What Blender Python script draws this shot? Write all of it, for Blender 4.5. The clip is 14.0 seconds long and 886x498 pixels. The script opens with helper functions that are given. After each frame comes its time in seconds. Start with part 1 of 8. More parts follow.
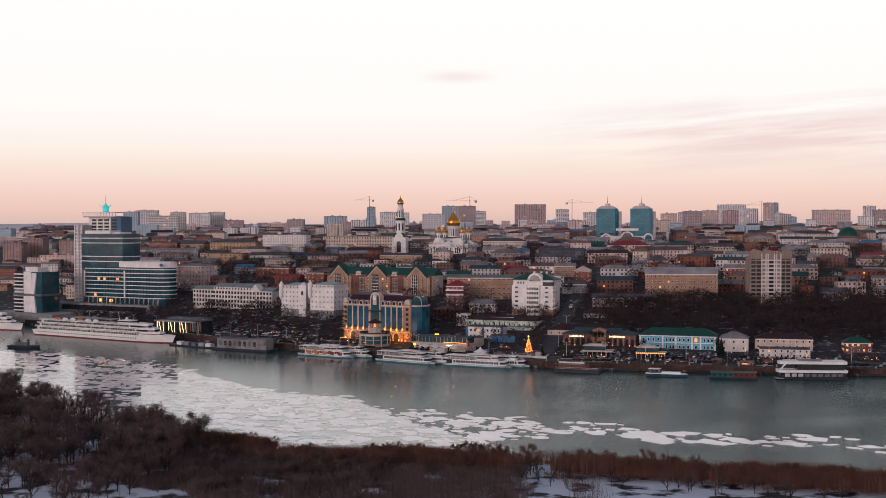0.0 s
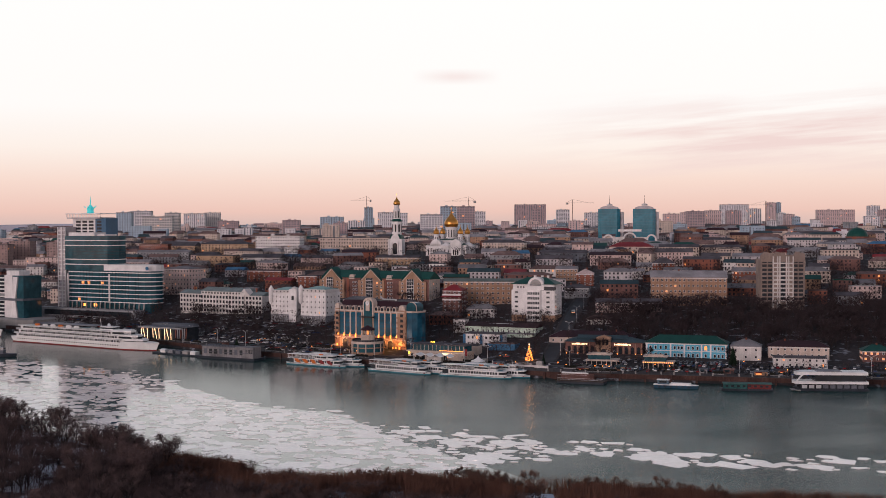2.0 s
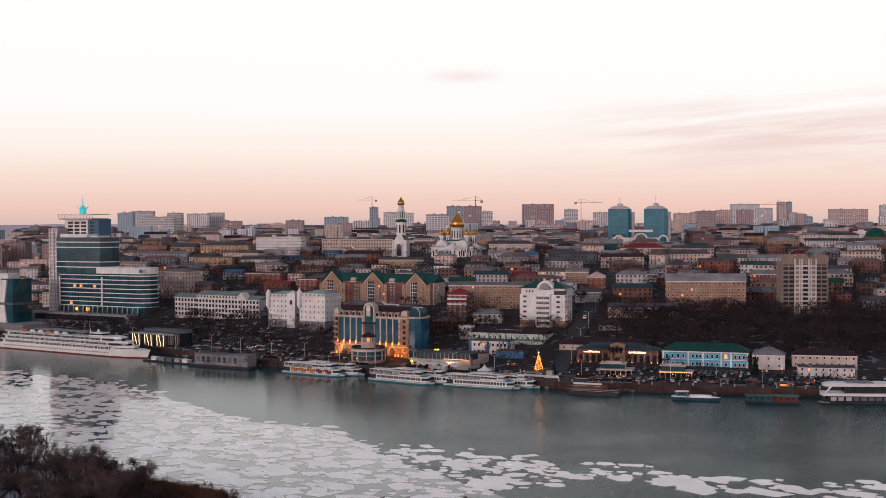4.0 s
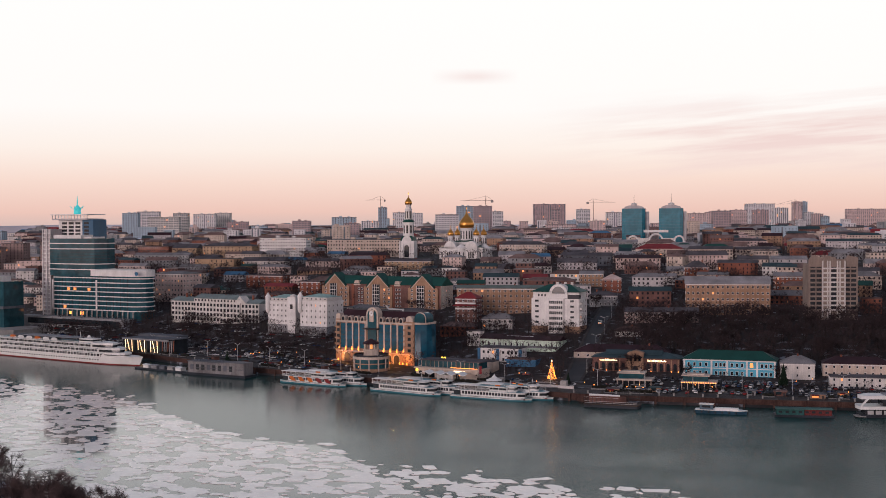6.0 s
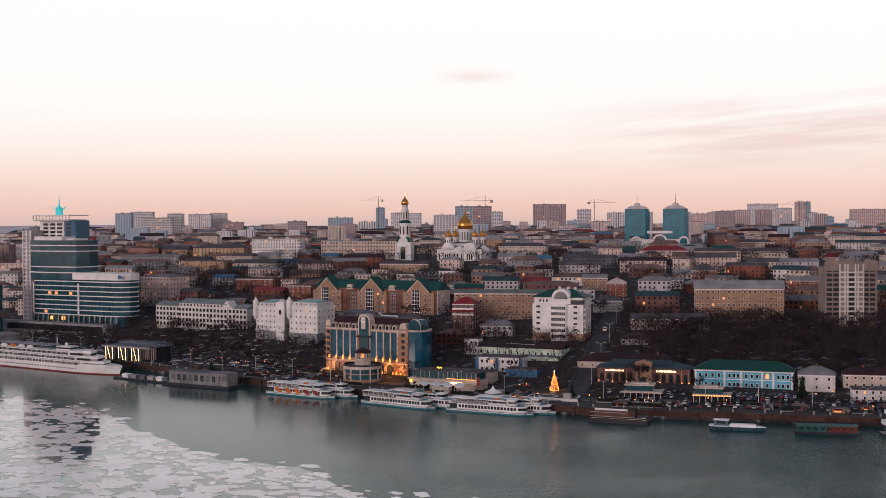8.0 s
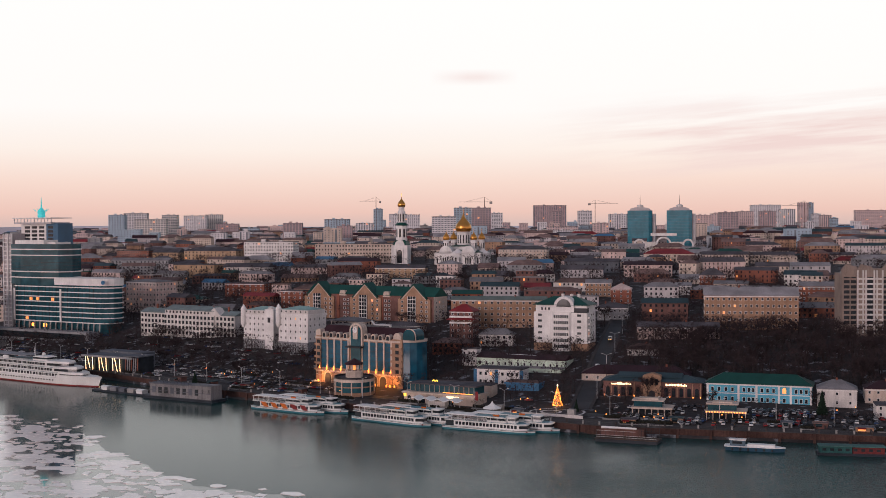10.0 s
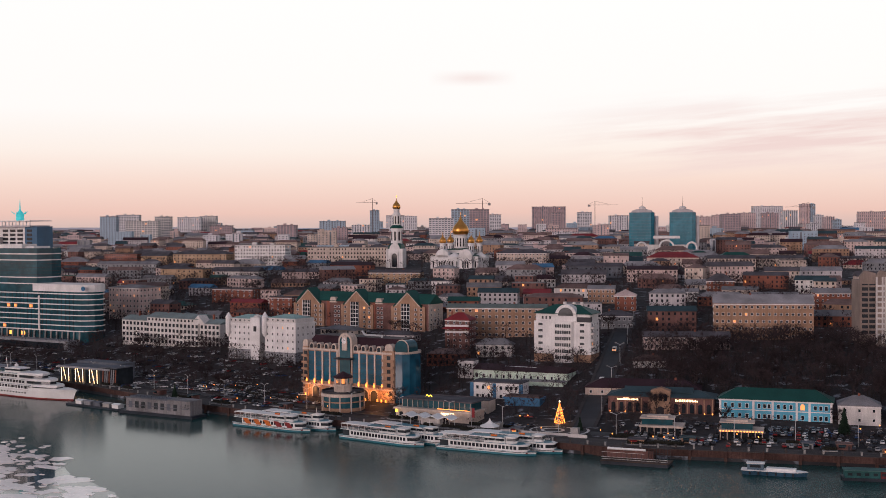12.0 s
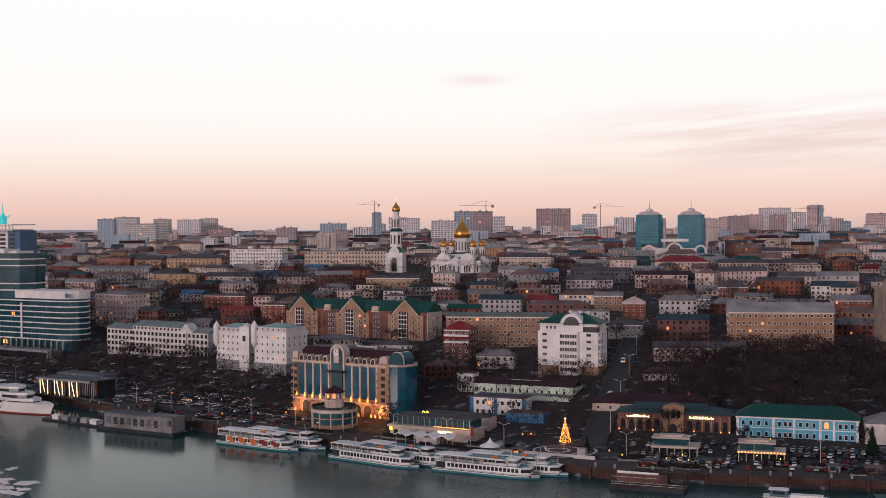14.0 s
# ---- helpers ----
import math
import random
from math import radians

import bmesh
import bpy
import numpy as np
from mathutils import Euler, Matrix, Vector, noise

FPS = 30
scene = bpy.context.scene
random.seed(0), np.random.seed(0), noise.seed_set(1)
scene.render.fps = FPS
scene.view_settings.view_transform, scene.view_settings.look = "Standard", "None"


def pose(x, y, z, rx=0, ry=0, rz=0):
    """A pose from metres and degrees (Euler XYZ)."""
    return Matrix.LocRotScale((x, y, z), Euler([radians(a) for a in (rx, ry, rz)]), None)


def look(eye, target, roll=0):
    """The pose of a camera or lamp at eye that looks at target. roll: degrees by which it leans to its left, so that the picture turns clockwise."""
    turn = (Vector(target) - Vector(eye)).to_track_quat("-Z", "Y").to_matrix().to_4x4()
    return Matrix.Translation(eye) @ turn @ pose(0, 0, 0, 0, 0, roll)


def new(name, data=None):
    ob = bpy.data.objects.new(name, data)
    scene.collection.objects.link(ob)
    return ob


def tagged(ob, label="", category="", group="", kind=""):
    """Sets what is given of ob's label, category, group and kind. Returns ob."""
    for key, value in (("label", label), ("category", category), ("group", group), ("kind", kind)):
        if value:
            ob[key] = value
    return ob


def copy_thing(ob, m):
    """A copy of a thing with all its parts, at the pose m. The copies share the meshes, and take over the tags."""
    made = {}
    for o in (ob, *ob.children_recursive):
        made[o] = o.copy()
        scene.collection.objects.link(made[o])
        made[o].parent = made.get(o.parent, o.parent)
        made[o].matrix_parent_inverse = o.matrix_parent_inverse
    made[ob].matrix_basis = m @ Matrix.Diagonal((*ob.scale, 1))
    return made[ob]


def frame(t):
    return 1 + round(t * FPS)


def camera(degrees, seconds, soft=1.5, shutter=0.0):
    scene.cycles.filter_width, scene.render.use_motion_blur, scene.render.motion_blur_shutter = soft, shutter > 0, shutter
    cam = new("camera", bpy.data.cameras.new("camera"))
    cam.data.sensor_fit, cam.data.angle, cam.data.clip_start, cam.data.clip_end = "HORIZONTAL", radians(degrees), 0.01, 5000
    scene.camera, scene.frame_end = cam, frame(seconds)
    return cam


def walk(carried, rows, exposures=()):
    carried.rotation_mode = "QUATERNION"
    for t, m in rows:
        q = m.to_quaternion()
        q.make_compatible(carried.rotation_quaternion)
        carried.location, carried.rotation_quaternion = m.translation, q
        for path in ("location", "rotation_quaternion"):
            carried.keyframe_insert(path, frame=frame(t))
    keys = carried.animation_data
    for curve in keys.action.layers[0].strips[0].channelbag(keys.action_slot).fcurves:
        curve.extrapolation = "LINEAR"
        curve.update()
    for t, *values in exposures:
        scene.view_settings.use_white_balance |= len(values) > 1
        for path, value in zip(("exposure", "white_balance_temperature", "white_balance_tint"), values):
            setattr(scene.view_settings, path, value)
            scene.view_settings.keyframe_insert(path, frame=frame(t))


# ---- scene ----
import collections

# camera: a drone that flies over the river towards the city
cam = camera(40, 14.0, soft=0.7)


def fly(x, y, z, pitch, roll, yaw):
    return pose(x, y, z, 90 + pitch, 0, yaw) @ pose(0, 0, 0, 0, 0, roll)


walk(cam, [
    (0, fly(0.01, -0.00, 87.99, -1.097, -0.094, -0.012)),
    (0.5, fly(0.65, 10.50, 88.38, -1.096, -0.120, -0.007)),
    (1, fly(1.34, 20.54, 88.89, -1.101, -0.148, -0.006)),
    (1.5, fly(1.78, 30.87, 89.15, -1.102, -0.142, -0.021)),
    (2, fly(2.41, 41.22, 89.36, -1.101, -0.148, -0.026)),
    (2.5, fly(2.72, 51.51, 89.58, -1.101, -0.154, -0.037)),
    (5, fly(5.18, 104.06, 90.49, -1.119, -0.223, 0.665)),
    (5.5, fly(5.60, 115.04, 90.41, -1.108, -0.224, 0.779)),
    (6, fly(6.13, 125.25, 90.37, -1.100, -0.250, 0.831)),
    (6.5, fly(6.52, 135.56, 90.58, -1.104, -0.248, 0.833)),
    (7, fly(7.05, 145.79, 90.71, -1.101, -0.257, 0.834)),
    (7.5, fly(7.50, 156.38, 90.97, -1.101, -0.258, 0.826)),
    (8, fly(7.77, 166.59, 91.29, -1.097, -0.257, 0.820)),
    (10.5, fly(9.34, 214.37, 93.78, -1.067, -0.253, 0.794)),
    (11, fly(9.72, 224.36, 94.26, -1.062, -0.250, 0.788)),
    (11.5, fly(10.07, 234.22, 94.53, -1.042, -0.255, 0.760)),
    (12, fly(10.44, 243.77, 95.01, -1.030, -0.263, 0.727)),
    (12.5, fly(11.05, 253.30, 95.49, -1.017, -0.274, 0.696)),
    (13, fly(11.82, 262.79, 95.90, -1.001, -0.292, 0.682)),
    (13.5, fly(12.45, 272.19, 96.30, -0.982, -0.299, 0.730)),
    (14, fly(13.29, 281.34, 96.35, -0.946, -0.315, 0.948)),
])

# world: dusk sky, bright low down towards the city, dim and bluish overhead and behind
world = bpy.data.worlds.new("dusk_sky")
scene.world = world
world.use_nodes = True
wn, wl = world.node_tree.nodes, world.node_tree.links
wn.clear()


def wnode(kind, **kw):
    n = wn.new(kind)
    for k, v in kw.items():
        if k == "op":
            n.operation = v
        elif k == "clamp":
            n.use_clamp = v
        else:
            n.inputs[int(k[1:])].default_value = v
    return n


def wmath(op, a, b, clamp=False):
    n = wnode("ShaderNodeMath", op=op, clamp=clamp)
    for i, v in enumerate((a, b)):
        if isinstance(v, (int, float)):
            n.inputs[i].default_value = v
        else:
            wl.new(v, n.inputs[i])
    return n.outputs[0]


def wramp(fac, stops):
    n = wn.new("ShaderNodeValToRGB")
    e = n.color_ramp.elements
    while len(e) < len(stops):
        e.new(0.5)
    for el, (p, c) in zip(e, stops):
        el.position, el.color = p, (*c, 1)
    wl.new(fac, n.inputs[0])
    return n.outputs[0]


def wmix(fac, a, b, blend="MIX"):
    n = wn.new("ShaderNodeMix")
    n.data_type, n.blend_type = "RGBA", blend
    for sock, v in ((n.inputs[0], fac), (n.inputs[6], a), (n.inputs[7], b)):
        if isinstance(v, (int, float)):
            sock.default_value = v
        elif isinstance(v, tuple):
            sock.default_value = (*v, 1)
        else:
            wl.new(v, sock)
    return n.outputs[2]


w_sep = wn.new("ShaderNodeSeparateXYZ")
w_tc = wn.new("ShaderNodeTexCoord")
wl.new(w_tc.outputs["Generated"], w_sep.inputs[0])
WX, WY, WZ = w_sep.outputs
# elevation from the horizon upwards
sky_up = wramp(wmath("MULTIPLY", WZ, 1.0, True), [
    (0.0, (0.66, 0.49, 0.46)), (0.012, (0.84, 0.56, 0.49)), (0.036, (0.92, 0.70, 0.62)),
    (0.062, (0.97, 0.86, 0.80)), (0.095, (0.99, 0.955, 0.94)),
    (0.19, (1.0, 0.985, 0.975)), (0.25, (0.55, 0.56, 0.60)), (0.36, (0.25, 0.29, 0.37)), (1.0, (0.17, 0.20, 0.28))])
# behind the camera the sun has just set: a warm bright band
back_fac = wmath("MULTIPLY", wmath("SUBTRACT", 0.35, WY), 0.9, True)
sky_all = wmix(back_fac, sky_up, wmix(1.0, sky_up, (1.36, 1.14, 1.12), "MULTIPLY"))
# streaks of thin cloud
w_comb = wn.new("ShaderNodeCombineXYZ")
wl.new(wmath("MULTIPLY", WX, 5.0), w_comb.inputs[0])
wl.new(wmath("SUBTRACT", wmath("MULTIPLY", WZ, 62.0), wmath("MULTIPLY", WX, 4.2)), w_comb.inputs[1])
w_noise = wnode("ShaderNodeTexNoise", _2=1.1, _3=5.0, _4=0.55)
wl.new(w_comb.outputs[0], w_noise.inputs[0])
streak = wmath("MULTIPLY", wmath("SUBTRACT", w_noise.outputs[0], 0.41), 5.0, True)
def bump_at(v, mid, half):
    off = wmath("DIVIDE", wmath("ABSOLUTE", wmath("SUBTRACT", v, mid), 0), half)
    return wmath("SUBTRACT", 1.15, off, True)
right_zone = wmath("MULTIPLY", wmath("MULTIPLY", wmath("SUBTRACT", WX, 0.05), 7.0, True),
                   bump_at(wmath("SUBTRACT", WZ, wmath("MULTIPLY", WX, 0.03)), 0.062, 0.038))
small_zone = wmath("MULTIPLY", bump_at(WX, 0.012, 0.032), bump_at(WZ, 0.121, 0.006))
cloud = wmath("MULTIPLY", wmath("MAXIMUM", wmath("MULTIPLY", streak, right_zone), wmath("MULTIPLY", small_zone, 0.55)), 0.95, True)
sky_cloudy = wmix(cloud, sky_all, (0.86, 0.665, 0.645))
nishita = wn.new("ShaderNodeTexSky")
nishita.sky_type, nishita.sun_disc = "NISHITA", False
nishita.sun_elevation, nishita.sun_rotation = radians(5), radians(218)
bg_sky, bg_glow, bg_sum = wn.new("ShaderNodeBackground"), wn.new("ShaderNodeBackground"), wn.new("ShaderNodeAddShader")
wl.new(nishita.outputs[0], bg_sky.inputs[0])
bg_sky.inputs[1].default_value = 0.006
wl.new(sky_cloudy, bg_glow.inputs[0])
bg_glow.inputs[1].default_value = 1.0
wl.new(bg_sky.outputs[0], bg_sum.inputs[0])
wl.new(bg_glow.outputs[0], bg_sum.inputs[1])
w_out = wn.new("ShaderNodeOutputWorld")
wl.new(bg_sum.outputs[0], w_out.inputs[0])

# the last low sun through thin cloud, from behind the camera
sun_data = bpy.data.lights.new("sun", "SUN")
sun_data.energy, sun_data.angle, sun_data.color = 1.3, radians(20), (1.0, 0.79, 0.78)
sun = new("sun", sun_data)
sun.matrix_world = look((-620, -780, 170), (0, 0, 0))


# ---- materials ----
def mat(name, col, rough=0.8, metal=0.0, fine=2.0, coarse=0.12, amount=0.3, bump=0.0, streak=0.0, per_object=0.0, spec=None):
    m = bpy.data.materials.new(name)
    m.use_nodes = True
    nt = m.node_tree
    n, l = nt.nodes, nt.links
    b = n["Principled BSDF"]
    b.inputs["Roughness"].default_value, b.inputs["Metallic"].default_value = rough, metal
    b.inputs["Specular IOR Level"].default_value = spec if spec is not None else (0.5 if rough < 0.42 else 0.12)
    tc = n.new("ShaderNodeTexCoord")
    facs = []
    for scale, detail in ((fine, 4.0), (coarse, 3.0)):
        t = n.new("ShaderNodeTexNoise")
        t.inputs["Scale"].default_value, t.inputs["Detail"].default_value = scale, detail
        l.new(tc.outputs["Object"], t.inputs["Vector"])
        facs.append(t.outputs["Fac"])
    if streak:
        mp = n.new("ShaderNodeMapping")
        mp.inputs["Scale"].default_value = (1.2, 1.2, 0.08)
        l.new(tc.outputs["Object"], mp.inputs[0])
        t = n.new("ShaderNodeTexNoise")
        t.inputs["Scale"].default_value = 1.0
        l.new(mp.outputs[0], t.inputs["Vector"])
        facs.append(t.outputs["Fac"])
    total = None
    for k, fac in enumerate(facs):
        r = n.new("ShaderNodeMapRange")
        r.inputs["From Min"].default_value, r.inputs["From Max"].default_value = 0.3, 0.7
        a = amount * (0.7, 1.0, streak)[k]
        r.inputs["To Min"].default_value, r.inputs["To Max"].default_value = 1 - a, 1 + a * 0.7
        l.new(fac, r.inputs["Value"])
        if total is None:
            total = r.outputs[0]
        else:
            p = n.new("ShaderNodeMath")
            p.operation = "MULTIPLY"
            l.new(total, p.inputs[0])
            l.new(r.outputs[0], p.inputs[1])
            total = p.outputs[0]
    if per_object:
        oi = n.new("ShaderNodeObjectInfo")
        r = n.new("ShaderNodeMapRange")
        r.inputs["To Min"].default_value, r.inputs["To Max"].default_value = 1 - per_object, 1 + per_object
        l.new(oi.outputs["Random"], r.inputs["Value"])
        p = n.new("ShaderNodeMath")
        p.operation = "MULTIPLY"
        l.new(total, p.inputs[0])
        l.new(r.outputs[0], p.inputs[1])
        total = p.outputs[0]
    v = n.new("ShaderNodeVectorMath")
    v.operation = "SCALE"
    v.inputs[0].default_value = col
    l.new(total, v.inputs["Scale"])
    l.new(v.outputs[0], b.inputs["Base Color"])
    if bump:
        bp = n.new("ShaderNodeBump")
        bp.inputs["Strength"].default_value, bp.inputs["Distance"].default_value = bump, 0.1
        l.new(facs[0], bp.inputs["Height"])
        l.new(bp.outputs[0], b.inputs["Normal"])
    return m


def glow(name, col, strength):
    m = bpy.data.materials.new(name)
    m.use_nodes = True
    b = m.node_tree.nodes["Principled BSDF"]
    b.inputs["Base Color"].default_value = (*col, 1)
    b.inputs["Emission Color"].default_value, b.inputs["Emission Strength"].default_value = (*col, 1), strength
    return m


WHITE = mat("white_plaster", (0.68, 0.66, 0.65), amount=0.16, streak=0.5)
OFFWHITE = mat("offwhite_paint", (0.58, 0.55, 0.53), amount=0.2, streak=0.6)
# plaster colours; cream and pink are lifted further for haze over the mid-town
CREAM = mat("cream_plaster", (0.52, 0.43, 0.37), amount=0.22, streak=0.5)
OCHRE = mat("ochre_plaster", (0.38, 0.26, 0.17), amount=0.25, streak=0.5)
PINKISH = mat("pink_plaster", (0.54, 0.42, 0.39), amount=0.22, streak=0.5)
MINT = mat("mint_plaster", (0.53, 0.64, 0.54), amount=0.18, streak=0.5)
TURQ = mat("turquoise_paint", (0.10, 0.38, 0.52), amount=0.18, streak=0.4)
SAND = mat("sand_brick", (0.33, 0.205, 0.14), fine=5.0, amount=0.28, streak=0.4)
BRICK = mat("red_brick", (0.22, 0.085, 0.06), fine=5.0, amount=0.32, streak=0.3)
DKBRICK = mat("dark_brick", (0.16, 0.085, 0.075), fine=5.0, amount=0.35, streak=0.3)
GREYW = mat("grey_render", (0.25, 0.255, 0.27), amount=0.24, streak=0.5)
DKGREY = mat("dark_grey_render", (0.11, 0.12, 0.14), amount=0.3, streak=0.4)
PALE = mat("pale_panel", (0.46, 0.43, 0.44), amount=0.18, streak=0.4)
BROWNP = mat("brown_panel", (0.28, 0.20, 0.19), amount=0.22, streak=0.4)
# four skyline wall colours, made paler and cooler to stand for distance haze
ROSE_HAZED = mat("hazed_rose_panel", (0.56, 0.43, 0.42), amount=0.16, streak=0.3)
ASH_HAZED = mat("hazed_ash_panel", (0.62, 0.60, 0.62), amount=0.16, streak=0.3)
BLUE_HAZED = mat("hazed_blue_grey_panel", (0.33, 0.42, 0.50), amount=0.18, streak=0.3)
UMBER_HAZED = mat("hazed_umber_panel", (0.40, 0.30, 0.31), amount=0.18, streak=0.3)
STONE = mat("quay_stone", (0.075, 0.042, 0.036), fine=1.5, amount=0.4, bump=0.5, streak=0.6)
CONC = mat("concrete", (0.30, 0.29, 0.28), amount=0.28, streak=0.3)
SLAB = mat("paving", (0.064, 0.057, 0.056), amount=0.3)
ASPH = mat("asphalt", (0.036, 0.036, 0.04), rough=0.55, amount=0.3)
GREENR = mat("green_roof_metal", (0.010, 0.058, 0.048), rough=0.45, amount=0.22)
TEALR = mat("dark_teal_roof", (0.03, 0.055, 0.065), rough=0.5, amount=0.25)
REDR = mat("red_roof_metal", (0.20, 0.025, 0.03), rough=0.5, amount=0.25)
MAROON = mat("maroon_roof", (0.036, 0.016, 0.021), rough=0.55, amount=0.28)
DARKR = mat("dark_roof_felt", (0.085, 0.080, 0.090), rough=0.8, amount=0.35)
GREYR = mat("grey_slate_roof", (0.20, 0.195, 0.205), rough=0.75, amount=0.3, per_object=0.25)
RUSTR = mat("rusty_roof", (0.135, 0.092, 0.086), rough=0.8, amount=0.35, per_object=0.3)
BLUER = mat("blue_roof_metal", (0.05, 0.15, 0.27), rough=0.5, amount=0.22)
# greyer than GLASS: haze before the far panes is put into this colour
HAZED_GLASS = mat("hazed_far_glass", (0.13, 0.145, 0.17), rough=0.4, amount=0.3, fine=0.3)
GLASS = mat("window_glass", (0.020, 0.026, 0.032), rough=0.12, amount=0.35, fine=0.3)
TEALG = mat("teal_curtain_glass", (0.020, 0.075, 0.095), rough=0.10, amount=0.35, fine=0.25, coarse=0.08)
BLUEG = mat("blue_curtain_glass", (0.035, 0.18, 0.24), rough=0.14, amount=0.25, fine=0.2, coarse=0.06)
HOTELG = mat("deep_blue_hotel_glass", (0.012, 0.085, 0.14), rough=0.10, amount=0.4, fine=0.25, coarse=0.08)
SHIPW = mat("white_ship_paint", (0.70, 0.70, 0.69), rough=0.35, amount=0.10, streak=0.4)
HULLR = mat("red_hull_paint", (0.20, 0.03, 0.03), rough=0.5, amount=0.25)
HULLD = mat("dark_hull_paint", (0.03, 0.035, 0.045), rough=0.45, amount=0.3)
DECKB = mat("blue_deck_awning", (0.10, 0.15, 0.19), rough=0.6, amount=0.2)
ORANGE = mat("orange_paint", (0.55, 0.14, 0.03), rough=0.5, amount=0.15)
GOLD = mat("gold_leaf", (0.62, 0.29, 0.07), rough=0.30, metal=0.9, fine=1.0, amount=0.15)
IRON = mat("dark_iron", (0.04, 0.04, 0.045), rough=0.5, metal=0.4, amount=0.2)
STEEL = mat("painted_steel", (0.42, 0.43, 0.44), rough=0.4, amount=0.15)
BARK = mat("bark", (0.032, 0.025, 0.024), amount=0.3, per_object=0.25)
TWIG = mat("bare_twigs", (0.040, 0.029, 0.031), amount=0.3, per_object=0.3, coarse=0.3)
WILLOW = mat("willow_twigs", (0.110, 0.056, 0.041), amount=0.35, per_object=0.35, coarse=0.3)
MEADOWT = mat("meadow_twigs", (0.105, 0.073, 0.071), amount=0.3, per_object=0.25, coarse=0.3)
FIR = mat("fir_needles", (0.018, 0.035, 0.022), amount=0.35, per_object=0.2)
REED = mat("dry_reed", (0.175, 0.072, 0.036), amount=0.4, coarse=0.3)
WARM = glow("warm_lamp", (1.0, 0.31, 0.06), 2.6)
WARMW = glow("lit_window", (1.0, 0.36, 0.10), 0.85)
NEON = glow("white_neon", (1.0, 0.66, 0.38), 2.2)
CYANL = glow("cyan_lamp", (0.05, 0.50, 0.52), 0.42)
YELL = glow("yellow_sign_light", (1.0, 0.62, 0.05), 3.0)
SNOW = mat("snow", (0.60, 0.62, 0.66), rough=0.7, amount=0.15)


def ground_material():
    m = mat("city_ground", (0.046, 0.041, 0.042), rough=0.9, amount=0.4, fine=0.4, coarse=0.02)
    nt = m.node_tree
    n, l = nt.nodes, nt.links
    b = n["Principled BSDF"]
    src = b.inputs["Base Color"].links[0].from_socket
    geo, sep = n.new("ShaderNodeNewGeometry"), n.new("ShaderNodeSeparateXYZ")
    l.new(geo.outputs["Position"], sep.inputs[0])
    near = n.new("ShaderNodeMapRange")          # snow lies on the low meadow bank
    near.inputs["From Min"].default_value, near.inputs["From Max"].default_value = 640, 600
    t = n.new("ShaderNodeTexNoise")
    t.inputs["Scale"].default_value, t.inputs["Detail"].default_value = 0.09, 6
    l.new(geo.outputs["Position"], t.inputs["Vector"])
    patch = n.new("ShaderNodeMapRange")
    patch.inputs["From Min"].default_value, patch.inputs["From Max"].default_value = 0.43, 0.51
    l.new(t.outputs["Fac"], patch.inputs["Value"])
    l.new(sep.outputs[1], near.inputs["Value"])
    mul = n.new("ShaderNodeMath")
    mul.operation = "MULTIPLY"
    l.new(near.outputs[0], mul.inputs[0])
    l.new(patch.outputs[0], mul.inputs[1])
    thin = n.new("ShaderNodeMapRange")          # a thin dusting in the yards of the city
    thin.inputs["From Min"].default_value, thin.inputs["From Max"].default_value = 0.58, 0.68
    thin.inputs["To Max"].default_value = 0.38
    yard = n.new("ShaderNodeTexNoise")
    yard.inputs["Scale"].default_value, yard.inputs["Detail"].default_value = 0.16, 5
    l.new(geo.outputs["Position"], yard.inputs["Vector"])
    l.new(yard.outputs["Fac"], thin.inputs["Value"])
    both = n.new("ShaderNodeMath")
    both.operation = "MAXIMUM"
    l.new(mul.outputs[0], both.inputs[0])
    l.new(thin.outputs[0], both.inputs[1])
    mix = n.new("ShaderNodeMix")
    mix.data_type = "RGBA"
    l.new(both.outputs[0], mix.inputs[0])
    l.new(src, mix.inputs[6])
    mix.inputs[7].default_value = (0.55, 0.58, 0.64, 1)
    l.new(mix.outputs[2], b.inputs["Base Color"])
    return m


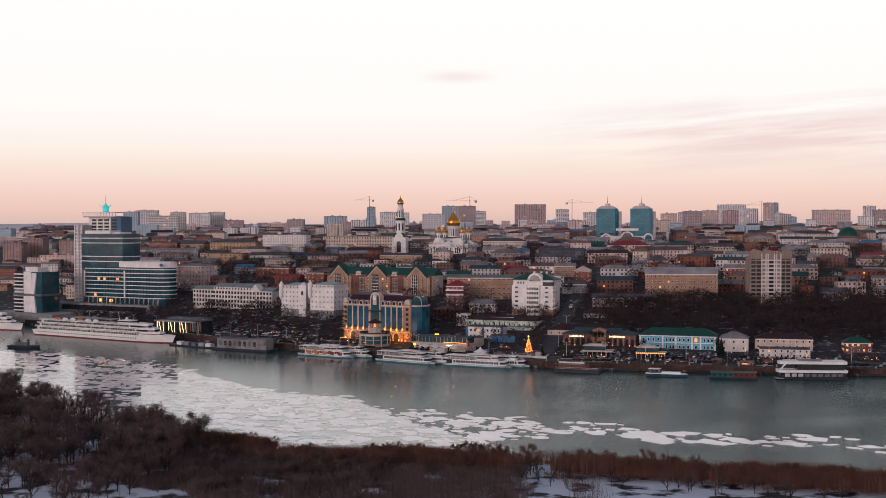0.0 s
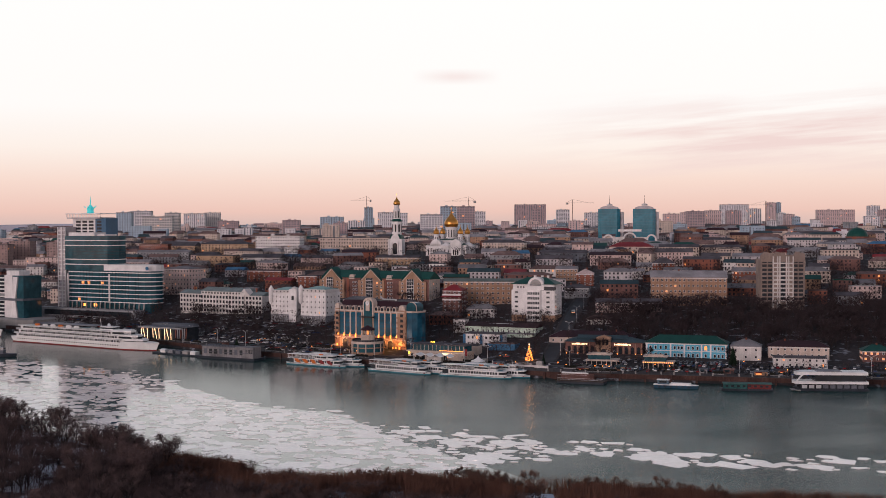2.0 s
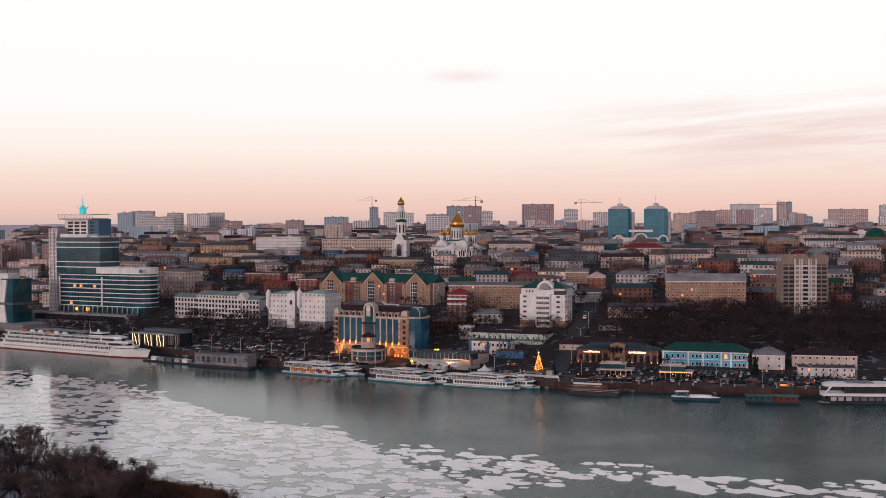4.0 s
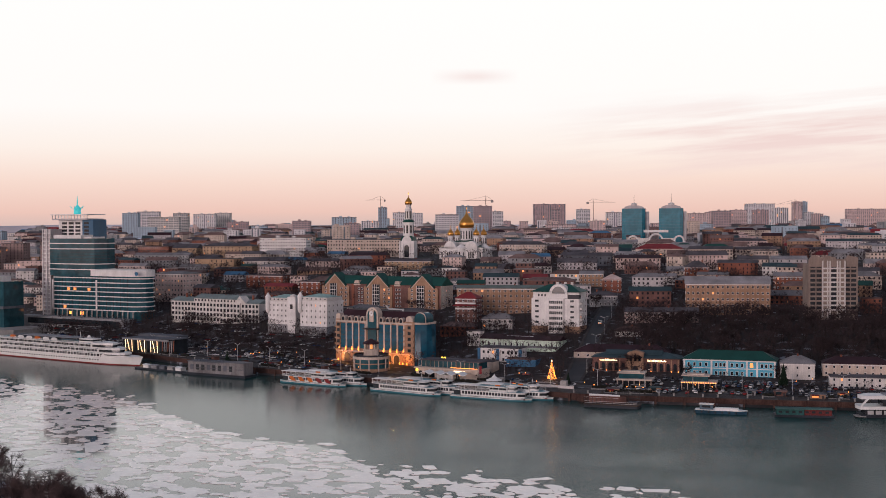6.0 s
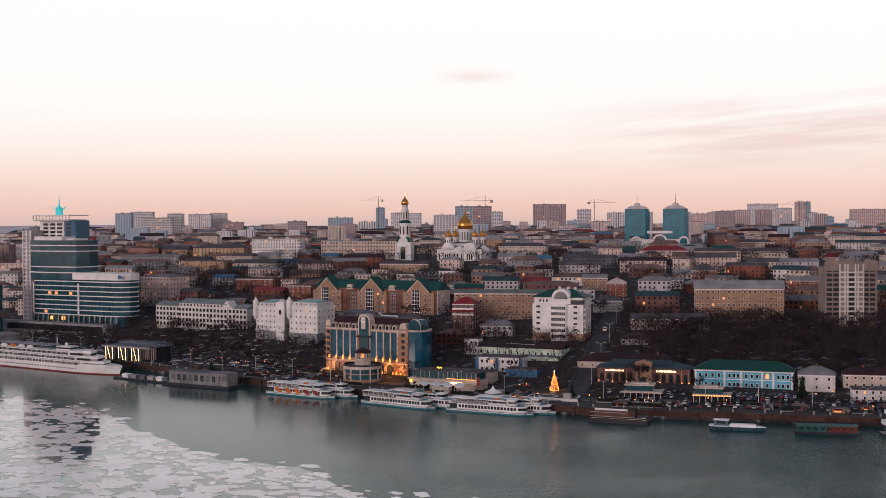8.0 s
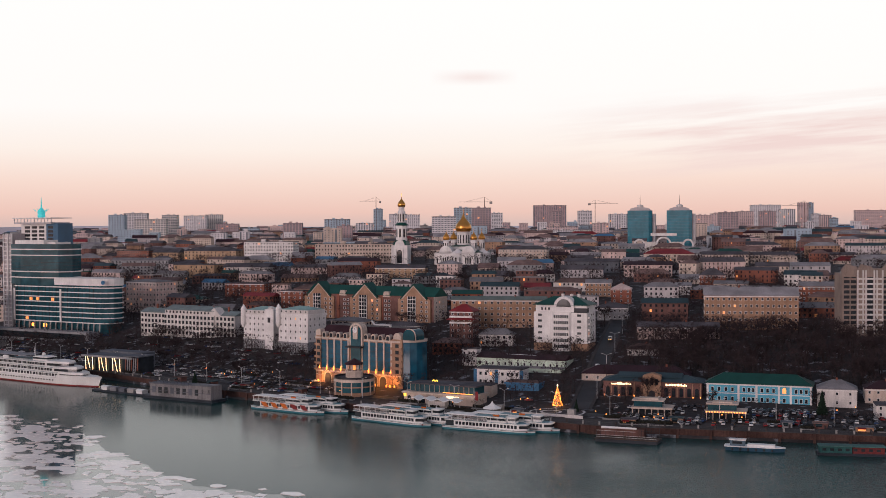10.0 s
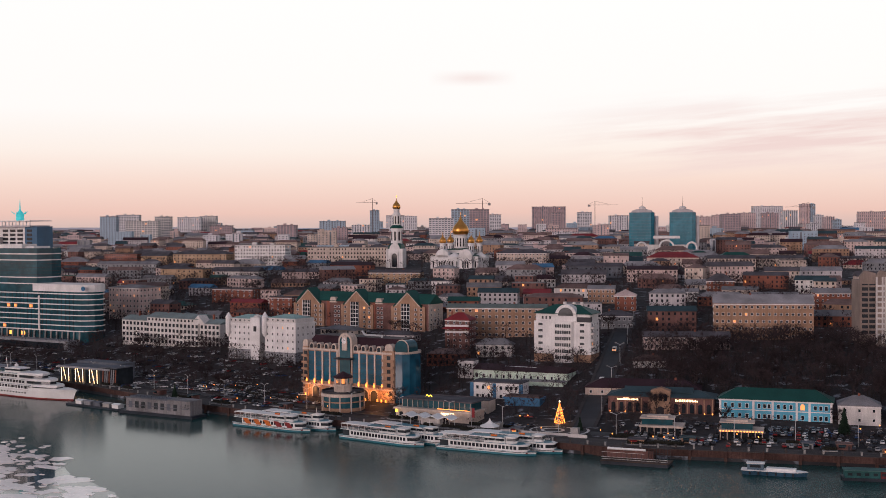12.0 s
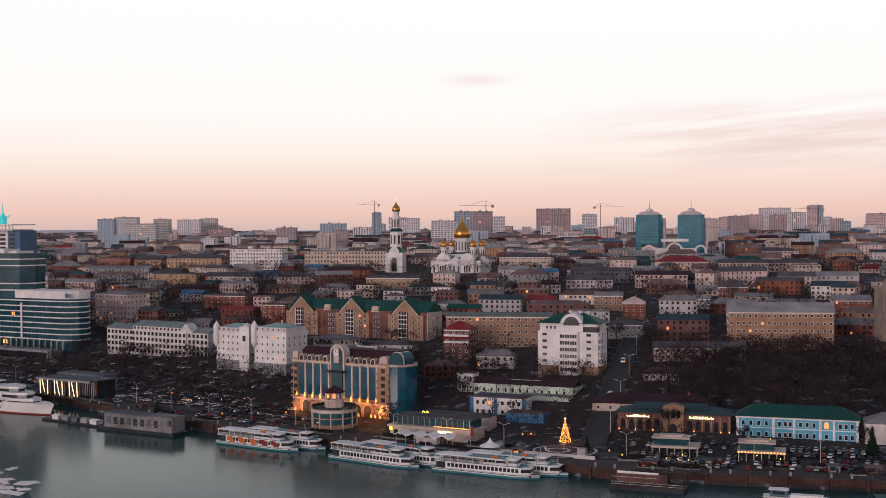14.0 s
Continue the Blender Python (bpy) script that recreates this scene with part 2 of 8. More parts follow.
def water_material(name, col, rough, bump, scale):
    m = bpy.data.materials.new(name)
    m.use_nodes = True
    n, l = m.node_tree.nodes, m.node_tree.links
    b = n["Principled BSDF"]
    b.inputs["Base Color"].default_value = (*col, 1)
    b.inputs["Roughness"].default_value, b.inputs["IOR"].default_value = rough, 1.33
    if bump:
        geo = n.new("ShaderNodeNewGeometry")
        t = n.new("ShaderNodeTexNoise")
        t.inputs["Scale"].default_value, t.inputs["Detail"].default_value = scale, 3
        big = n.new("ShaderNodeTexNoise")
        big.inputs["Scale"].default_value, big.inputs["Detail"].default_value = 0.018, 3
        l.new(geo.outputs["Position"], t.inputs["Vector"])
        l.new(geo.outputs["Position"], big.inputs["Vector"])
        calm = n.new("ShaderNodeMapRange")
        calm.inputs["From Min"].default_value, calm.inputs["From Max"].default_value = 0.35, 0.65
        calm.inputs["To Min"].default_value, calm.inputs["To Max"].default_value = 0.55, 1.25
        l.new(big.outputs["Fac"], calm.inputs["Value"])
        sep = n.new("ShaderNodeSeparateXYZ")    # the breeze ruffles the downstream reach
        l.new(geo.outputs["Position"], sep.inputs[0])
        wind = n.new("ShaderNodeMapRange")
        wind.inputs["From Min"].default_value, wind.inputs["From Max"].default_value = -70, 240
        wind.inputs["To Min"].default_value, wind.inputs["To Max"].default_value = 0.08 * bump, 2.2 * bump
        l.new(sep.outputs[0], wind.inputs["Value"])
        gust = n.new("ShaderNodeMath")
        gust.operation = "MULTIPLY"
        l.new(calm.outputs[0], gust.inputs[0])
        l.new(wind.outputs[0], gust.inputs[1])
        bp = n.new("ShaderNodeBump")
        bp.inputs["Distance"].default_value = 0.25
        l.new(gust.outputs[0], bp.inputs["Strength"])
        l.new(t.outputs["Fac"], bp.inputs["Height"])
        l.new(bp.outputs[0], b.inputs["Normal"])
    return m


WATER = water_material("river_water", (0.011, 0.050, 0.047), 0.13, 1.0, 0.9)
WATER.node_tree.nodes["Principled BSDF"].inputs["Specular IOR Level"].default_value = 0.18
CALM = water_material("calm_icy_water", (0.035, 0.05, 0.052), 0.05, 0.0, 1.0)
CALM.node_tree.nodes["Principled BSDF"].inputs["IOR"].default_value = 1.62
ICE = mat("river_ice", (0.95, 0.83, 0.79), rough=0.16, amount=0.12, fine=0.5, coarse=0.05, spec=1.0)


# ---- mesh helpers ----
class Geo:
    def __init__(self):
        self.v, self.f, self.m = [], [], []

    def add(self, vs, fs, slot=0):
        k = len(self.v)
        self.v += [tuple(p) for p in vs]
        self.f += [tuple(i + k for i in q) for q in fs]
        self.m += [slot] * len(fs)
        return self

    def box(self, x0, x1, y0, y1, z0, z1, slot=0):
        return self.add([(x0, y0, z0), (x1, y0, z0), (x1, y1, z0), (x0, y1, z0), (x0, y0, z1), (x1, y0, z1), (x1, y1, z1), (x0, y1, z1)],
                        [(3, 2, 1, 0), (4, 5, 6, 7), (0, 1, 5, 4), (1, 2, 6, 5), (2, 3, 7, 6), (3, 0, 4, 7)], slot)

    def prism(self, pts, z0, z1, slot=0):
        n = len(pts)
        vs = [(x, y, z0) for x, y in pts] + [(x, y, z1) for x, y in pts]
        return self.add(vs, [tuple(range(n - 1, -1, -1)), tuple(range(n, 2 * n))] + [(i, (i + 1) % n, n + (i + 1) % n, n + i) for i in range(n)], slot)

    def wall_shape(self, pts, y0, y1, slot=0):
        """A shape drawn in x and z, from y0 back to y1."""
        n = len(pts)
        vs = [(x, y0, z) for x, z in pts] + [(x, y1, z) for x, z in pts]
        return self.add(vs, [tuple(range(n)), tuple(range(2 * n - 1, n - 1, -1))] + [((i + 1) % n, i, n + i, n + (i + 1) % n) for i in range(n)], slot)

    def lathe(self, prof, n=16, cx=0.0, cy=0.0, slot=0, a0=0.0):
        vs, fs = [], []
        for r, z in prof:
            vs += [(cx + r * math.cos(a0 + 2 * math.pi * k / n), cy + r * math.sin(a0 + 2 * math.pi * k / n), z) for k in range(n)]
        for i in range(len(prof) - 1):
            fs += [(i * n + k, i * n + (k + 1) % n, (i + 1) * n + (k + 1) % n, (i + 1) * n + k) for k in range(n)]
        fs += [tuple(range(n - 1, -1, -1)), tuple(range((len(prof) - 1) * n, len(prof) * n))]
        return self.add(vs, fs, slot)

    def tube(self, p, q, r0, r1, n=5, slot=0):
        p, q = Vector(p), Vector(q)
        d = (q - p).normalized()
        a = d.orthogonal().normalized()
        c = d.cross(a)
        vs = []
        for o, r in ((p, r0), (q, r1)):
            vs += [o + r * (math.cos(2 * math.pi * k / n) * a + math.sin(2 * math.pi * k / n) * c) for k in range(n)]
        return self.add(vs, [(k, (k + 1) % n, n + (k + 1) % n, n + k) for k in range(n)] + [tuple(range(n - 1, -1, -1)), tuple(range(n, 2 * n))], slot)

    def gable(self, x0, x1, y0, y1, z, rise, over=0.5, slot=0):
        x0, x1, y0, y1 = x0 - over, x1 + over, y0 - over, y1 + over
        ym = (y0 + y1) / 2
        return self.add([(x0, y0, z), (x1, y0, z), (x1, y1, z), (x0, y1, z), (x0, ym, z + rise), (x1, ym, z + rise),
                         (x0, y0, z + 0.25), (x1, y0, z + 0.25), (x1, y1, z + 0.25), (x0, y1, z + 0.25)],
                        [(3, 2, 1, 0), (0, 1, 7, 6), (2, 3, 9, 8), (6, 7, 5, 4), (8, 9, 4, 5), (1, 2, 8, 5, 7), (3, 0, 6, 4, 9)], slot)

    def hip(self, x0, x1, y0, y1, z, rise, over=0.5, slot=0, inset=None):
        x0, x1, y0, y1 = x0 - over, x1 + over, y0 - over, y1 + over
        k = min(x1 - x0, y1 - y0) / 2 * (0.98 if inset is None else inset)
        xa, xb = x0 + k, x1 - k
        ya = yb_ = (y0 + y1) / 2
        if x1 - x0 < y1 - y0:
            xa = xb = (x0 + x1) / 2
            ya, yb_ = y0 + k, y1 - k
        return self.add([(x0, y0, z), (x1, y0, z), (x1, y1, z), (x0, y1, z), (x0, y0, z + 0.2), (x1, y0, z + 0.2), (x1, y1, z + 0.2), (x0, y1, z + 0.2),
                         (xa, ya, z + rise), (xb, yb_, z + rise)],
                        [(3, 2, 1, 0), (0, 1, 5, 4), (1, 2, 6, 5), (2, 3, 7, 6), (3, 0, 4, 7)] +
                        ([(4, 5, 9, 8), (5, 6, 9), (6, 7, 8, 9), (7, 4, 8)] if ya == yb_ else [(4, 5, 8), (5, 6, 9, 8), (6, 7, 9), (7, 4, 8, 9)]), slot)

    def mesh(self, name, *mats):
        me = bpy.data.meshes.new(name)
        me.from_pydata(self.v, [], self.f)
        for m in mats:
            me.materials.append(m)
        if len(mats) > 1:
            me.polygons.foreach_set("material_index", self.m)
        me.update()
        return me


def part(name, geo, material, parent, label="", at=None, rot=0.0, smooth=False):
    mats = material if isinstance(material, tuple) else (material,)
    me = geo.mesh(name, *mats) if isinstance(geo, Geo) else geo
    if smooth:
        me.polygons.foreach_set("use_smooth", [True] * len(me.polygons))
    ob = new(name, me)
    ob.parent = parent
    if at is not None:
        ob.matrix_local = Matrix.LocRotScale(at, Euler((0, 0, rot)), None)
    if label:
        tagged(ob, label)
    return ob


def thing(name, label, category, x, y, z, rot=0.0, group=""):
    ob = new(name)
    ob.empty_display_size = 0.5
    ob.matrix_world = pose(x, y, z, 0, 0, rot)
    return tagged(ob, label, category, group)


def lone(name, geo, material, label, category, x=0, y=0, z=0, rot=0.0, group="", kind="", smooth=False):
    ob = part(name, geo, material, None, smooth=smooth)
    ob.matrix_world = pose(x, y, z, 0, 0, rot)
    return tagged(ob, label, category, group, kind)


CACHE = {}


def window_mesh(w, h, style):
    """A framed window as one shell: frame 10 cm proud of the wall, pane set back in it."""
    key = (round(w, 2), round(h, 2), style)
    if key not in CACHE:
        t = 0.05 if style == "bare" else 0.16
        def loop(i, y):
            return [(-w / 2 + i, y, i), (w / 2 - i, y, i), (w / 2 - i, y, h - i), (-w / 2 + i, y, h - i)]
        g = Geo()
        vs = loop(0, 0.03) + loop(0, -0.10) + loop(t, -0.10) + loop(t, -0.02)
        fs = [(r * 4 + k, r * 4 + (k + 1) % 4, r * 4 + 4 + (k + 1) % 4, r * 4 + 4 + k) for r in range(3) for k in range(4)]
        g.add(vs, fs, 0)
        g.f.append((12, 13, 14, 15))
        g.m.append(1)
        frame_m = {"white": WHITE, "dark": IRON, "bare": GREYW, "lit": WHITE, "cream": CREAM}[style]
        CACHE[key] = g.mesh("window", frame_m, WARMW if style == "lit" else GLASS)
    return CACHE[key]


def tray(x0, x1, y0, y1, z0, z1, lip, drop):
    """A flat roof with a raised parapet, as one shell."""
    g = Geo()
    def loop(i, z):
        return [(x0 + i, y0 + i, z), (x1 - i, y0 + i, z), (x1 - i, y1 - i, z), (x0 + i, y1 - i, z)]
    vs = loop(0, z0) + loop(0, z1) + loop(lip, z1) + loop(lip, z1 - drop)
    fs = [(r * 4 + k, r * 4 + (k + 1) % 4, r * 4 + 4 + (k + 1) % 4, r * 4 + 4 + k) for r in range(3) for k in range(4)]
    return g.add(vs, fs + [(12, 13, 14, 15), (3, 2, 1, 0)])


def windows_on(parent, pts, w, h, style="white", lit=0.03, rng=random):
    for x, y, z, r in pts:
        s = "lit" if rng.random() < lit and style != "bare" else style
        part("window", window_mesh(w, h, s), None, parent, at=(x, y, z), rot=r)


def face_points(w, d, z0, floors, fh, bays, sides="flr"):
    """Places for windows on the front, left and right faces of a block w wide and d deep."""
    pts = []
    for k in range(floors):
        z = z0 + k * fh
        if "f" in sides:
            pts += [(-w / 2 + (i + 0.5) * w / bays, 0.0, z, 0.0) for i in range(bays)]
        nb = max(1, round(bays * d / w))
        if "r" in sides:
            pts += [(w / 2, (i + 0.5) * d / nb, z, math.pi / 2) for i in range(nb)]
        if "l" in sides:
            pts += [(-w / 2, (i + 0.5) * d / nb, z, -math.pi / 2) for i in range(nb)]
    return pts


def joined_windows(parent, pts, w, h, lit=0.015, rng=random, tall=None):
    """All the panes of a far block: single panes, or with tall=(floors, storey) glazed strips and floor bands."""
    g = Geo()
    style = rng.choice(("single", "strip", "band", "mixed")) if tall else "single"
    for x, y, z, r in pts:
        c, s = math.cos(r), math.sin(r)
        slot = 1 if rng.random() < lit else 0
        if not tall and rng.random() < 0.12:
            continue
        ww, hh = w, h
        column = int(abs(x * 1.7 + y * 2.3))
        if style == "strip" and column % 3 == 0 or style == "mixed" and column % 4 == 0:
            hh = tall[1] * 0.92
        elif style == "band":
            ww = w * 1.7
        k = len(g.v)
        g.box(-ww / 2, ww / 2, -0.06, 0.04, 0, hh, slot)
        for i in range(k, len(g.v)):
            a, b, e = g.v[i]
            g.v[i] = (x + a * c - b * s, y + a * s + b * c, z + e)
    # tall far blocks take the pane colour with haze in it
    return tagged(part("glazing", g, (HAZED_GLASS if tall else GLASS, WARMW), parent), kind="stuff")


# ---- the lie of the land ----
BANK_X = (-2500, -700, -330, -210, -119, 0, 70, 200, 400, 800, 2500)
BANK_Y = (2700, 1400, 1052, 952, 868, 786, 748, 716, 690, 650, 520)
RISE_N = (0, 30, 60, 100, 145, 200, 260, 350, 450, 570, 700, 1000, 1600, 2500, 3500, 4600, 9000)
RISE_Z = (3.6, 4.3, 6, 12, 20, 28, 35, 43, 49, 56, 58, 62, 68, 74, 80, 86, 100)
SHORE_X = (-2500, -600, -330, -208, -150, -109, -53, 0, 50, 112, 162, 400, 2500)
SHORE_Y = (1900, 1010, 735, 612, 548, 505, 460, 455, 442, 420, 405, 340, -200)


def bank(x):
    return float(np.interp(x, BANK_X, BANK_Y))


def shore(x):
    return float(np.interp(x, SHORE_X, SHORE_Y))


def ground(x, y):
    return float(np.interp(y - bank(x), RISE_N, RISE_Z))


PLACED = collections.defaultdict(list)
CELL = 60.0


def free_spot(x, y, r):
    i, j = int(x // CELL), int(y // CELL)
    for u in range(i - 2, i + 3):
        for v in range(j - 2, j + 3):
            for a, b, c in PLACED.get((u, v), ()):
                if r + c > 0 and (x - a) ** 2 + (y - b) ** 2 <= (r + c) ** 2:
                    return False
    return True


def occupy(x, y, rot, w, d):
    """Keep the ground of a long block free with a row of discs."""
    c, s = math.cos(radians(rot)), math.sin(radians(rot))
    k = max(1, round(w / d))
    for i in range(k):
        u, v = -w / 2 + (i + 0.5) * w / k, d / 2
        px, py = x + u * c - v * s, y + u * s + v * c
        PLACED[int(px // CELL), int(py // CELL)].append((px, py, max(d, w / k) * 0.55))


def house(name, label, x, y, rot, w, d, h, wall, roof="flat", roof_m=None, rise=2.5, floors=3, bays=6, near=False, win=(1.3, 1.6), lit=0.02, group="", style="white", base=None, category="building"):
    z = ground(x, y) if base is None else base
    t = thing(name, label, category, x, y, z, rot, group)
    rng = random.Random(int(x * 7 + y * 13))
    occupy(x, y, rot, w, d)
    part("wall", Geo().box(-w / 2, w / 2, 0, d, -4, h), wall, t)
    rm = roof_m or DARKR
    g = Geo()
    if roof == "flat":
        g = tray(-w / 2 - 0.15, w / 2 + 0.15, -0.15, d + 0.15, h, h + 0.6, 0.45, 0.45)
        if h > 14:
            part("roof_cabin", Geo().box(-w * 0.2, -w * 0.2 + 4.5, d * 0.4, d * 0.4 + 3.5, h + 0.1, h + 2.9), wall, t)
            part("lift_house", Geo().box(w * 0.15, w * 0.15 + 3.5, d * 0.5, d * 0.5 + 3, h + 0.1, h + 2.2), wall, t)
    elif roof == "gable":
        g.gable(-w / 2, w / 2, 0, d, h, rise)
    else:
        g.hip(-w / 2, w / 2, 0, d, h, rise)
    part("roof", g, rm, t)
    if roof != "flat" and near:
        c = Geo()
        for k in range(1):
            cx = rng.uniform(-w * 0.35, w * 0.35)
            c.box(cx - 0.5, cx + 0.5, d * 0.45, d * 0.45 + 0.8, h, h + rise + 0.9)
        part("chimney", c, BRICK, t)
    if floors:
        fh = h / floors
        pts = face_points(w, d, fh * 0.32, floors, fh, bays)
        if near:
            windows_on(t, pts, win[0], win[1], style, lit, rng)
        else:
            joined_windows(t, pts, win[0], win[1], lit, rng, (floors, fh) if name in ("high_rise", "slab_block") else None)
    if near and h > 6:
        part("cornice", Geo().box(-w / 2 - 0.2, w / 2 + 0.2, -0.25, -0.01, h - 0.7, h - 0.25), WHITE, t)
    return t


# ---- ground, river, ice, quay ----
def build_ground():
    xs = sorted(set(list(range(-4800, -900, 300)) + list(range(-900, 901, 15)) + list(range(900, 4801, 300))))
    ns = [-4, 0, 8, 15, 30, 45, 60, 80, 100, 120, 145, 170, 200, 230, 260, 300, 350, 400, 450, 510, 570, 640, 700, 850, 1000, 1300, 1600, 2000, 2500, 3000, 3500, 4200]
    ss = [-700, -400, -250, -180, -140, -110, -85, -65, -50, -38, -28, -20, -12, -6, 0, 4]
    g, rows = Geo(), []
    for x in xs:
        col = []
        s, b = shore(x), bank(x)
        for k in ss:
            z = 1.2 + 0.9 * min(1, -k / 60) + 0.8 * noise.noise((x * 0.02, (s + k) * 0.02, 0)) if k < 0 else -0.4 * k - 0.2
            if -60 < k < -6:
                z += 0.6 * noise.noise((x * 0.07, k * 0.07, 4))
            col.append((x, s + k, z))
        col += [(x, s + (b - s) * f, -4.0) for f in (0.15, 0.5, 0.85)]
        for n in ns:
            y = b + n
            col.append((x, y, -4.0 if n < 0 else float(np.interp(n, RISE_N, RISE_Z)) + (0.6 * noise.noise((x * 0.02, y * 0.02, 9)) if n > 70 else 0) - 0.1))
        rows.append(col)
    m = len(rows[0])
    g.v = [p for c in rows for p in c]
    g.f = [(i * m + j, (i + 1) * m + j, (i + 1) * m + j + 1, i * m + j + 1) for i in range(len(xs) - 1) for j in range(m - 1)]
    g.m = [0] * len(g.f)
    lone("ground", g, ground_material(), "brown winter ground rising from the river into the city", "ground", kind="structure", smooth=True)


build_ground()
lone("water", Geo().add([(-4800, -800, 0), (4800, -800, 0), (4800, 3200, 0), (-4800, 3200, 0)], [(0, 1, 2, 3)]), WATER, "grey-green river water with light ripples", "river", kind="structure")

# edge of the drifting ice, towards the open channel
ICE_X = (-900, -330, -263, -190, -160, -134, -103, -62, -21, 42, 100, 150, 185, 400)
ICE_Y = (1380, 870, 838, 792, 757, 708, 664, 634, 588, 555, 520, 508, 490, 420)


def ice_edge(x):
    return float(np.interp(x, ICE_X, ICE_Y))


def build_ice():
    g = Geo()
    xs = list(range(-900, 48, 3))
    n = len(xs)
    far = [(x, ice_edge(x) - 6 - (ice_edge(x) - 7 - shore(x)) * min(1.0, max(0.0, (x + 40) / 90)) + 9 * noise.noise((x * 0.03, 3, 0)) + 6 * noise.noise((x * 0.12, 7, 0)) + 4 * noise.noise((x * 0.4, 2, 0)), 0.03) for x in xs]
    g.v = [(x, shore(x) + 0.5, 0.03) for x in xs] + far
    g.f = [(i, i + 1, n + i + 1, n + i) for i in range(n - 1)]
    g.m = [0] * len(g.f)
    lone("still_water", g, CALM, "smooth icy water between the floes by the meadow bank", "river", kind="structure")
    rng = random.Random(5)
    g = Geo()
    for band, step, tries in ((0, 12.5, 0.95), (1, 7.0, 0.75), (2, 3.6, 0.45)):
        x = -420.0
        while x < 330:
            s, e = shore(x), ice_edge(x) + 8 * noise.noise((x * 0.03, 3, 0))
            y = s
            while y < e + 5:
                u, v = x + rng.uniform(-0.45, 0.45) * step, y + rng.uniform(-0.45, 0.45) * step
                dens = noise.noise((u * 0.018, v * 0.03, 11 + band)) + 0.35
                edge = (e - v) / 26
                right = max(0.0, (u - 20) / 110)
                # downstream only a narrow belt of floes is left
                if u > 10 and e - v > 30 + 60 * max(0.0, 1 - (u - 10) / 50):
                    y += step * 0.95
                    continue
                if rng.random() < tries * min(1.0, dens + 0.45) * min(1.0, max(0.10, 0.25 + edge)) * (1 - 0.4 * min(1, right)):
                    r = step * rng.uniform(0.24, 0.52) * (1.25 if u > 60 else 1.0)
                    k = rng.randint(4, 6)
                    a0 = rng.uniform(0, 6.28)
                    turn, st = radians(-38 + rng.gauss(0, 22)), rng.uniform(1.0, 1.8)
                    c, q = math.cos(turn), math.sin(turn)
                    pts = []
                    for i in range(k):
                        a = a0 + 6.283 * (i + rng.uniform(-0.28, 0.28)) / k
                        px, py = r * st * math.cos(a), r * math.sin(a)
                        pts.append((u + px * c - py * q, v + px * q + py * c))
                    g.prism(pts, 0.0, 0.05 + 0.035 * band + rng.uniform(0.0, 0.05))
                y += step * 0.95
            x += step * (1.0 if band < 2 else 1.5)
    lone("ice_floes", g, ICE, "broken white ice floes drifting on the river", "ice", kind="stuff")


build_ice()


def bank_strip(n0, n1, z0, z1, x0, x1, step=6):
    """A strip that follows the bank from n0 to n1 metres inland."""
    g, pts = Geo(), []
    k = int((x1 - x0) / step) + 1
    for i in range(k):
        x = x0 + (x1 - x0) * i / (k - 1)
        for n in (n0, n1):
            for z in (z0, z1):
                pts.append((x, bank(x) + n, z))
    g.v = pts
    for i in range(k - 1):
        a, b = 4 * i, 4 * i + 4
        g.f += [(a + 1, b + 1, b + 3, a + 3), (a, b, b + 1, a + 1), (a + 2, a + 3, b + 3, b + 2)]
    g.f += [(0, 1, 3, 2), (4 * k - 4, 4 * k - 2, 4 * k - 1, 4 * k - 3)]
    g.m = [0] * len(g.f)
    return g


quay = lone("quay_wall", bank_strip(-1.2, 0.6, -3.5, 3.9, -700, 520), STONE, "stained reddish stone quay wall along the river", "quay", kind="structure")
part("coping", bank_strip(-1.4, 0.9, 3.9, 4.15, -700, 520), SLAB, quay, "worn grey coping")
lone("pavement", bank_strip(0.9, 16, 3.0, 4.2, -700, 520), SLAB, "grey paved riverside promenade", "pavement", kind="structure")
lone("road", bank_strip(24, 33, 3.0, 4.35, -700, 520), ASPH, "dark asphalt riverside road", "road", kind="structure")


def hill_road():
    """The lane that climbs from the promenade past the corner building."""
    a, b = Vector((66, 790)), Vector((112.7, 990))
    g, n = Geo(), 60
    side = Vector((b.y - a.y, a.x - b.x)).normalized() * 4.2
    for i in range(n + 1):
        p = a + (b - a) * i / n
        for q in (p - side, p + side):
            g.v.append((q.x, q.y, max(ground(q.x, q.y), ground(p.x, p.y)) + 0.12 + 0.38 * min(1.0, i / 15)))
    g.f = [(2 * i, 2 * i + 1, 2 * i + 3, 2 * i + 2) for i in range(n)]
    g.m = [0] * n
    lone("lane", g, ASPH, "dark asphalt lane climbing the hill between buildings", "road", kind="structure")
    k = Geo()
    for sgn in (-1, 1):
        for i in range(n):
            p, q = a + (b - a) * i / n + side * sgn * 1.02, a + (b - a) * (i + 1) / n + side * sgn * 1.02
            o = side.normalized() * sgn * 1.6
            zp, zq = g.v[2 * i][2] + 0.16, g.v[2 * i + 2][2] + 0.16
            k.add([(p.x, p.y, zp), (q.x, q.y, zq), (q.x + o.x, q.y + o.y, zq), (p.x + o.x, p.y + o.y, zp), (p.x, p.y, zp - 1), (q.x, q.y, zq - 1)],
                  [(0, 1, 2, 3), (4, 5, 1, 0)])
    lone("kerb_path", k, SLAB, "grey kerbed footpaths beside the lane", "pavement", kind="structure")


hill_road()


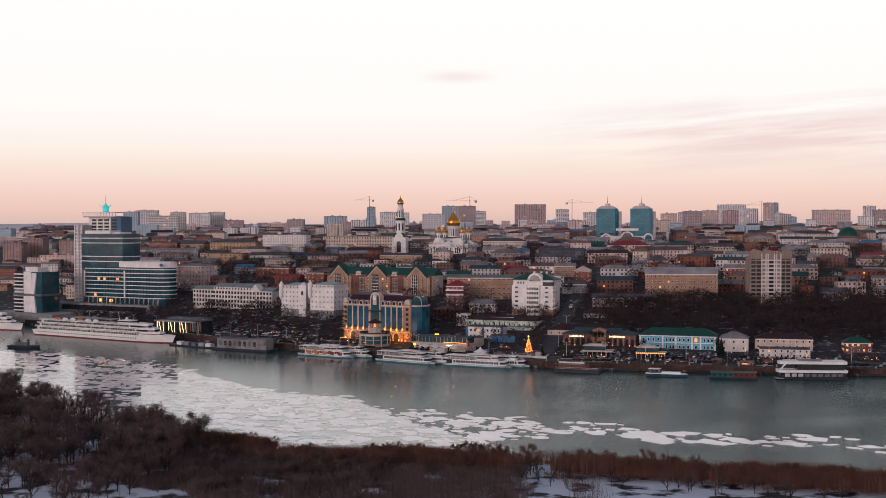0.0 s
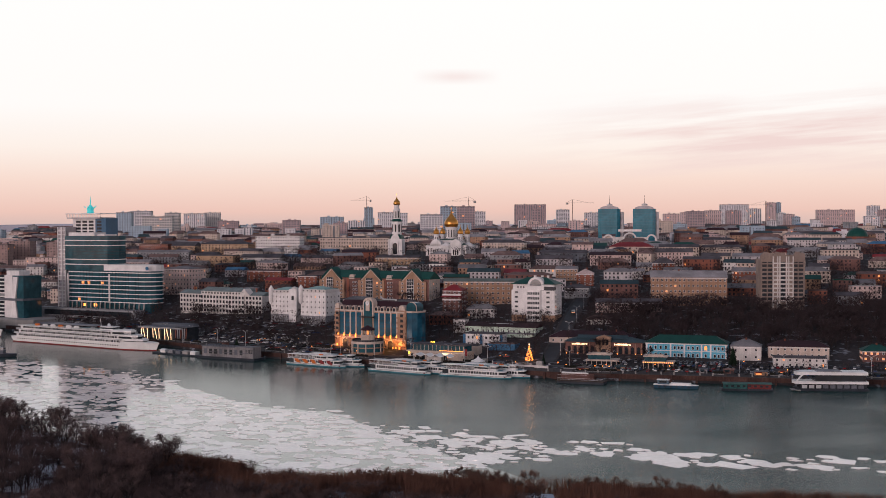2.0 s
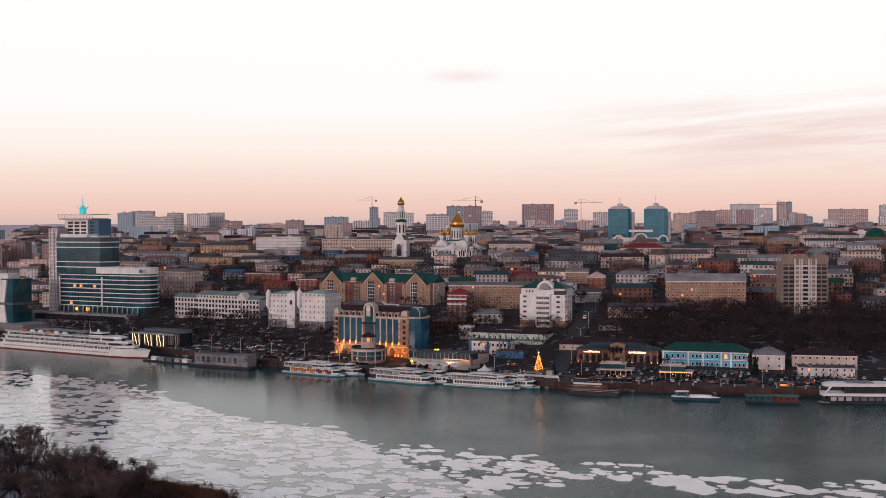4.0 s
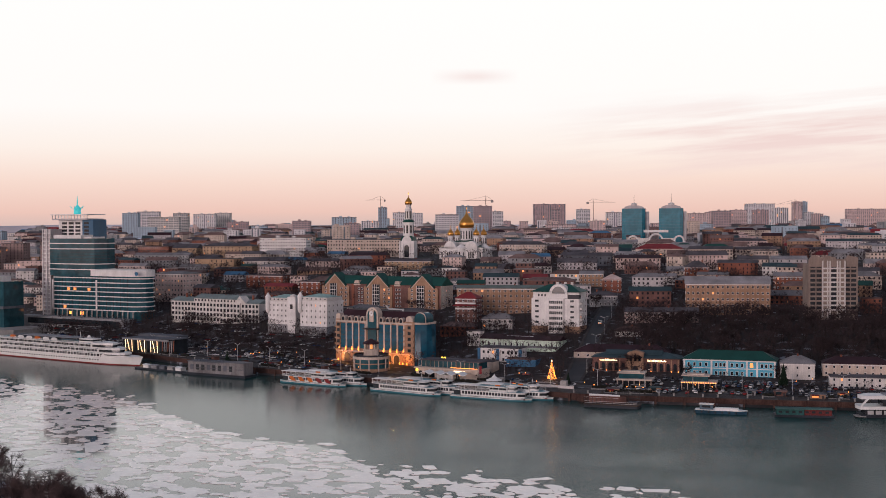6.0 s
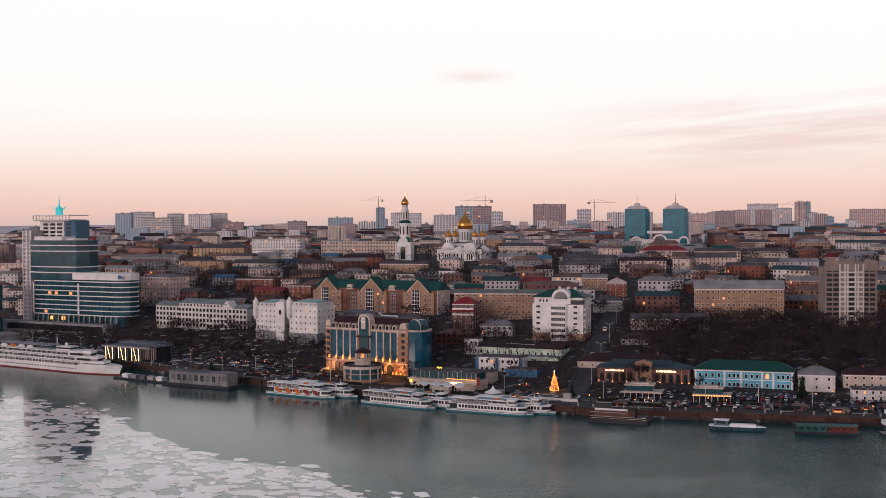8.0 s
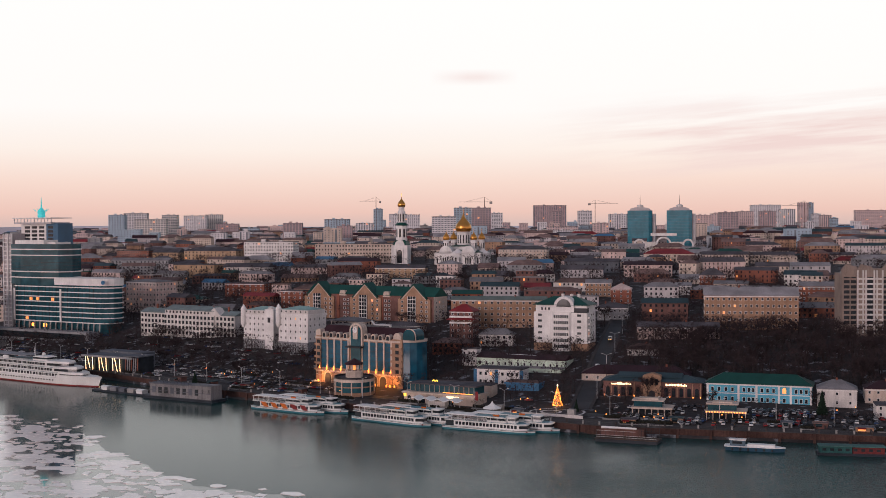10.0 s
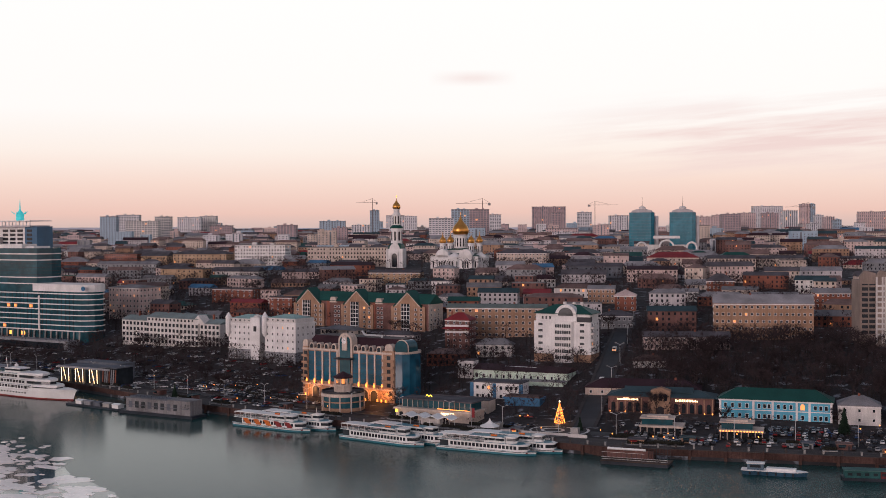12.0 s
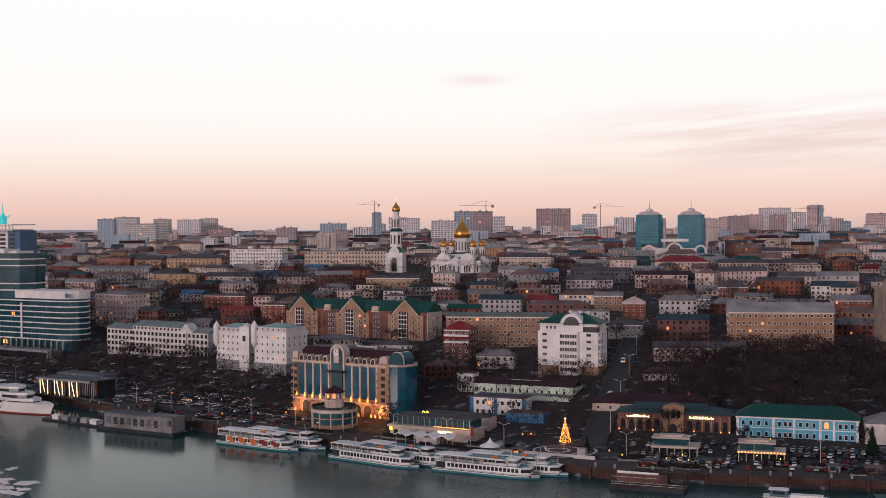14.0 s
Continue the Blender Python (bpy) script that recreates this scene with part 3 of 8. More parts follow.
def ridge():
    g = Geo()
    rng_x = list(range(-3400, 3401, 100))
    for x in rng_x:
        y = 4450 - abs(x) * 0.12
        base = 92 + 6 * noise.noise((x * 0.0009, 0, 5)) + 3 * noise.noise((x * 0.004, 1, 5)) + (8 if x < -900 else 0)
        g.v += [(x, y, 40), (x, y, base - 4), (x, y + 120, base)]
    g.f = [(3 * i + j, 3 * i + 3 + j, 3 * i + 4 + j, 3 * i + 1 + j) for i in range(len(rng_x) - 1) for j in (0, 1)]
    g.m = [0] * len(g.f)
    # the ridge's pale blue-grey stands for the haze in front of it
    lone("backdrop", g, mat("hazed_far_ridge", (0.46, 0.46, 0.52), amount=0.15, fine=0.01, coarse=0.003), "far horizon ridge with blue-grey haze in its colour", "hills", kind="structure", smooth=True)


ridge()


# ---- landmarks by the river ----
for spot in ((-275, 1110, -30, 125, 30), (-50, 876, -33, 76, 24), (-47, 1031, -33, 114, 20), (66, 906, -22, 32, 20), (-121, 987, -33, 28, 18), (-94, 966, -33, 30, 20),
             (-183, 1054, -33, 94, 17), (29, 851, -22, 30, 14), (42, 878, -24, 54, 16), (104, 812, -15, 50, 18), (153, 795, -18, 50, 16), (-210, 957, -31, 46, 26),
             (-374, 1110, -30, 80, 26), (250, 912, -4, 40, 20), (17, 1380, -14, 60, 62), (-52, 1405, -14, 24, 24), (231, 1712, -12, 40, 26), (272, 1668, -12, 40, 26), (247, 1620, -10, 80, 12),
             (0, 812, -28, 44, 20), (-38, 832, -33, 24, 20)):
    occupy(*spot)


def arch_pts(w, z0, z1, n=8):
    """Outline of a round-headed opening, in x and z."""
    r = w / 2
    return [(-r, z0), (r, z0)] + [(r * math.cos(math.pi * k / n), z1 - r + r * math.sin(math.pi * k / n)) for k in range(n + 1)]


def business_centre():
    t = thing("business_centre", "glass and white-banded riverside hotel tower with a lit rooftop emblem", "building", -280, 1112, 16, -30)
    t.scale = (1.16, 1, 1.0)
    # right wing: glass body with white floor bands and a rounded end
    def end_round(w0, w1, d, n=8):
        r = d / 2
        return [(w0, 0), (w1 - r, 0)] + [(w1 - r + r * math.sin(math.pi * k / n), r - r * math.cos(math.pi * k / n)) for k in range(1, n)] + [(w1 - r, d), (w0, d)]
    part("glass_wall", Geo().prism(end_round(-56, 30, 22), -6, 35.5), TEALG, t)
    for k in range(8):
        z = 6.0 + k * 3.75
        part("floor_band", Geo().prism([(x, y) for x, y in end_round(-56.5, 30.6, 23.2)], z, z + 0.75), WHITE, t, at=(0, -0.6, 0))
    part("parapet", Geo().prism(end_round(-18, 30.8, 23.4), 34.2, 39.5), WHITE, t, "broad white rooftop band", at=(0, -0.7, 0))
    for x in (-56, -12):
        part("pier", Geo().box(x - 0.6, x + 0.6, -1.4, -0.75, 7, 31), WHITE, t)
    for k in range(16):
        x = -52 + k * 5
        part("column", Geo().tube((x, -1.2, -6), (x + 0.9, -1.4, 6), 0.5, 0.5, 8), CONC, t)
    for k in range(22):
        x = -54 + k * 3.4
        part("mullion", Geo().box(x - 0.07, x + 0.07, -0.3, 0.0, 0, 34), IRON, t)
    rng = random.Random(3)
    for k in range(4):
        x, z = rng.uniform(-50, 10), 7.1 + 3.75 * rng.randint(0, 6)
        part("lit_window", Geo().box(x, x + 2.6, -0.2, 0.1, z, z + 2.2), WARMW, t)
    part("podium", Geo().box(-80, 24, -12, -2, -8, 0.6), GREYW, t)
    part("podium_glass", Geo().box(-72, 20, -12.2, -12.0, -5.5, -1), GLASS, t)
    for x in (-40, -29):
        part("lit_window", Geo().box(x, x + 3.2, -0.5, -0.2, 2, 4.6), WARM, t)
    # tower, set back on the left
    tw = part("tower", Geo().prism([(-62, 2), (-50, -1), (-30, -1.5), (-16, 1.5), (-13, 12), (-16, 24), (-62, 24)], 34, 65), TEALG, t)
    for z in (39, 43.5, 56, 60.5):
        part("floor_band", Geo().prism([(-62.6, 1.4), (-50, -1.7), (-30, -2.2), (-15.6, 0.8), (-12.3, 12), (-15.6, 24.5), (-62.6, 24.5)], z, z + 0.8), WHITE, tw)
    for k in range(5):
        part("floor_line", Geo().prism([(-62.2, 1.8), (-50, -1.2), (-30, -1.7), (-15.9, 1.3), (-12.8, 12), (-15.9, 24.2), (-62.2, 24.2)], 45.8 + k * 2.6, 46.0 + k * 2.6), IRON, tw)
    part("tower_crown", Geo().box(-58, -30, 2, 20, 65, 68).box(-56, -22, 5, 20, 65, 66.4), WHITE, t)
    # slab of balconies on the left flank
    part("stair_slab", Geo().box(-70, -62, 4, 20, -6, 73), PALE, t)
    for k in range(21):
        part("balcony", Geo().box(-70.8, -62.2, 2.8, 4.0, 1 + k * 3.4, 1.9 + k * 3.4), WHITE, t)
    for x in (-70.6, -66.3, -62.4):
        part("pier", Geo().box(x - 0.35, x + 0.35, 2.6, 3.6, -4, 73), WHITE, t)
    # upper hotel block
    up = part("upper_block", Geo().box(-66, -30, 16, 30, 40, 73), WHITE, t)
    up.location.z = 7.5
    part("blue_flank", Geo().box(-41, -29.8, 15.6, 30.4, 46, 73.4), mat("blue_panel", (0.03, 0.10, 0.18), rough=0.4, amount=0.2), up)
    for r in range(4):
        for x0 in (-62, -55, -48, -39):
            part("window_band", Geo().box(x0, x0 + 4.6, 15.35, 16, 60 + r * 3.1, 61.9 + r * 3.1), GLASS, up)
    part("roof_deck", Geo().box(-70, -34, 13, 32, 73, 74.2), PALE, up)
    part("roof_rail", Geo().box(-71, -33, 12.2, 32.8, 77.2, 77.9), WHITE, up)
    for k in range(12):
        part("rail_post", Geo().box(-70 + k * 3.3, -69.6 + k * 3.3, 12.6, 13.2, 74.2, 77.2), WHITE, up)
    em = part("emblem_drum", Geo().lathe([(2.4, 77.9), (3.0, 79), (2.6, 80.5), (3.0, 82.5), (1.6, 84.5), (0.5, 86), (0.35, 90), (0.1, 94)], 10, -52, 22), CYANL, up, "glowing turquoise star emblem with a spire")
    for k in range(5):
        a = k * 1.257
        part("ray", Geo().tube((-52 + 3.8 * math.cos(a), 22 + 3.8 * math.sin(a), 83), (-52 + 6 * math.cos(a), 22 + 6 * math.sin(a), 85), 0.4, 0.1, 5), CYANL, em)
    part("blue_badge", Geo().lathe([(1.6, 0), (1.6, 0.3)], 14).mesh("blue_badge", BLUER), None, t).matrix_local = Matrix.Translation((26.5, -0.6, 36.8)) @ Euler((radians(90), 0, 0)).to_matrix().to_4x4()


business_centre()


def clock_hotel():
    t = thing("clock_hotel", "sand and blue-glass riverside hotel with arched dormers and a clock gable", "hotel", -47.8, 876, 5.7, -33)
    W, H, D = 58, 26, 20
    part("wall", Geo().box(-W / 2, W / 2, 0, D, -3, H), SAND, t)
    # glass bays between pilasters
    xs = [-23.5, -18.5, -13.5, -8.5, 6.0, 11.0, 16.0, 21.0]
    for x in xs:
        b = part("glass_bay", Geo().box(x - 2.0, x + 2.0, -0.5, 0.2, 8.5, 24), HOTELG, t)
        for k in range(5):
            part("transom", Geo().box(x - 2.0, x + 2.0, -0.62, -0.5, 11 + k * 2.7, 11.15 + k * 2.7), IRON, b)
        part("arched_dormer", Geo().wall_shape([(x + a, z) for a, z in arch_pts(3.0, 25.2, 28.6)], -0.5, 3.0), CREAM, t)
        part("dormer_window", Geo().wall_shape([(x + a, z) for a, z in arch_pts(1.8, 25.4, 27.9)], -0.7, -0.5), GLASS, t)
    for x in [-26.2, -21, -16, -11, -6, 3.5, 8.5, 13.5, 18.5, 23.5]:
        part("pilaster", Geo().box(x - 0.45, x + 0.45, -0.9, 0.0, 7, 25.2), CREAM, t)
        part("wall_lamp", Geo().lathe([(0.2, 7.1), (0.5, 7.9), (0.42, 8.6), (0.12, 9.6)], 8, x, -1.45), WARM, t)
    part("cornice", Geo().box(-W / 2 - 0.6, W / 2 + 0.6, -1.0, 0.0, 24.6, 25.6), CREAM, t)
    # clock bay
    part("clock_gable", Geo().wall_shape(arch_pts(9.0, 22, 34.5, 14), -1.6, 3.0), CREAM, t)
    part("gable_glass", Geo().wall_shape(arch_pts(6.8, 8, 33.2, 14), -1.9, -1.6), TEALG, t)
    part("clock_pier", Geo().box(-1.6, 1.6, -2.3, -1.9, 25.5, 33), CREAM, t)
    clock = part("clock_face", Geo().lathe([(1.55, 0), (1.55, 0.25)], 18), WHITE, t)
    clock.matrix_local = Matrix.Translation((0, -2.35, 30.6)) @ Euler((radians(90), 0, 0)).to_matrix().to_4x4()
    part("clock_needle", Geo().box(-0.08, 0.08, 0, 1.2, 0.26, 0.32).box(0, 0.8, -0.08, 0.08, 0.26, 0.32), IRON, clock)
    part("canopy", Geo().box(-5.5, 5.5, -4.5, -1.6, 20.8, 21.6), IRON, t)
    # end bays with balconies
    for x0, x1, z in ((-29, -25.5, 0), (24, 31, 0)):
        part("end_bay", Geo().box(x0, x1, -0.9, 4, -2, 26.5), SAND, t)
        part("arched_dormer", Geo().wall_shape([(x + (x0 + x1) / 2, zz) for x, zz in arch_pts(min(5, x1 - x0), 26.5, 30)], -0.9, 3), CREAM, t)
        for k in range(5):
            z = 7 + k * 3.5
            part("balcony", Geo().box(x0 - 0.2, x1 + 0.2, -2.2, -0.9, z, z + 1.0), SAND, t)
            part("balcony_door", Geo().box((x0 + x1) / 2 - 1.1, (x0 + x1) / 2 + 1.1, -1.0, -0.88, z + 1.0, z + 2.9), GLASS, t)
    # rounded glass end
    prof = [(31, 0), (34.5, 1.2), (37, 4), (38, 8), (37.5, 13), (35, 17), (31, 18)]
    part("corner_glass", Geo().prism(prof + [(30, 18), (30, 0)], -2, 25), HOTELG, t)
    part("corner_band", Geo().prism([(x + 0.5, y - 0.4) for x, y in prof] + [(30, 18), (30, -0.5)], 25, 26.2), CREAM, t)
    part("corner_dome", Geo().wall_shape([(x + 34.2, z) for x, z in arch_pts(7.4, 26.2, 32, 12)], 0.4, 10), TEALG, t)
    part("dome_rib", Geo().wall_shape([(x + 34.2, z) for x, z in arch_pts(8.0, 26.2, 32.4, 12)], 1.2, 1.8), CREAM, t)
    # maroon mansard roof
    part("roof", Geo().add([(-29, 0.6, 26), (31, 0.6, 26), (31, 20, 26), (-29, 20, 26), (-26, 6, 32), (30, 6, 32), (30, 18, 32), (-26, 18, 32)],
                           [(4, 5, 6, 7), (0, 1, 5, 4), (1, 2, 6, 5), (2, 3, 7, 6), (3, 0, 4, 7)]), MAROON, t)
    part("roof_duct", Geo().tube((5, 9, 33), (16, 9, 33), 0.5, 0.5, 6).tube((5, 9, 33), (3, 9, 35), 0.5, 0.5, 6).tube((16, 9, 32), (16, 9, 33.4), 0.6, 0.6, 6), STEEL, t)
    # arcade at street level, warmly lit
    for x in (-21, -10, 5.5, 11.5, 17.5):
        part("arcade_opening", Geo().wall_shape([(x + a, z) for a, z in arch_pts(4.2, -1, 5.6)], -0.35, 0.0), IRON, t)
        part("arcade_trim", Geo().wall_shape([(x + a, z) for a, z in arch_pts(5.2, -1, 6.2)], -0.2, 0.0), CREAM, t)
    part("arcade_band", Geo().box(-29, 31, -1.1, 0.0, 6.2, 7.0), CREAM, t)
    for x in (-26, 21.5, 24, 27, 8, 14):
        part("lantern", Geo().box(x - 0.25, x + 0.25, -3.0, -2.5, 0.5, 1.8), WARM, t)
        part("lantern_post", Geo().tube((x, -2.8, -2), (x, -2.8, 0.5), 0.12, 0.1, 6), IRON, t)
    for x in (-23, -6, 5, 17, 26):
        lamp = bpy.data.lights.new("arcade_lamp", "POINT")
        lamp.energy, lamp.color, lamp.shadow_soft_size = 2000, (1.0, 0.36, 0.09), 0.6
        o = new("arcade_lamp", lamp)
        o.matrix_world = t.matrix_world @ Matrix.Translation((x, -3.0, 3.6))
        tagged(o, "warm lamp in front of the hotel arcade", "lamp")
    # round restaurant pavilion in front, with a small belvedere
    p = thing("round_pavilion", "round two-storey glass restaurant pavilion with a belvedere on top", "pavilion", -47.5, 850, 4.6, -33)
    part("drum", Geo().lathe([(10.5, -1), (10.5, 7.6)], 24), TEALG, p)
    part("band", Geo().lathe([(11, 6.9), (11, 8.3), (10, 8.5)], 24), CREAM, p)
    part("base_ring", Geo().lathe([(10.9, -1.2), (10.9, 1.2), (10.6, 1.4)], 24), SAND, p)
    part("floor_band", Geo().lathe([(10.8, 4.0), (10.8, 4.5), (10.5, 4.6)], 24), SAND, p)
    part("terrace_floor", Geo().lathe([(10.4, 8.5), (10.4, 8.62)], 24), DARKR, p)
    for k in range(12):
        a = k * math.pi / 6
        part("pier", Geo().box(-0.35, 0.35, -0.3, 0.3, -1, 7), CREAM, p, at=(10.6 * math.cos(a), 10.6 * math.sin(a), 0), rot=a)
    part("railing", Geo().lathe([(10.6, 8.5), (10.6, 9.5), (10.5, 9.5), (10.5, 8.5)], 24), IRON, p)
    part("belvedere_base", Geo().lathe([(4.6, 8.4), (4.6, 11.5), (4.9, 11.6), (4.9, 12.4), (4.2, 12.5)], 8), CREAM, p)
    for k in range(8):
        a = k * math.pi / 4 + 0.39
        part("belvedere_column", Geo().tube((4.1 * math.cos(a), 4.1 * math.sin(a), 12.4), (4.1 * math.cos(a), 4.1 * math.sin(a), 15.6), 0.4, 0.4, 8), CREAM, p)
    part("belvedere_roof", Geo().lathe([(4.9, 15.4), (5.0, 16.2), (0.3, 18.6)], 8), MAROON, p)
    part("belvedere_core", Geo().lathe([(0.8, 12.4), (0.8, 15.5)], 8), WARMW, p)


clock_hotel()


def gabled_flats():
    t = thing("gabled_flats", "brown brick apartment block with three tall gables and a green roof", "apartment building", -49, 1032, 23.0, -33)
    t.scale = (1.2, 1, 1)
    H, D = 23.5, 16
    part("wall", Geo().box(-50, 40, 1.5, D, -4, H), DKBRICK, t)
    part("roof", Geo().gable(-50, 40, 1.0, D, H, 6.0), GREENR, t)
    for gx, gw in ((-41, 22), (-7, 22), (27, 22)):
        bay = part("gable_bay", Geo().wall_shape([(gx - gw / 2 + (0 if gw < 30 else 0), -4), (gx + gw / 2, -4), (gx + gw / 2, H - 2), (gx + 8, H - 1), (gx, H + 7.5), (gx - 8, H - 1), (gx - gw / 2, H - 2)], 0, 2.2), SAND, t)
        part("gable_roof", Geo().wall_shape([(gx - 9, H - 2.2), (gx - 9, H - 1.4), (gx, H + 8.4), (gx + 9, H - 1.4), (gx + 9, H - 2.2), (gx, H + 7.5)], -0.9, 9), GREENR, t)
        part("gable_trim", Geo().wall_shape([(gx - 8.4, H - 1.8), (gx, H + 7.6), (gx + 8.4, H - 1.8), (gx + 7.6, H - 1.8), (gx, H + 6.6), (gx - 7.6, H - 1.8)], -0.5, -0.02), CREAM, t)
        glz = part("glazed_stair", Geo().box(gx - 4, gx + 1.5, -0.6, 0.1, -1, H), GLASS, t)
        for k in range(9):
            part("floor_frame", Geo().box(gx - 4, gx + 1.5, -0.75, -0.6, k * 2.7 - 0.4, k * 2.7), WHITE, glz)
        for k in range(4):
            x = gx - 4 + k * 1.77
            part("mullion", Geo().box(x - 0.12, x + 0.12, -0.72, -0.6, -1, H), WHITE, glz)
        pts = [(gx + dx, 0, 1 + k * 3.0, 0) for k in range(7) for dx in ([-8, 5, 8.5] if gw < 30 else [-8, 5, 8.5, 12.5, 15.5])]
        windows_on(t, pts, 1.5, 1.6, "white", 0.05)
        for k in range(7):
            part("balcony", Geo().box(gx + 3.8, gx + 6.2, -1.2, 0, 0.2 + k * 3, 1.1 + k * 3), SAND, t)
    pts = [(x, 1.5, 1 + k * 3.0, 0) for k in range(7) for x in (-27.5, -23, -20.5, 6.5, 9)]
    windows_on(t, pts, 1.5, 1.6, "white", 0.05)
    for x in (-24, 7.5):
        part("dormer", Geo().wall_shape([(x - 2.5, H - 1), (x + 2.5, H - 1), (x + 1.6, H + 2.6), (x - 1.6, H + 2.6)], 0.6, 6), CREAM, t)
        part("red_strip", Geo().box(x - 4.6, x - 2.6, 1.1, 1.5, -3, H), BRICK, t)
    pts = [(40, 3 + i * 4, 1 + k * 3.0, math.pi / 2) for k in range(7) for i in range(3)]
    part("side_wall", Geo().box(40, 40.3, 0.6, D, -4, H), CREAM, t)
    windows_on(t, [(40.3, y, z, r) for _, y, z, r in pts], 1.2, 1.5)
    part("street_lamp_glow", Geo().lathe([(0.3, 2), (0.6, 2.6), (0.3, 3.2)], 8, -44, -1.6), WARM, t)


gabled_flats()


def corner_flats():
    t = thing("corner_flats", "white eight-storey apartment block with a green roof and arched gable", "apartment building", 66.7, 906, 20.5, -22)
    t.scale = (1.07, 1, 1.12)
    W, H, D = 30, 23.5, 17
    part("base_wall", Geo().box(-W / 2, W / 2, 0, D, -5, 4.6), SAND, t, "brown brick ground floors")
    part("wall", Geo().box(-W / 2, W / 2, -0.2, D, 4.6, H - 3), WHITE, t)
    part("upper_wall", Geo().box(-W / 2 + 1, W / 2 - 0.4, 0.4, D - 0.5, H - 3, H + 0.6), WHITE, t)
    part("bay", Geo().prism([(-4.5, -0.2), (-3.6, -1.7), (5.2, -1.7), (6.1, -0.2)], 0.6, H - 3), WHITE, t)
    for k in range(6):
        z = 1.6 + k * 3.05
        part("bay_glazing", Geo().box(-3.4, 5.0, -1.86, -1.68, z + 0.7, z + 2.3), GLASS, t)
        for i in range(8):
            x = -3.4 + i * 1.2
            part("mullion", Geo().box(x - 0.09, x + 0.09, -1.95, -1.86, z + 0.7, z + 2.3), WHITE, t)
    part("roof", Geo().hip(-W / 2 + 0.5, W / 2, 0.2, D, H + 0.6, 4.2, 0.9), GREENR, t)
    part("arched_gable", Geo().wall_shape([(x + 2.0, z) for x, z in arch_pts(11.5, H - 3, H + 5.2, 14)], -0.6, 6), WHITE, t)
    part("gable_window", Geo().wall_shape([(x + 2.0, z) for x, z in arch_pts(8.0, H + 0.2, H + 3.8, 10)], -0.75, -0.6), GLASS, t)
    part("terrace", Geo().box(3.5, W / 2, -0.4, 3, H - 3.2, H - 0.8), IRON, t)
    pts = [(x, -0.2, 6 + k * 3.05, 0) for k in range(5) for x in (-11.5, 10.5)]
    windows_on(t, pts, 2.6, 1.5, "white", 0.0)
    windows_on(t, [(W / 2, y, 6 + k * 3.05, math.pi / 2) for k in range(5) for y in (3, 8, 13)], 1.6, 1.5)
    windows_on(t, [(x, 0.4, H - 2.2, 0) for x in (-10.5, -8.5, -6.5)], 1.3, 1.7)
    for k in range(5):
        part("corner_balcony", Geo().box(W / 2 - 0.2, W / 2 + 1.3, 0.5, 5.5, 5.0 + k * 3.05, 6.0 + k * 3.05), OFFWHITE, t)
    for x in (-2, 3, 7):
        part("vent", Geo().box(x, x + 1.4, 9, 10.4, H + 2.5, H + 6), OFFWHITE, t)


corner_flats()


def old_white_block(x, y, w, h, d, dome):
    t = thing("white_institute", "white plaster institute building with pale green roof", "building", x, y, 14.6, -33, "white institute buildings")
    part("base_wall", Geo().box(-w / 2, w / 2, -0.3, d, -4, 6.5), GREYW, t)
    part("wall", Geo().box(-w / 2, w / 2, 0, d, 6.5, h), WHITE, t)
    part("cornice", Geo().box(-w / 2 - 0.6, w / 2 + 0.6, -0.7, d + 0.5, h - 1.2, h - 0.3), WHITE, t)
    part("attic", Geo().box(-w / 2 + 0.4, w / 2 - 0.4, 0.4, d - 0.4, h, h + 2.4), OFFWHITE, t)
    part("roof", Geo().hip(-w / 2 + 1.5, w / 2 - 1.5, 1, d - 1, h + 2.4, 2.2, 0.0), mat("pale_green_roof", (0.22, 0.34, 0.33), rough=0.6, amount=0.2), t)
    part("band", Geo().box(-w / 2 - 0.3, w / 2 + 0.3, -0.45, 0, 6.3, 6.9), WHITE, t)
    nb = max(5, int(w / 3.6))
    fh = (h - 8) / 4
    windows_on(t, face_points(w, d, 8, 4, fh, nb), 1.2, 1.6, "white", 0.01)
    windows_on(t, [(-w / 2 + (i + 0.5) * w / nb, -0.3, zz, 0) for i in range(nb) for zz in (0.6, 3.6)], 1.2, 1.6, "white", 0.0)
    for i in range(nb):
        part("attic_window", Geo().lathe([(0.55, 0), (0.55, 0.2)], 10).mesh("attic_window", GLASS), None, t).matrix_local = Matrix.Translation((-w / 2 + (i + 0.5) * w / nb, 0.42, h + 1.3)) @ Euler((radians(90), 0, 0)).to_matrix().to_4x4()
    part("corner_turret", Geo().lathe([(0.8, h - 9), (1.9, h - 6.5), (1.9, h + 2.5), (2.2, h + 2.7), (0.2, h + 6)], 10, -w / 2, 0), WHITE, t)
    if dome:
        part("risalit", Geo().box(w / 2 - 7, w / 2 + 0.5, -1.0, 4, 0, h + 3.4), WHITE, t)
        part("niche", Geo().box(w / 2 - 4.4, w / 2 - 2.2, -1.15, -1.0, h - 5, h - 1.8), IRON, t)
        part("finial", Geo().lathe([(2.2, h + 3.4), (2.4, h + 4.4), (0.4, h + 5.4)], 10, w / 2 - 3.5, 1.5), OFFWHITE, t)


old_white_block(-121, 987, 26, 22.5, 16, True)
old_white_block(-96.1, 967.4, 24, 24, 18, False)


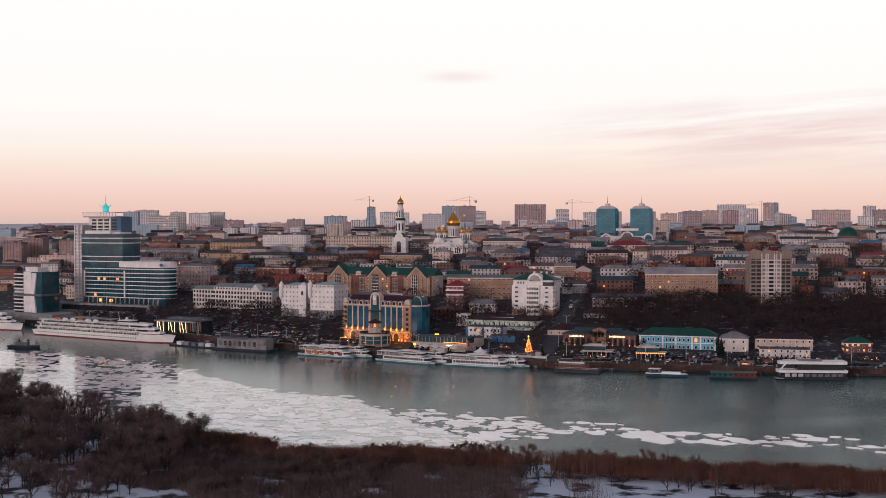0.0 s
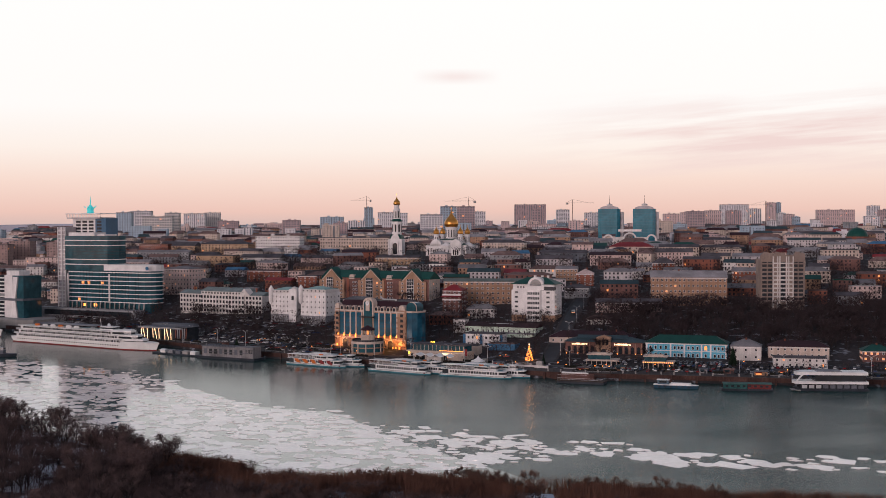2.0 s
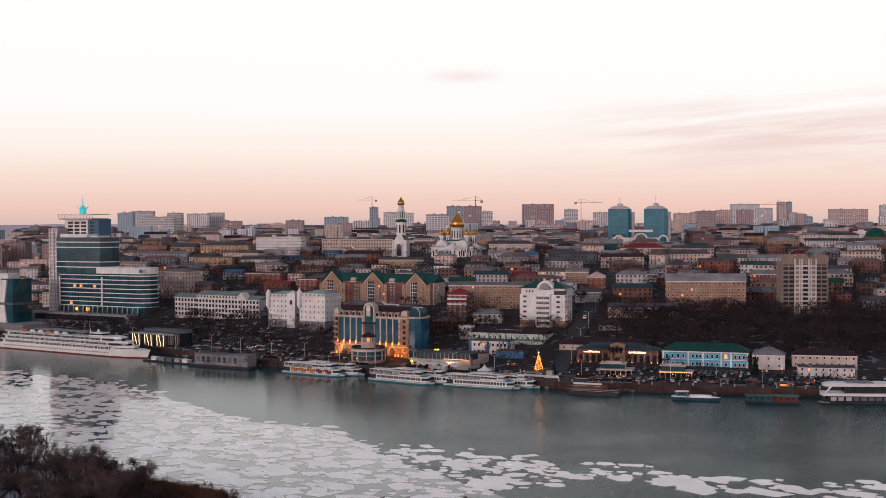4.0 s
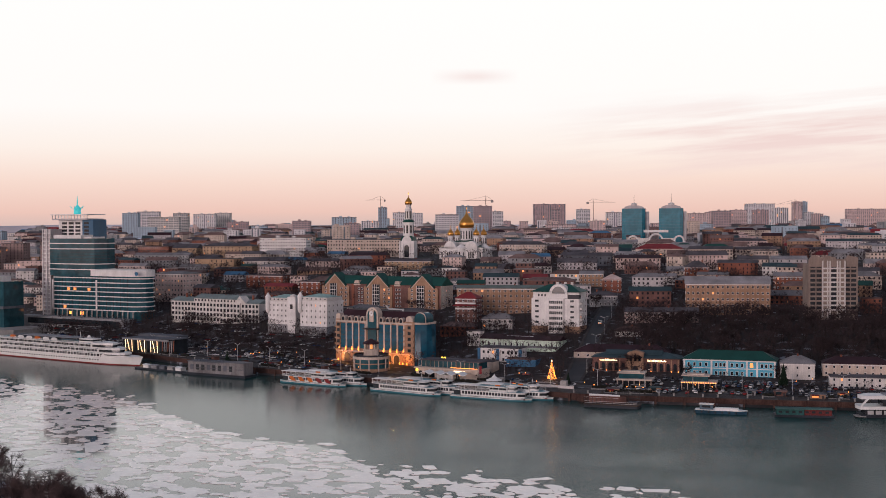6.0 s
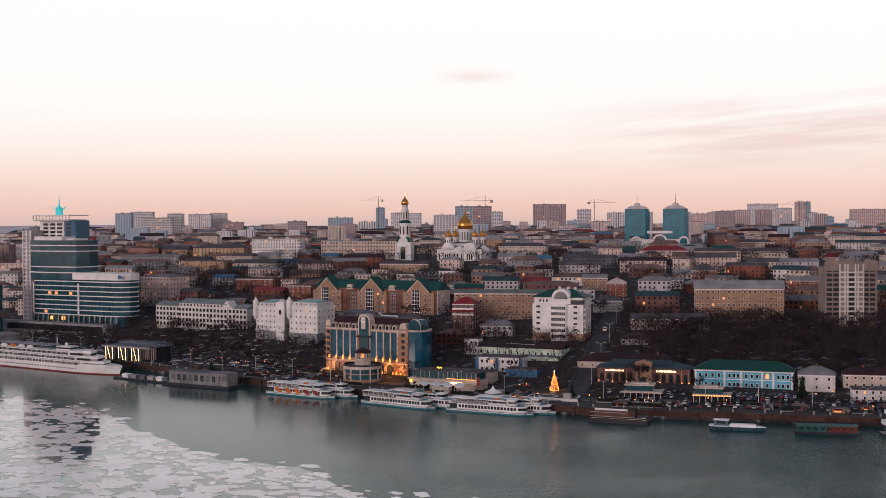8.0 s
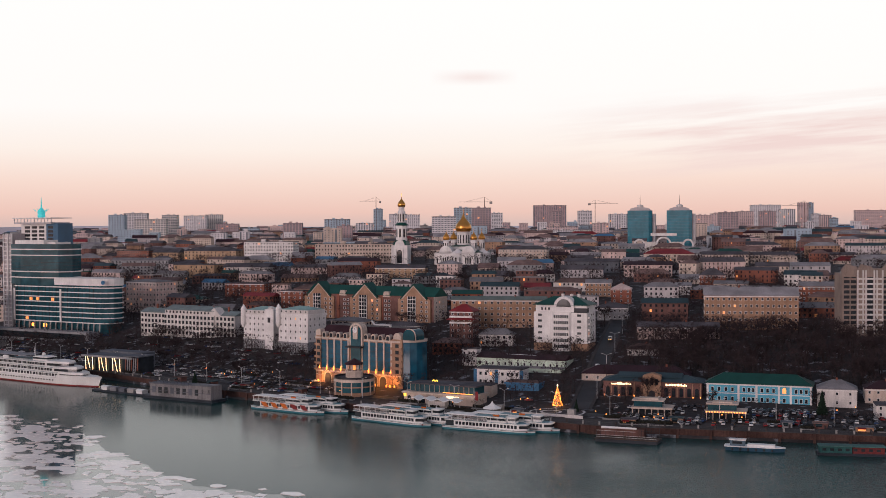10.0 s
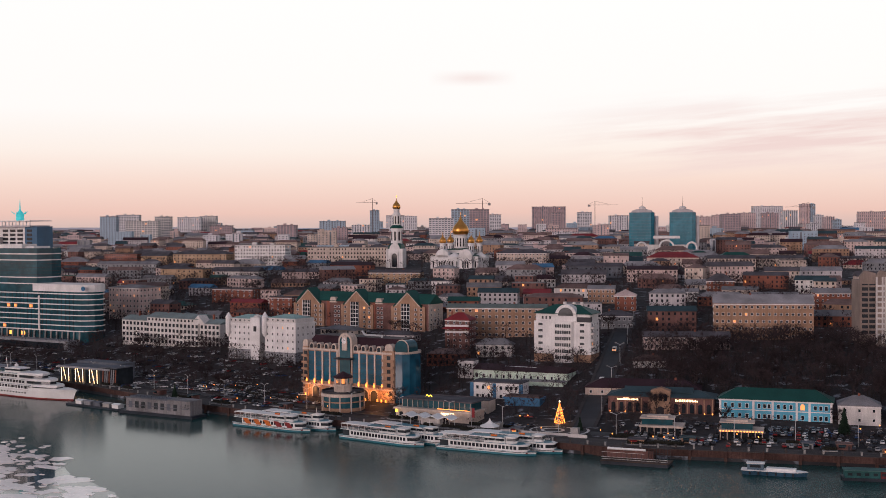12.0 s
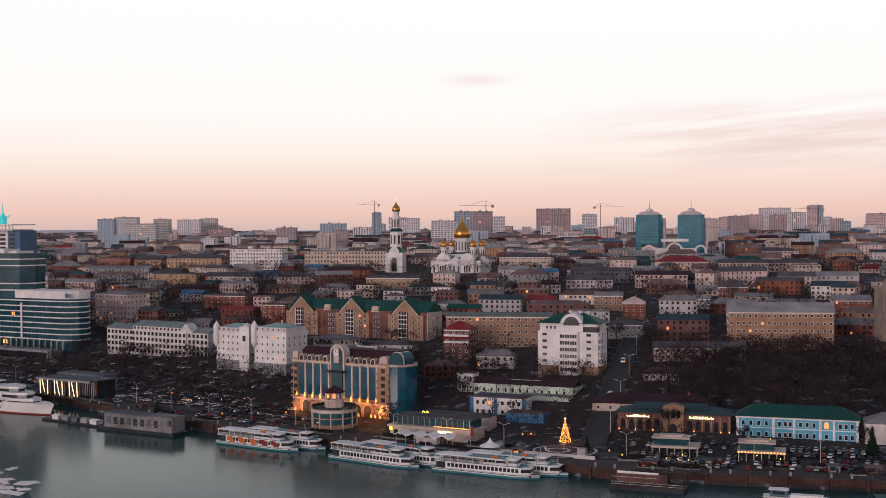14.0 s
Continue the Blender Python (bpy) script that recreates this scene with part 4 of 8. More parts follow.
def school_block():
    t = thing("long_institute", "long grey-white four-storey institute block with a grey-green roof", "building", -183, 1054, 17, -33)
    W, H, D = 92, 15.5, 15
    part("wall", Geo().box(-W / 2, W / 2, 0, D, -5, H), OFFWHITE, t)
    part("roof", Geo().gable(-W / 2, W / 2, 0, D, H, 3.0), mat("grey_green_roof", (0.16, 0.20, 0.20), rough=0.6, amount=0.25), t)
    part("middle_wall", Geo().box(-W / 2 + 26, W / 2 - 18, -1.2, 3, -5, H + 2.6), OFFWHITE, t)
    part("middle_roof", Geo().gable(-W / 2 + 26, W / 2 - 18, -1.2, D, H + 2.6, 3.2), mat("grey_green_roof_middle", (0.16, 0.20, 0.20), rough=0.6, amount=0.25), t)
    part("end_gable", Geo().wall_shape([(W / 2 - 24, H), (W / 2 - 12, H), (W / 2 - 18, H + 5.5)], -1.5, 6), OFFWHITE, t)
    pts = []
    for k in range(4):
        for i in range(26):
            x = -W / 2 + (i + 0.5) * W / 26
            yy = -1.2 if -W / 2 + 26 < x < W / 2 - 18 else 0
            pts.append((x, yy, 1.2 + k * 3.7, 0))
    windows_on(t, pts, 2.1, 2.2, "bare", 0)
    for i in range(14):
        part("attic_arch", Geo().wall_shape([(-W / 2 + 28 + i * 3.4 + x, z) for x, z in arch_pts(1.4, H + 0.6, H + 2.2, 6)], -1.35, -1.2), GLASS, t)
    for k in range(6):
        part("chimney", Geo().box(-36 + k * 14, -34.8 + k * 14, 6, 7.2, H + 1, H + 5.8), BRICK, t)


school_block()
house("brick_office", "tall pinkish brick office with a grey roof and lit windows", -244.5, 1167, -33, 34, 22, 24, PINKISH, "hip", GREYR, 2.0, 6, 9, True, (1.5, 1.8), 0.10)


def waterfront_row():
    # white block with blue pilasters
    t = thing("white_office", "white two-storey office with bright blue pilasters", "building", 29, 851, 8.4, -22)
    part("wall", Geo().box(-13, 13, 0, 12, -3, 8.6), WHITE, t)
    part("roof", Geo().box(-13.3, 13.3, -0.3, 12.3, 8.6, 9.2), DARKR, t)
    for x in (-13, -1, 13):
        part("blue_pilaster", Geo().box(x - 0.9, x + 0.9, -0.25, 0.5, -3, 8.4), BLUER, t)
    windows_on(t, [(x, 0, z, 0) for z in (1, 5.2) for x in (-10, -7, -4, 2.5, 5.5, 8, 10.5)], 1.6, 2.0, "white", 0.05)
    windows_on(t, [(13, y, z, math.pi / 2) for z in (1, 5.2) for y in (3, 6, 9)], 1.4, 2.0)
    part("blue_kiosk", Geo().box(8, 26, -10, -2, -3, 2.6).box(7.4, 26.6, -11, -1.4, 2.6, 3.5), BLUER, t)
    part("kiosk_roof", Geo().box(8.2, 25.8, -10.2, -2.2, 3.5, 4.2), RUSTR, t)
    # mint-green long hall behind
    t = thing("mint_hall", "long pale mint hall with a dark maroon roof", "building", 42, 878, 12, -24)
    part("wall", Geo().box(-26, 26, 0, 15, -5, 7.5), MINT, t)
    part("roof", Geo().gable(-26, 26, 0, 15, 7.5, 2.6), MAROON, t)
    part("annex", Geo().box(2, 26.3, -7, 0, -5, 3.6), MINT, t)
    part("annex_roof", Geo().box(1.6, 26.7, -7.4, 0, 3.6, 4.0), GREYR, t)
    windows_on(t, [(-24 + i * 3.8, 0, 3.6, 0) for i in range(13)], 1.3, 2.0, "white", 0.02)
    windows_on(t, [(26, y, 3.6, math.pi / 2) for y in (3, 7, 11)], 1.3, 2.0)
    part("skylight", Geo().box(-10, 8, 4.8, 5.6, 9.2, 9.5), SNOW, t)
    # small white cube house
    house("white_cottage", "small white two-storey house with flat roof", 14, 893, -24, 9, 7, 9, WHITE, "flat", None, 2, 2, 3, True)
    # brick restaurant
    t = thing("brick_restaurant", "old brick restaurant hall with arched windows and lit signs", "restaurant", 104.5, 812, 7.2, -15)
    part("wall", Geo().box(-24.5, 24.5, 0, 16, -4, 8), DKBRICK, t)
    part("roof", Geo().hip(-24.5, 24.5, 0, 16, 8, 2.8, 0.8), TEALR, t)
    part("upper_roof", Geo().gable(-17, 14, 4, 13, 9.6, 2.2, 0.6), TEALR, t)
    part("clerestory", Geo().box(-17, 14, 4.2, 12.8, 8, 9.7), DKGREY, t)
    part("middle_gable", Geo().wall_shape([(-4.5, -4), (4.5, -4), (4.5, 11), (0, 12.4), (-4.5, 11)], -1.0, 5), SAND, t)
    for x in (-2.4, 0, 2.4):
        part("gable_window", Geo().wall_shape([(x + a, z) for a, z in arch_pts(1.4, 6.4, 9.6, 6)], -1.12, -1.0), GLASS, t)
    for x in (-22, -18.2, -14.4, -10.6, -7, 7, 10.6, 14.4, 18.2, 22):
        part("arched_window", Geo().wall_shape([(x + a, z) for a, z in arch_pts(1.9, 0.8, 5.2, 8)], -0.15, 0.0), GLASS, t)
        part("pilaster", Geo().box(x + 1.5, x + 2.0, -0.35, 0, -3, 7.4), SAND, t)
    part("entrance_arch", Geo().wall_shape(arch_pts(3.4, -2, 3.8, 8), -1.2, -1.0), IRON, t)
    for x0 in (-15, 12):
        part("sign", Geo().box(x0 - 5.5, x0 + 5.5, -0.6, -0.3, 6.4, 6.6), IRON, t)
        rr = random.Random(int(x0))
        xx = x0 - 5.2
        while xx < x0 + 4.8:
            ww = rr.uniform(0.4, 0.8)
            part("sign_bar", Geo().box(xx, xx + ww, -0.75, -0.6, 6.2, 7.3 if rr.random() > 0.3 else 6.9), NEON, t)
            xx += ww + 0.22
    for x in (-23.5, -16.3, -8.8, 8.8, 20.2, 23.8):
        part("wall_lamp", Geo().lathe([(0.15, 0.4), (0.3, 0.8), (0.15, 1.2)], 6, x, -0.7), WARM, t)
    house("maroon_roof_house", "low cream building with a wide maroon roof", 100, 838, -12, 56, 16, 4, CREAM, "hip", MAROON, 4.0, 1, 10, True)
    # turquoise school
    t = thing("turquoise_school", "turquoise and white two-storey building with a green metal roof", "building", 153.5, 795.5, 6.6, -18)
    part("wall", Geo().box(-24.7, 24.7, 0, 15, -3, 9.2), TURQ, t)
    part("roof", Geo().hip(-24.7, 24.7, 0, 15, 9.2, 4.6, 0.9), GREENR, t)
    part("cornice", Geo().box(-25.2, 25.2, -0.55, 0, 8.5, 9.2), WHITE, t)
    part("string_course", Geo().box(-24.9, 24.9, -0.3, 0, 4.3, 4.7), WHITE, t)
    for x in (-24.3, -9.5, -1, 9.5, 15, 24.3):
        part("pilaster", Geo().box(x - 0.5, x + 0.5, -0.45, 0, -2, 8.5), WHITE, t)
    for z in (0.7, 5.3):
        windows_on(t, [(x, 0, z, 0) for x in (-22, -18.8, -15.6, -12.4, -7, -4.6, -2.6, 1.5, 4.2, 7, 12, 17.5, 19.8, 22.2)], 1.5, 2.2, "white", 0.0)
    part("arched_lit_window", Geo().wall_shape([(12 + a, z) for a, z in arch_pts(1.8, 5.3, 8, 6)], -0.2, -0.12), WARMW, t)
    house("white_villa", "white two-storey villa with a grey hipped roof", 187.5, 783, -16, 18, 14, 8.4, OFFWHITE, "hip", GREYR, 4.0, 2, 3, True)
    house("maroon_villa", "long cream house with a maroon hipped roof and lit ground floor", 220, 784, -14, 36, 14, 7, CREAM, "hip", MAROON, 3.4, 2, 9, True, (1.3, 1.5), 0.10)
    house("terrace_hall", "low grey terrace building with flat roofs by the quay", 213, 757, -12, 30, 12, 5.5, OFFWHITE, "flat", None, 2, 2, 8, True)
    house("green_roof_bar", "dark timber bar with a green roof and warm lights", 264, 772, -10, 17, 12, 6.5, DKBRICK, "hip", GREENR, 3.5, 2, 5, True, (1.4, 1.5), 0.6)
    # two promenade pavilions with lit canopies
    for px, py, wid, litup in ((97.5, 769, 19, False), (129.3, 757, 18.5, True)):
        t = thing("promenade_pavilion", "flat-roofed promenade cafe with slim columns" + (" and a glowing canopy" if litup else ""), "pavilion", px, py, 4.3, -15, "promenade pavilions")
        part("core", Geo().box(-wid / 2 + 2, wid / 2 - 2, 2.5, 11, -1, 3.6), GLASS, t)
        part("canopy", Geo().box(-wid / 2, wid / 2, 0, 12, 3.6, 4.4), CREAM, t)
        part("upper_glass", Geo().box(-wid / 2 + 1, wid / 4, 3, 10, 4.4, 7.0), TEALG, t)
        part("upper_roof", Geo().box(-wid / 2 + 0.2, wid / 4 + 0.8, 2, 11, 7.0, 7.5).box(-wid / 2 + 3, wid / 4 - 2, 4, 9, 7.5, 8.2), CREAM, t)
        for k in range(7):
            x = -wid / 2 + 0.6 + k * (wid - 1.2) / 6
            part("column", Geo().tube((x, 0.5, -1), (x, 0.5, 3.6), 0.2, 0.2, 6), CREAM, t)
        if litup:
            for k in range(15):
                x = -wid / 2 + 0.7 + k * (wid - 1.4) / 14
                part("bulb", Geo().box(x - 0.28, x + 0.28, -0.35, -0.05, 3.75, 4.2), WARM, t)
    # fast-food restaurant with its terrace
    t = thing("fast_food_restaurant", "low cream fast-food restaurant with a lit roof terrace", "restaurant", -2, 812, 4.3, -28)
    part("wall", Geo().box(-20, 20, 0, 14, -2, 4.6), CREAM, t)
    part("roof_edge", Geo().box(-21, 21, -1, 14.5, 4.6, 5.4), CREAM, t)
    part("upper_floor", Geo().box(-18, 19, 3, 13, 5.4, 9.0), TEALG, t)
    part("upper_roof", Geo().box(-19, 20, 2, 14, 9.0, 9.6), DARKR, t)
    for k in range(14):
        part("terrace_post", Geo().box(-18 + k * 2.8, -17.8 + k * 2.8, 2.6, 2.9, 5.4, 9.0), CREAM, t)
    part("terrace_lights", Geo().box(3, 20, -1.1, -1.0, 5.9, 6.2), WARM, t)
    part("lit_sign", Geo().box(5, 12, -1.3, -1.05, 3.2, 4.4), NEON, t)
    for k in range(7):
        part("arched_window", Geo().wall_shape([(-17 + k * 4 + a, z) for a, z in arch_pts(2.2, 0, 3.4, 6)], -0.15, 0), GLASS, t)
    part("lit_square_sign", Geo().box(-19.5, -18.2, -1.3, -1.05, 3.2, 4.4), YELL, t)
    house("long_cream_wall", "long low cream service building behind the restaurant", 8, 833, -24, 36, 9, 6, CREAM, "flat", None, 2, 0, 0, True)
    sg = thing("roof_sign", "illuminated yellow double-arch roof sign", "sign", -4, 826, 12.0, -28)
    for s in (-1, 1):
        g = Geo()
        last = None
        for k in range(9):
            a = math.pi * k / 8
            p = (s * 0.9 + 0.9 * math.cos(a), 0, 2.6 * math.sin(a))
            if last:
                g.tube(last, p, 0.2, 0.2, 5)
            last = p
        part("arch", g, YELL, sg)
    part("sign_post", Geo().box(-1.9, 1.9, 0.3, 0.5, -4, 0.2), IRON, sg)
    # glass exhibition hall with zigzag light tubes
    t = thing("zigzag_hall", "dark glass riverside hall with glowing zigzag light tubes", "building", -210, 957, 4.2, -31)
    part("wall", Geo().box(-21, 21, 0, 14, -2, 8.5), GLASS, t)
    part("roof", Geo().box(-22, 22, -1.2, 15, 8.5, 9.3), DKGREY, t)
    part("roof_ledge", Geo().box(-22.2, 22.2, -1.5, -1.2, 8.3, 9.5), GREYW, t)
    for k in range(7):
        part("slanted_fin", Geo().wall_shape([(15.5 + k * 1.7, -2), (16.1 + k * 1.7, -2), (16.9 + k * 1.7, 9.2), (16.2 + k * 1.7, 9.2)], -1.2, -0.9), GREYW if k % 3 else BRICK, t)
    part("side_block", Geo().box(14.5, 27, -0.5, 12, -2, 9.8), GLASS, t)
    part("side_roof", Geo().box(14.2, 27.4, -0.9, 12.4, 9.8, 10.4), DKGREY, t)
    for k, x in enumerate((-16, -4, 8)):
        for dx0, dx1 in ((-3.4, -3.0), (-1.6, 0.8), (2.8, 3.2)):
            part("light_tube", Geo().tube((x + dx0, -0.8, 8.3), (x + dx1, -0.8, 0.2), 0.2, 0.2, 6), NEON, t)
    part("back_wing", Geo().box(-24, 14, 15.2, 26, -2, 10.5), DKGREY, t)


waterfront_row()


def white_tower_hotel():
    t = thing("river_station_hotel", "slim grey and white riverside hotel with slanted white piers", "building", -379, 1112, 5.5, -30)
    for x0, x1, m in ((-18, -6, GREYW), (-6, 4, WHITE), (4, 18, TEALG)):
        part("wall", Geo().box(x0, x1, 0, 20, -4, 41), m, t)
    for k in range(12):
        part("floor_band", Geo().box(-18.4, -6, -0.8, 0, 2 + k * 3.3, 3 + k * 3.3), WHITE, t)
        if k != 6:
            part("window_band", Geo().box(-17.5, -6.5, -0.3, 0, 3 + k * 3.3, 5.0 + k * 3.3), GLASS, t)
    part("slanted_pier", Geo().wall_shape([(6, 0), (12, 0), (9, 19), (5, 19)], -1.4, 0), WHITE, t)
    part("slanted_pier", Geo().wall_shape([(5, 21), (9, 21), (12, 40), (6, 40)], -1.4, 0), WHITE, t)
    part("middle_band", Geo().box(-18.6, 18.6, -1.5, 20.5, 19, 21), DKGREY, t)
    part("roof_cabin", Geo().box(-8, 8, 4, 16, 41, 45), WHITE, t)
    part("mast", Geo().tube((0, 10, 45), (0, 10, 54), 0.3, 0.1, 5), IRON, t)
    part("podium", Geo().box(-40, 46, -14, 22, -4, 4), CONC, t)


white_tower_hotel()
house("five_storey_flats", "tan brick five-storey flats with a grey gabled roof", 184, 938, -9, 55, 14, 20.5, SAND, "gable", GREYR, 5.0, 5, 17, True, (1.5, 1.6), 0.02)
house("four_storey_flats", "tan brick four-storey flats with balconies and grey-green roof", 33, 972, -8, 60, 13, 18, SAND, "gable", mat("faded_green_roof", (0.13, 0.16, 0.15), amount=0.25), 2.2, 5, 15, True, (1.6, 1.6), 0.02)


def panel_tower():
    t = thing("panel_tower", "grey-beige ten-storey panel tower with dark glazed loggias", "apartment building", 246.5, 914, 34, -4)
    t.scale = (0.78, 1, 0.99)
    TAUPE = mat("taupe_panel", (0.24, 0.19, 0.165), amount=0.2, streak=0.5)
    part("wall", Geo().box(-20, 20, 0, 18, -6, 31), TAUPE, t)
    part("middle_wall", Geo().box(-9, 9, -1.5, 6, -6, 34), TAUPE, t)
    for x in (-16.5, -11.5, 11.5, 16.5, 0):
        part("loggia_glazing", Geo().box(x - 2.0, x + 2.0, -0.35 if abs(x) > 9 else -1.8, 0.2, 0, 29), GLASS, t)
    for x in (-16.5, -11.5, 11.5, 16.5):
        for k in range(10):
            part("spandrel", Geo().box(x - 2.2, x + 2.2, -0.9, -0.36, 0.2 + k * 3, 1.3 + k * 3), TAUPE, t)
    for x in (-9, -5, -3, 3, 5, 9):
        part("pier", Geo().box(x - 0.5, x + 0.5, -2.2, -1.4, -4, 33), OFFWHITE, t)
    for k in range(10):
        z = 0.5 + k * 3
        for x0 in (-8.4, -2.4, 3.6):
            part("balcony", Geo().box(x0, x0 + 4.8, -2.6, -1.5, z, z + 1.0), OFFWHITE, t)
    for x0 in (-20, -9, 9):
        part("parapet", Geo().wall_shape([(x0, 31), (x0 + 11, 31), (x0 + 11, 35), (x0 + 3, 36.5), (x0, 33.5)], -0.6, 2), TAUPE, t)


panel_tower()
red_house = house("red_roof_house", "brick house with a two-step red metal roof", 9.5, 952, -20, 15, 12, 17, DKBRICK, "hip", REDR, 4.2, 5, 4, True)

for z in (9.6, 13.2):
    part("balcony", Geo().box(-7.2, 7.2, -1.4, -0.3, z, z + 1.1), WHITE, red_house, "white balcony band")
part("lower_roof", Geo().hip(-8.4, 8.4, -2.2, 3.0, 12.0, 1.6, 0.3), REDR, red_house, "lower step of the red roof")


# ---- cathedral and bell tower ----
def onion(r, z, h, n=20):
    """Profile of an onion dome of radius r on a drum top at z, h high."""
    pr = [(0.80, 0.0), (0.93, 0.07), (1.0, 0.17), (0.98, 0.28), (0.88, 0.39), (0.72, 0.49), (0.53, 0.58), (0.34, 0.67), (0.19, 0.77), (0.10, 0.88), (0.03, 1.0)]
    return [(r * a, z + h * b) for a, b in pr]


def cross_on(g, x, y, z, s):
    g.box(x - 0.12 * s, x + 0.12 * s, y - 0.12 * s, y + 0.12 * s, z, z + 3.0 * s)
    g.box(x - 0.8 * s, x + 0.8 * s, y - 0.1 * s, y + 0.1 * s, z + 1.7 * s, z + 1.95 * s)
    g.box(x - 0.45 * s, x + 0.45 * s, y - 0.1 * s, y + 0.1 * s, z + 2.3 * s, z + 2.5 * s)
    return g


def cathedral():
    t = thing("cathedral", "white cathedral with five golden onion domes and green roofs", "church", 6.5, 1380, 54, -14)
    t.scale = (0.86, 0.86, 1.02)
    part("wall", Geo().box(-26, 26, 0, 56, -4, 13.5), WHITE, t)
    for x in (-13, 13):
        part("wing", Geo().box(x - 7.5, x + 7.5, -3.5, 4, -4, 14.5), WHITE, t)
        part("wing_gable", Geo().wall_shape([(x + a, z) for a, z in arch_pts(15, 12.5, 20, 12)], -3.5, 8), WHITE, t)
    part("apse", Geo().lathe([(8, -4), (8, 13), (0.4, 17)], 18, 0, 1), WHITE, t)
    part("right_apse", Geo().lathe([(8, -4), (8, 13), (0.4, 17)], 16, 25, 18), WHITE, t)
    part("roof", Geo().hip(-26, 26, 0, 56, 13.5, 4.5, 0.6), GREENR, t)
    part("upper_body", Geo().box(-15, 15, 14, 44, 13.5, 19), WHITE, t)
    part("upper_roof", Geo().hip(-15, 15, 14, 44, 19, 2.6, 0.5), GREENR, t)
    drum = part("main_drum", Geo().lathe([(7.6, 18), (7.6, 32), (8.2, 32.5), (8.2, 33.2)], 24, 0, 29), WHITE, t)
    part("main_dome", Geo().lathe(onion(9.2, 33, 18.5), 28, 0, 29), GOLD, drum, "gilded onion dome", smooth=True)
    part("cross", cross_on(Geo(), 0, 29, 51, 1.2), GOLD, drum)
    for k in range(14):
        a = k * 2 * math.pi / 14
        part("drum_window", Geo().box(-0.55, 0.55, -0.15, 0.15, 22, 30), GLASS, drum, at=(7.6 * math.cos(a), 29 + 7.6 * math.sin(a), 0), rot=a + math.pi / 2)
    for x, y in ((-16, 12), (16, 12), (-16, 46), (18, 44)):
        d = part("side_drum", Geo().lathe([(3.4, 13), (3.4, 24.5), (3.8, 24.8), (3.8, 25.4)], 14, x, y), WHITE, t)
        part("side_dome", Geo().lathe(onion(3.9, 25.4, 8.5), 18, x, y), GOLD, d, "gilded onion dome", smooth=True)
        part("cross", cross_on(Geo(), x, y, 33.5, 0.7), GOLD, d)
        for k in range(8):
            a = k * math.pi / 4
            part("drum_window", Geo().box(-0.45, 0.45, -0.12, 0.12, 17, 22.5), GLASS, d, at=(x + 3.4 * math.cos(a), y + 3.4 * math.sin(a), 0), rot=a + math.pi / 2)
    for x in (-23.5, -15.5, -13, -10.5, 10.5, 13, 15.5, 23.5):
        part("arched_window", Geo().wall_shape([(x + a, z) for a, z in arch_pts(1.5, 3, 9, 6)], -3.65 if 8 < abs(x) < 20 else -0.15, -3.5 if 8 < abs(x) < 20 else 0.0), GLASS, t)
    for x in (-4, 0, 4):
        part("arched_window", Geo().wall_shape([(x + a, z) for a, z in arch_pts(1.4, 3, 9, 6)], -7.2 + abs(x) * 0.3, -6.2 + abs(x) * 0.3), GLASS, t)
    part("cornice", Geo().box(-26.5, 26.5, -0.5, 0, 12.4, 13.3), WHITE, t)
    for x in (-26, -20.8, 20.8, 26):
        part("pilaster", Geo().box(x - 0.7, x + 0.7, -0.5, 0.2, -4, 12.4), WHITE, t)
    # bell tower
    b = thing("bell_tower", "tall white tiered bell tower with a golden onion dome", "bell tower", -49, 1415, 58, -14)
    b.scale = (0.78, 0.78, 0.87)
    part("base_tier", Geo().box(-9.5, 9.5, -9.5, 9.5, -3, 19), WHITE, b)
    part("base_arch", Geo().wall_shape(arch_pts(6.5, -1, 14, 10), -9.7, -9.5), GLASS, b)
    for s in (-1, 1):
        part("column", Geo().tube((s * 4.6, -10.2, -2), (s * 4.6, -10.2, 15), 0.8, 0.7, 8), WHITE, b)
        part("corner_pier", Geo().box(s * 9.6 - 1.0, s * 9.6 + 1.0, -10.4, -8.4, -3, 19), WHITE, b)
    part("base_gable", Geo().wall_shape(arch_pts(13, 19, 25, 12), -9.4, 9.4), WHITE, b)
    part("base_roof", Geo().lathe([(12.6, 19), (11, 23), (8.0, 25)], 4, a0=math.pi / 4), GREENR, b)
    part("second_tier", Geo().prism([(7.2 * math.cos(a), 7.2 * math.sin(a)) for a in [math.pi / 8 + k * math.pi / 4 for k in range(8)]], 23, 42), WHITE, b)
    for a in range(8):
        r = a * math.pi / 4
        part("belfry_opening", Geo().wall_shape(arch_pts(2.4, 28, 38, 6), -0.15, 0.15), GLASS, b, at=(6.68 * math.cos(r), 6.68 * math.sin(r), 0), rot=r + math.pi / 2)
        part("belfry_opening", Geo().wall_shape(arch_pts(1.7, 46, 55, 6), -0.15, 0.15), GLASS, b, at=(4.65 * math.cos(r), 4.65 * math.sin(r), 0), rot=r + math.pi / 2)
    part("tier_ledge", Geo().lathe([(7.8, 41.5), (8.4, 42.5), (5.4, 45)], 8, a0=math.pi / 8), GREENR, b)
    part("third_tier", Geo().prism([(5.0 * math.cos(a), 5.0 * math.sin(a)) for a in [math.pi / 8 + k * math.pi / 4 for k in range(8)]], 44, 57), WHITE, b)
    part("lantern", Geo().lathe([(4.8, 57), (4.2, 58.2), (3.7, 58.4), (3.7, 62.5), (4.3, 63)], 16), WHITE, b)
    part("dome", Geo().lathe(onion(5.0, 62.8, 11.5), 20), GOLD, b, "gilded onion dome", smooth=True)
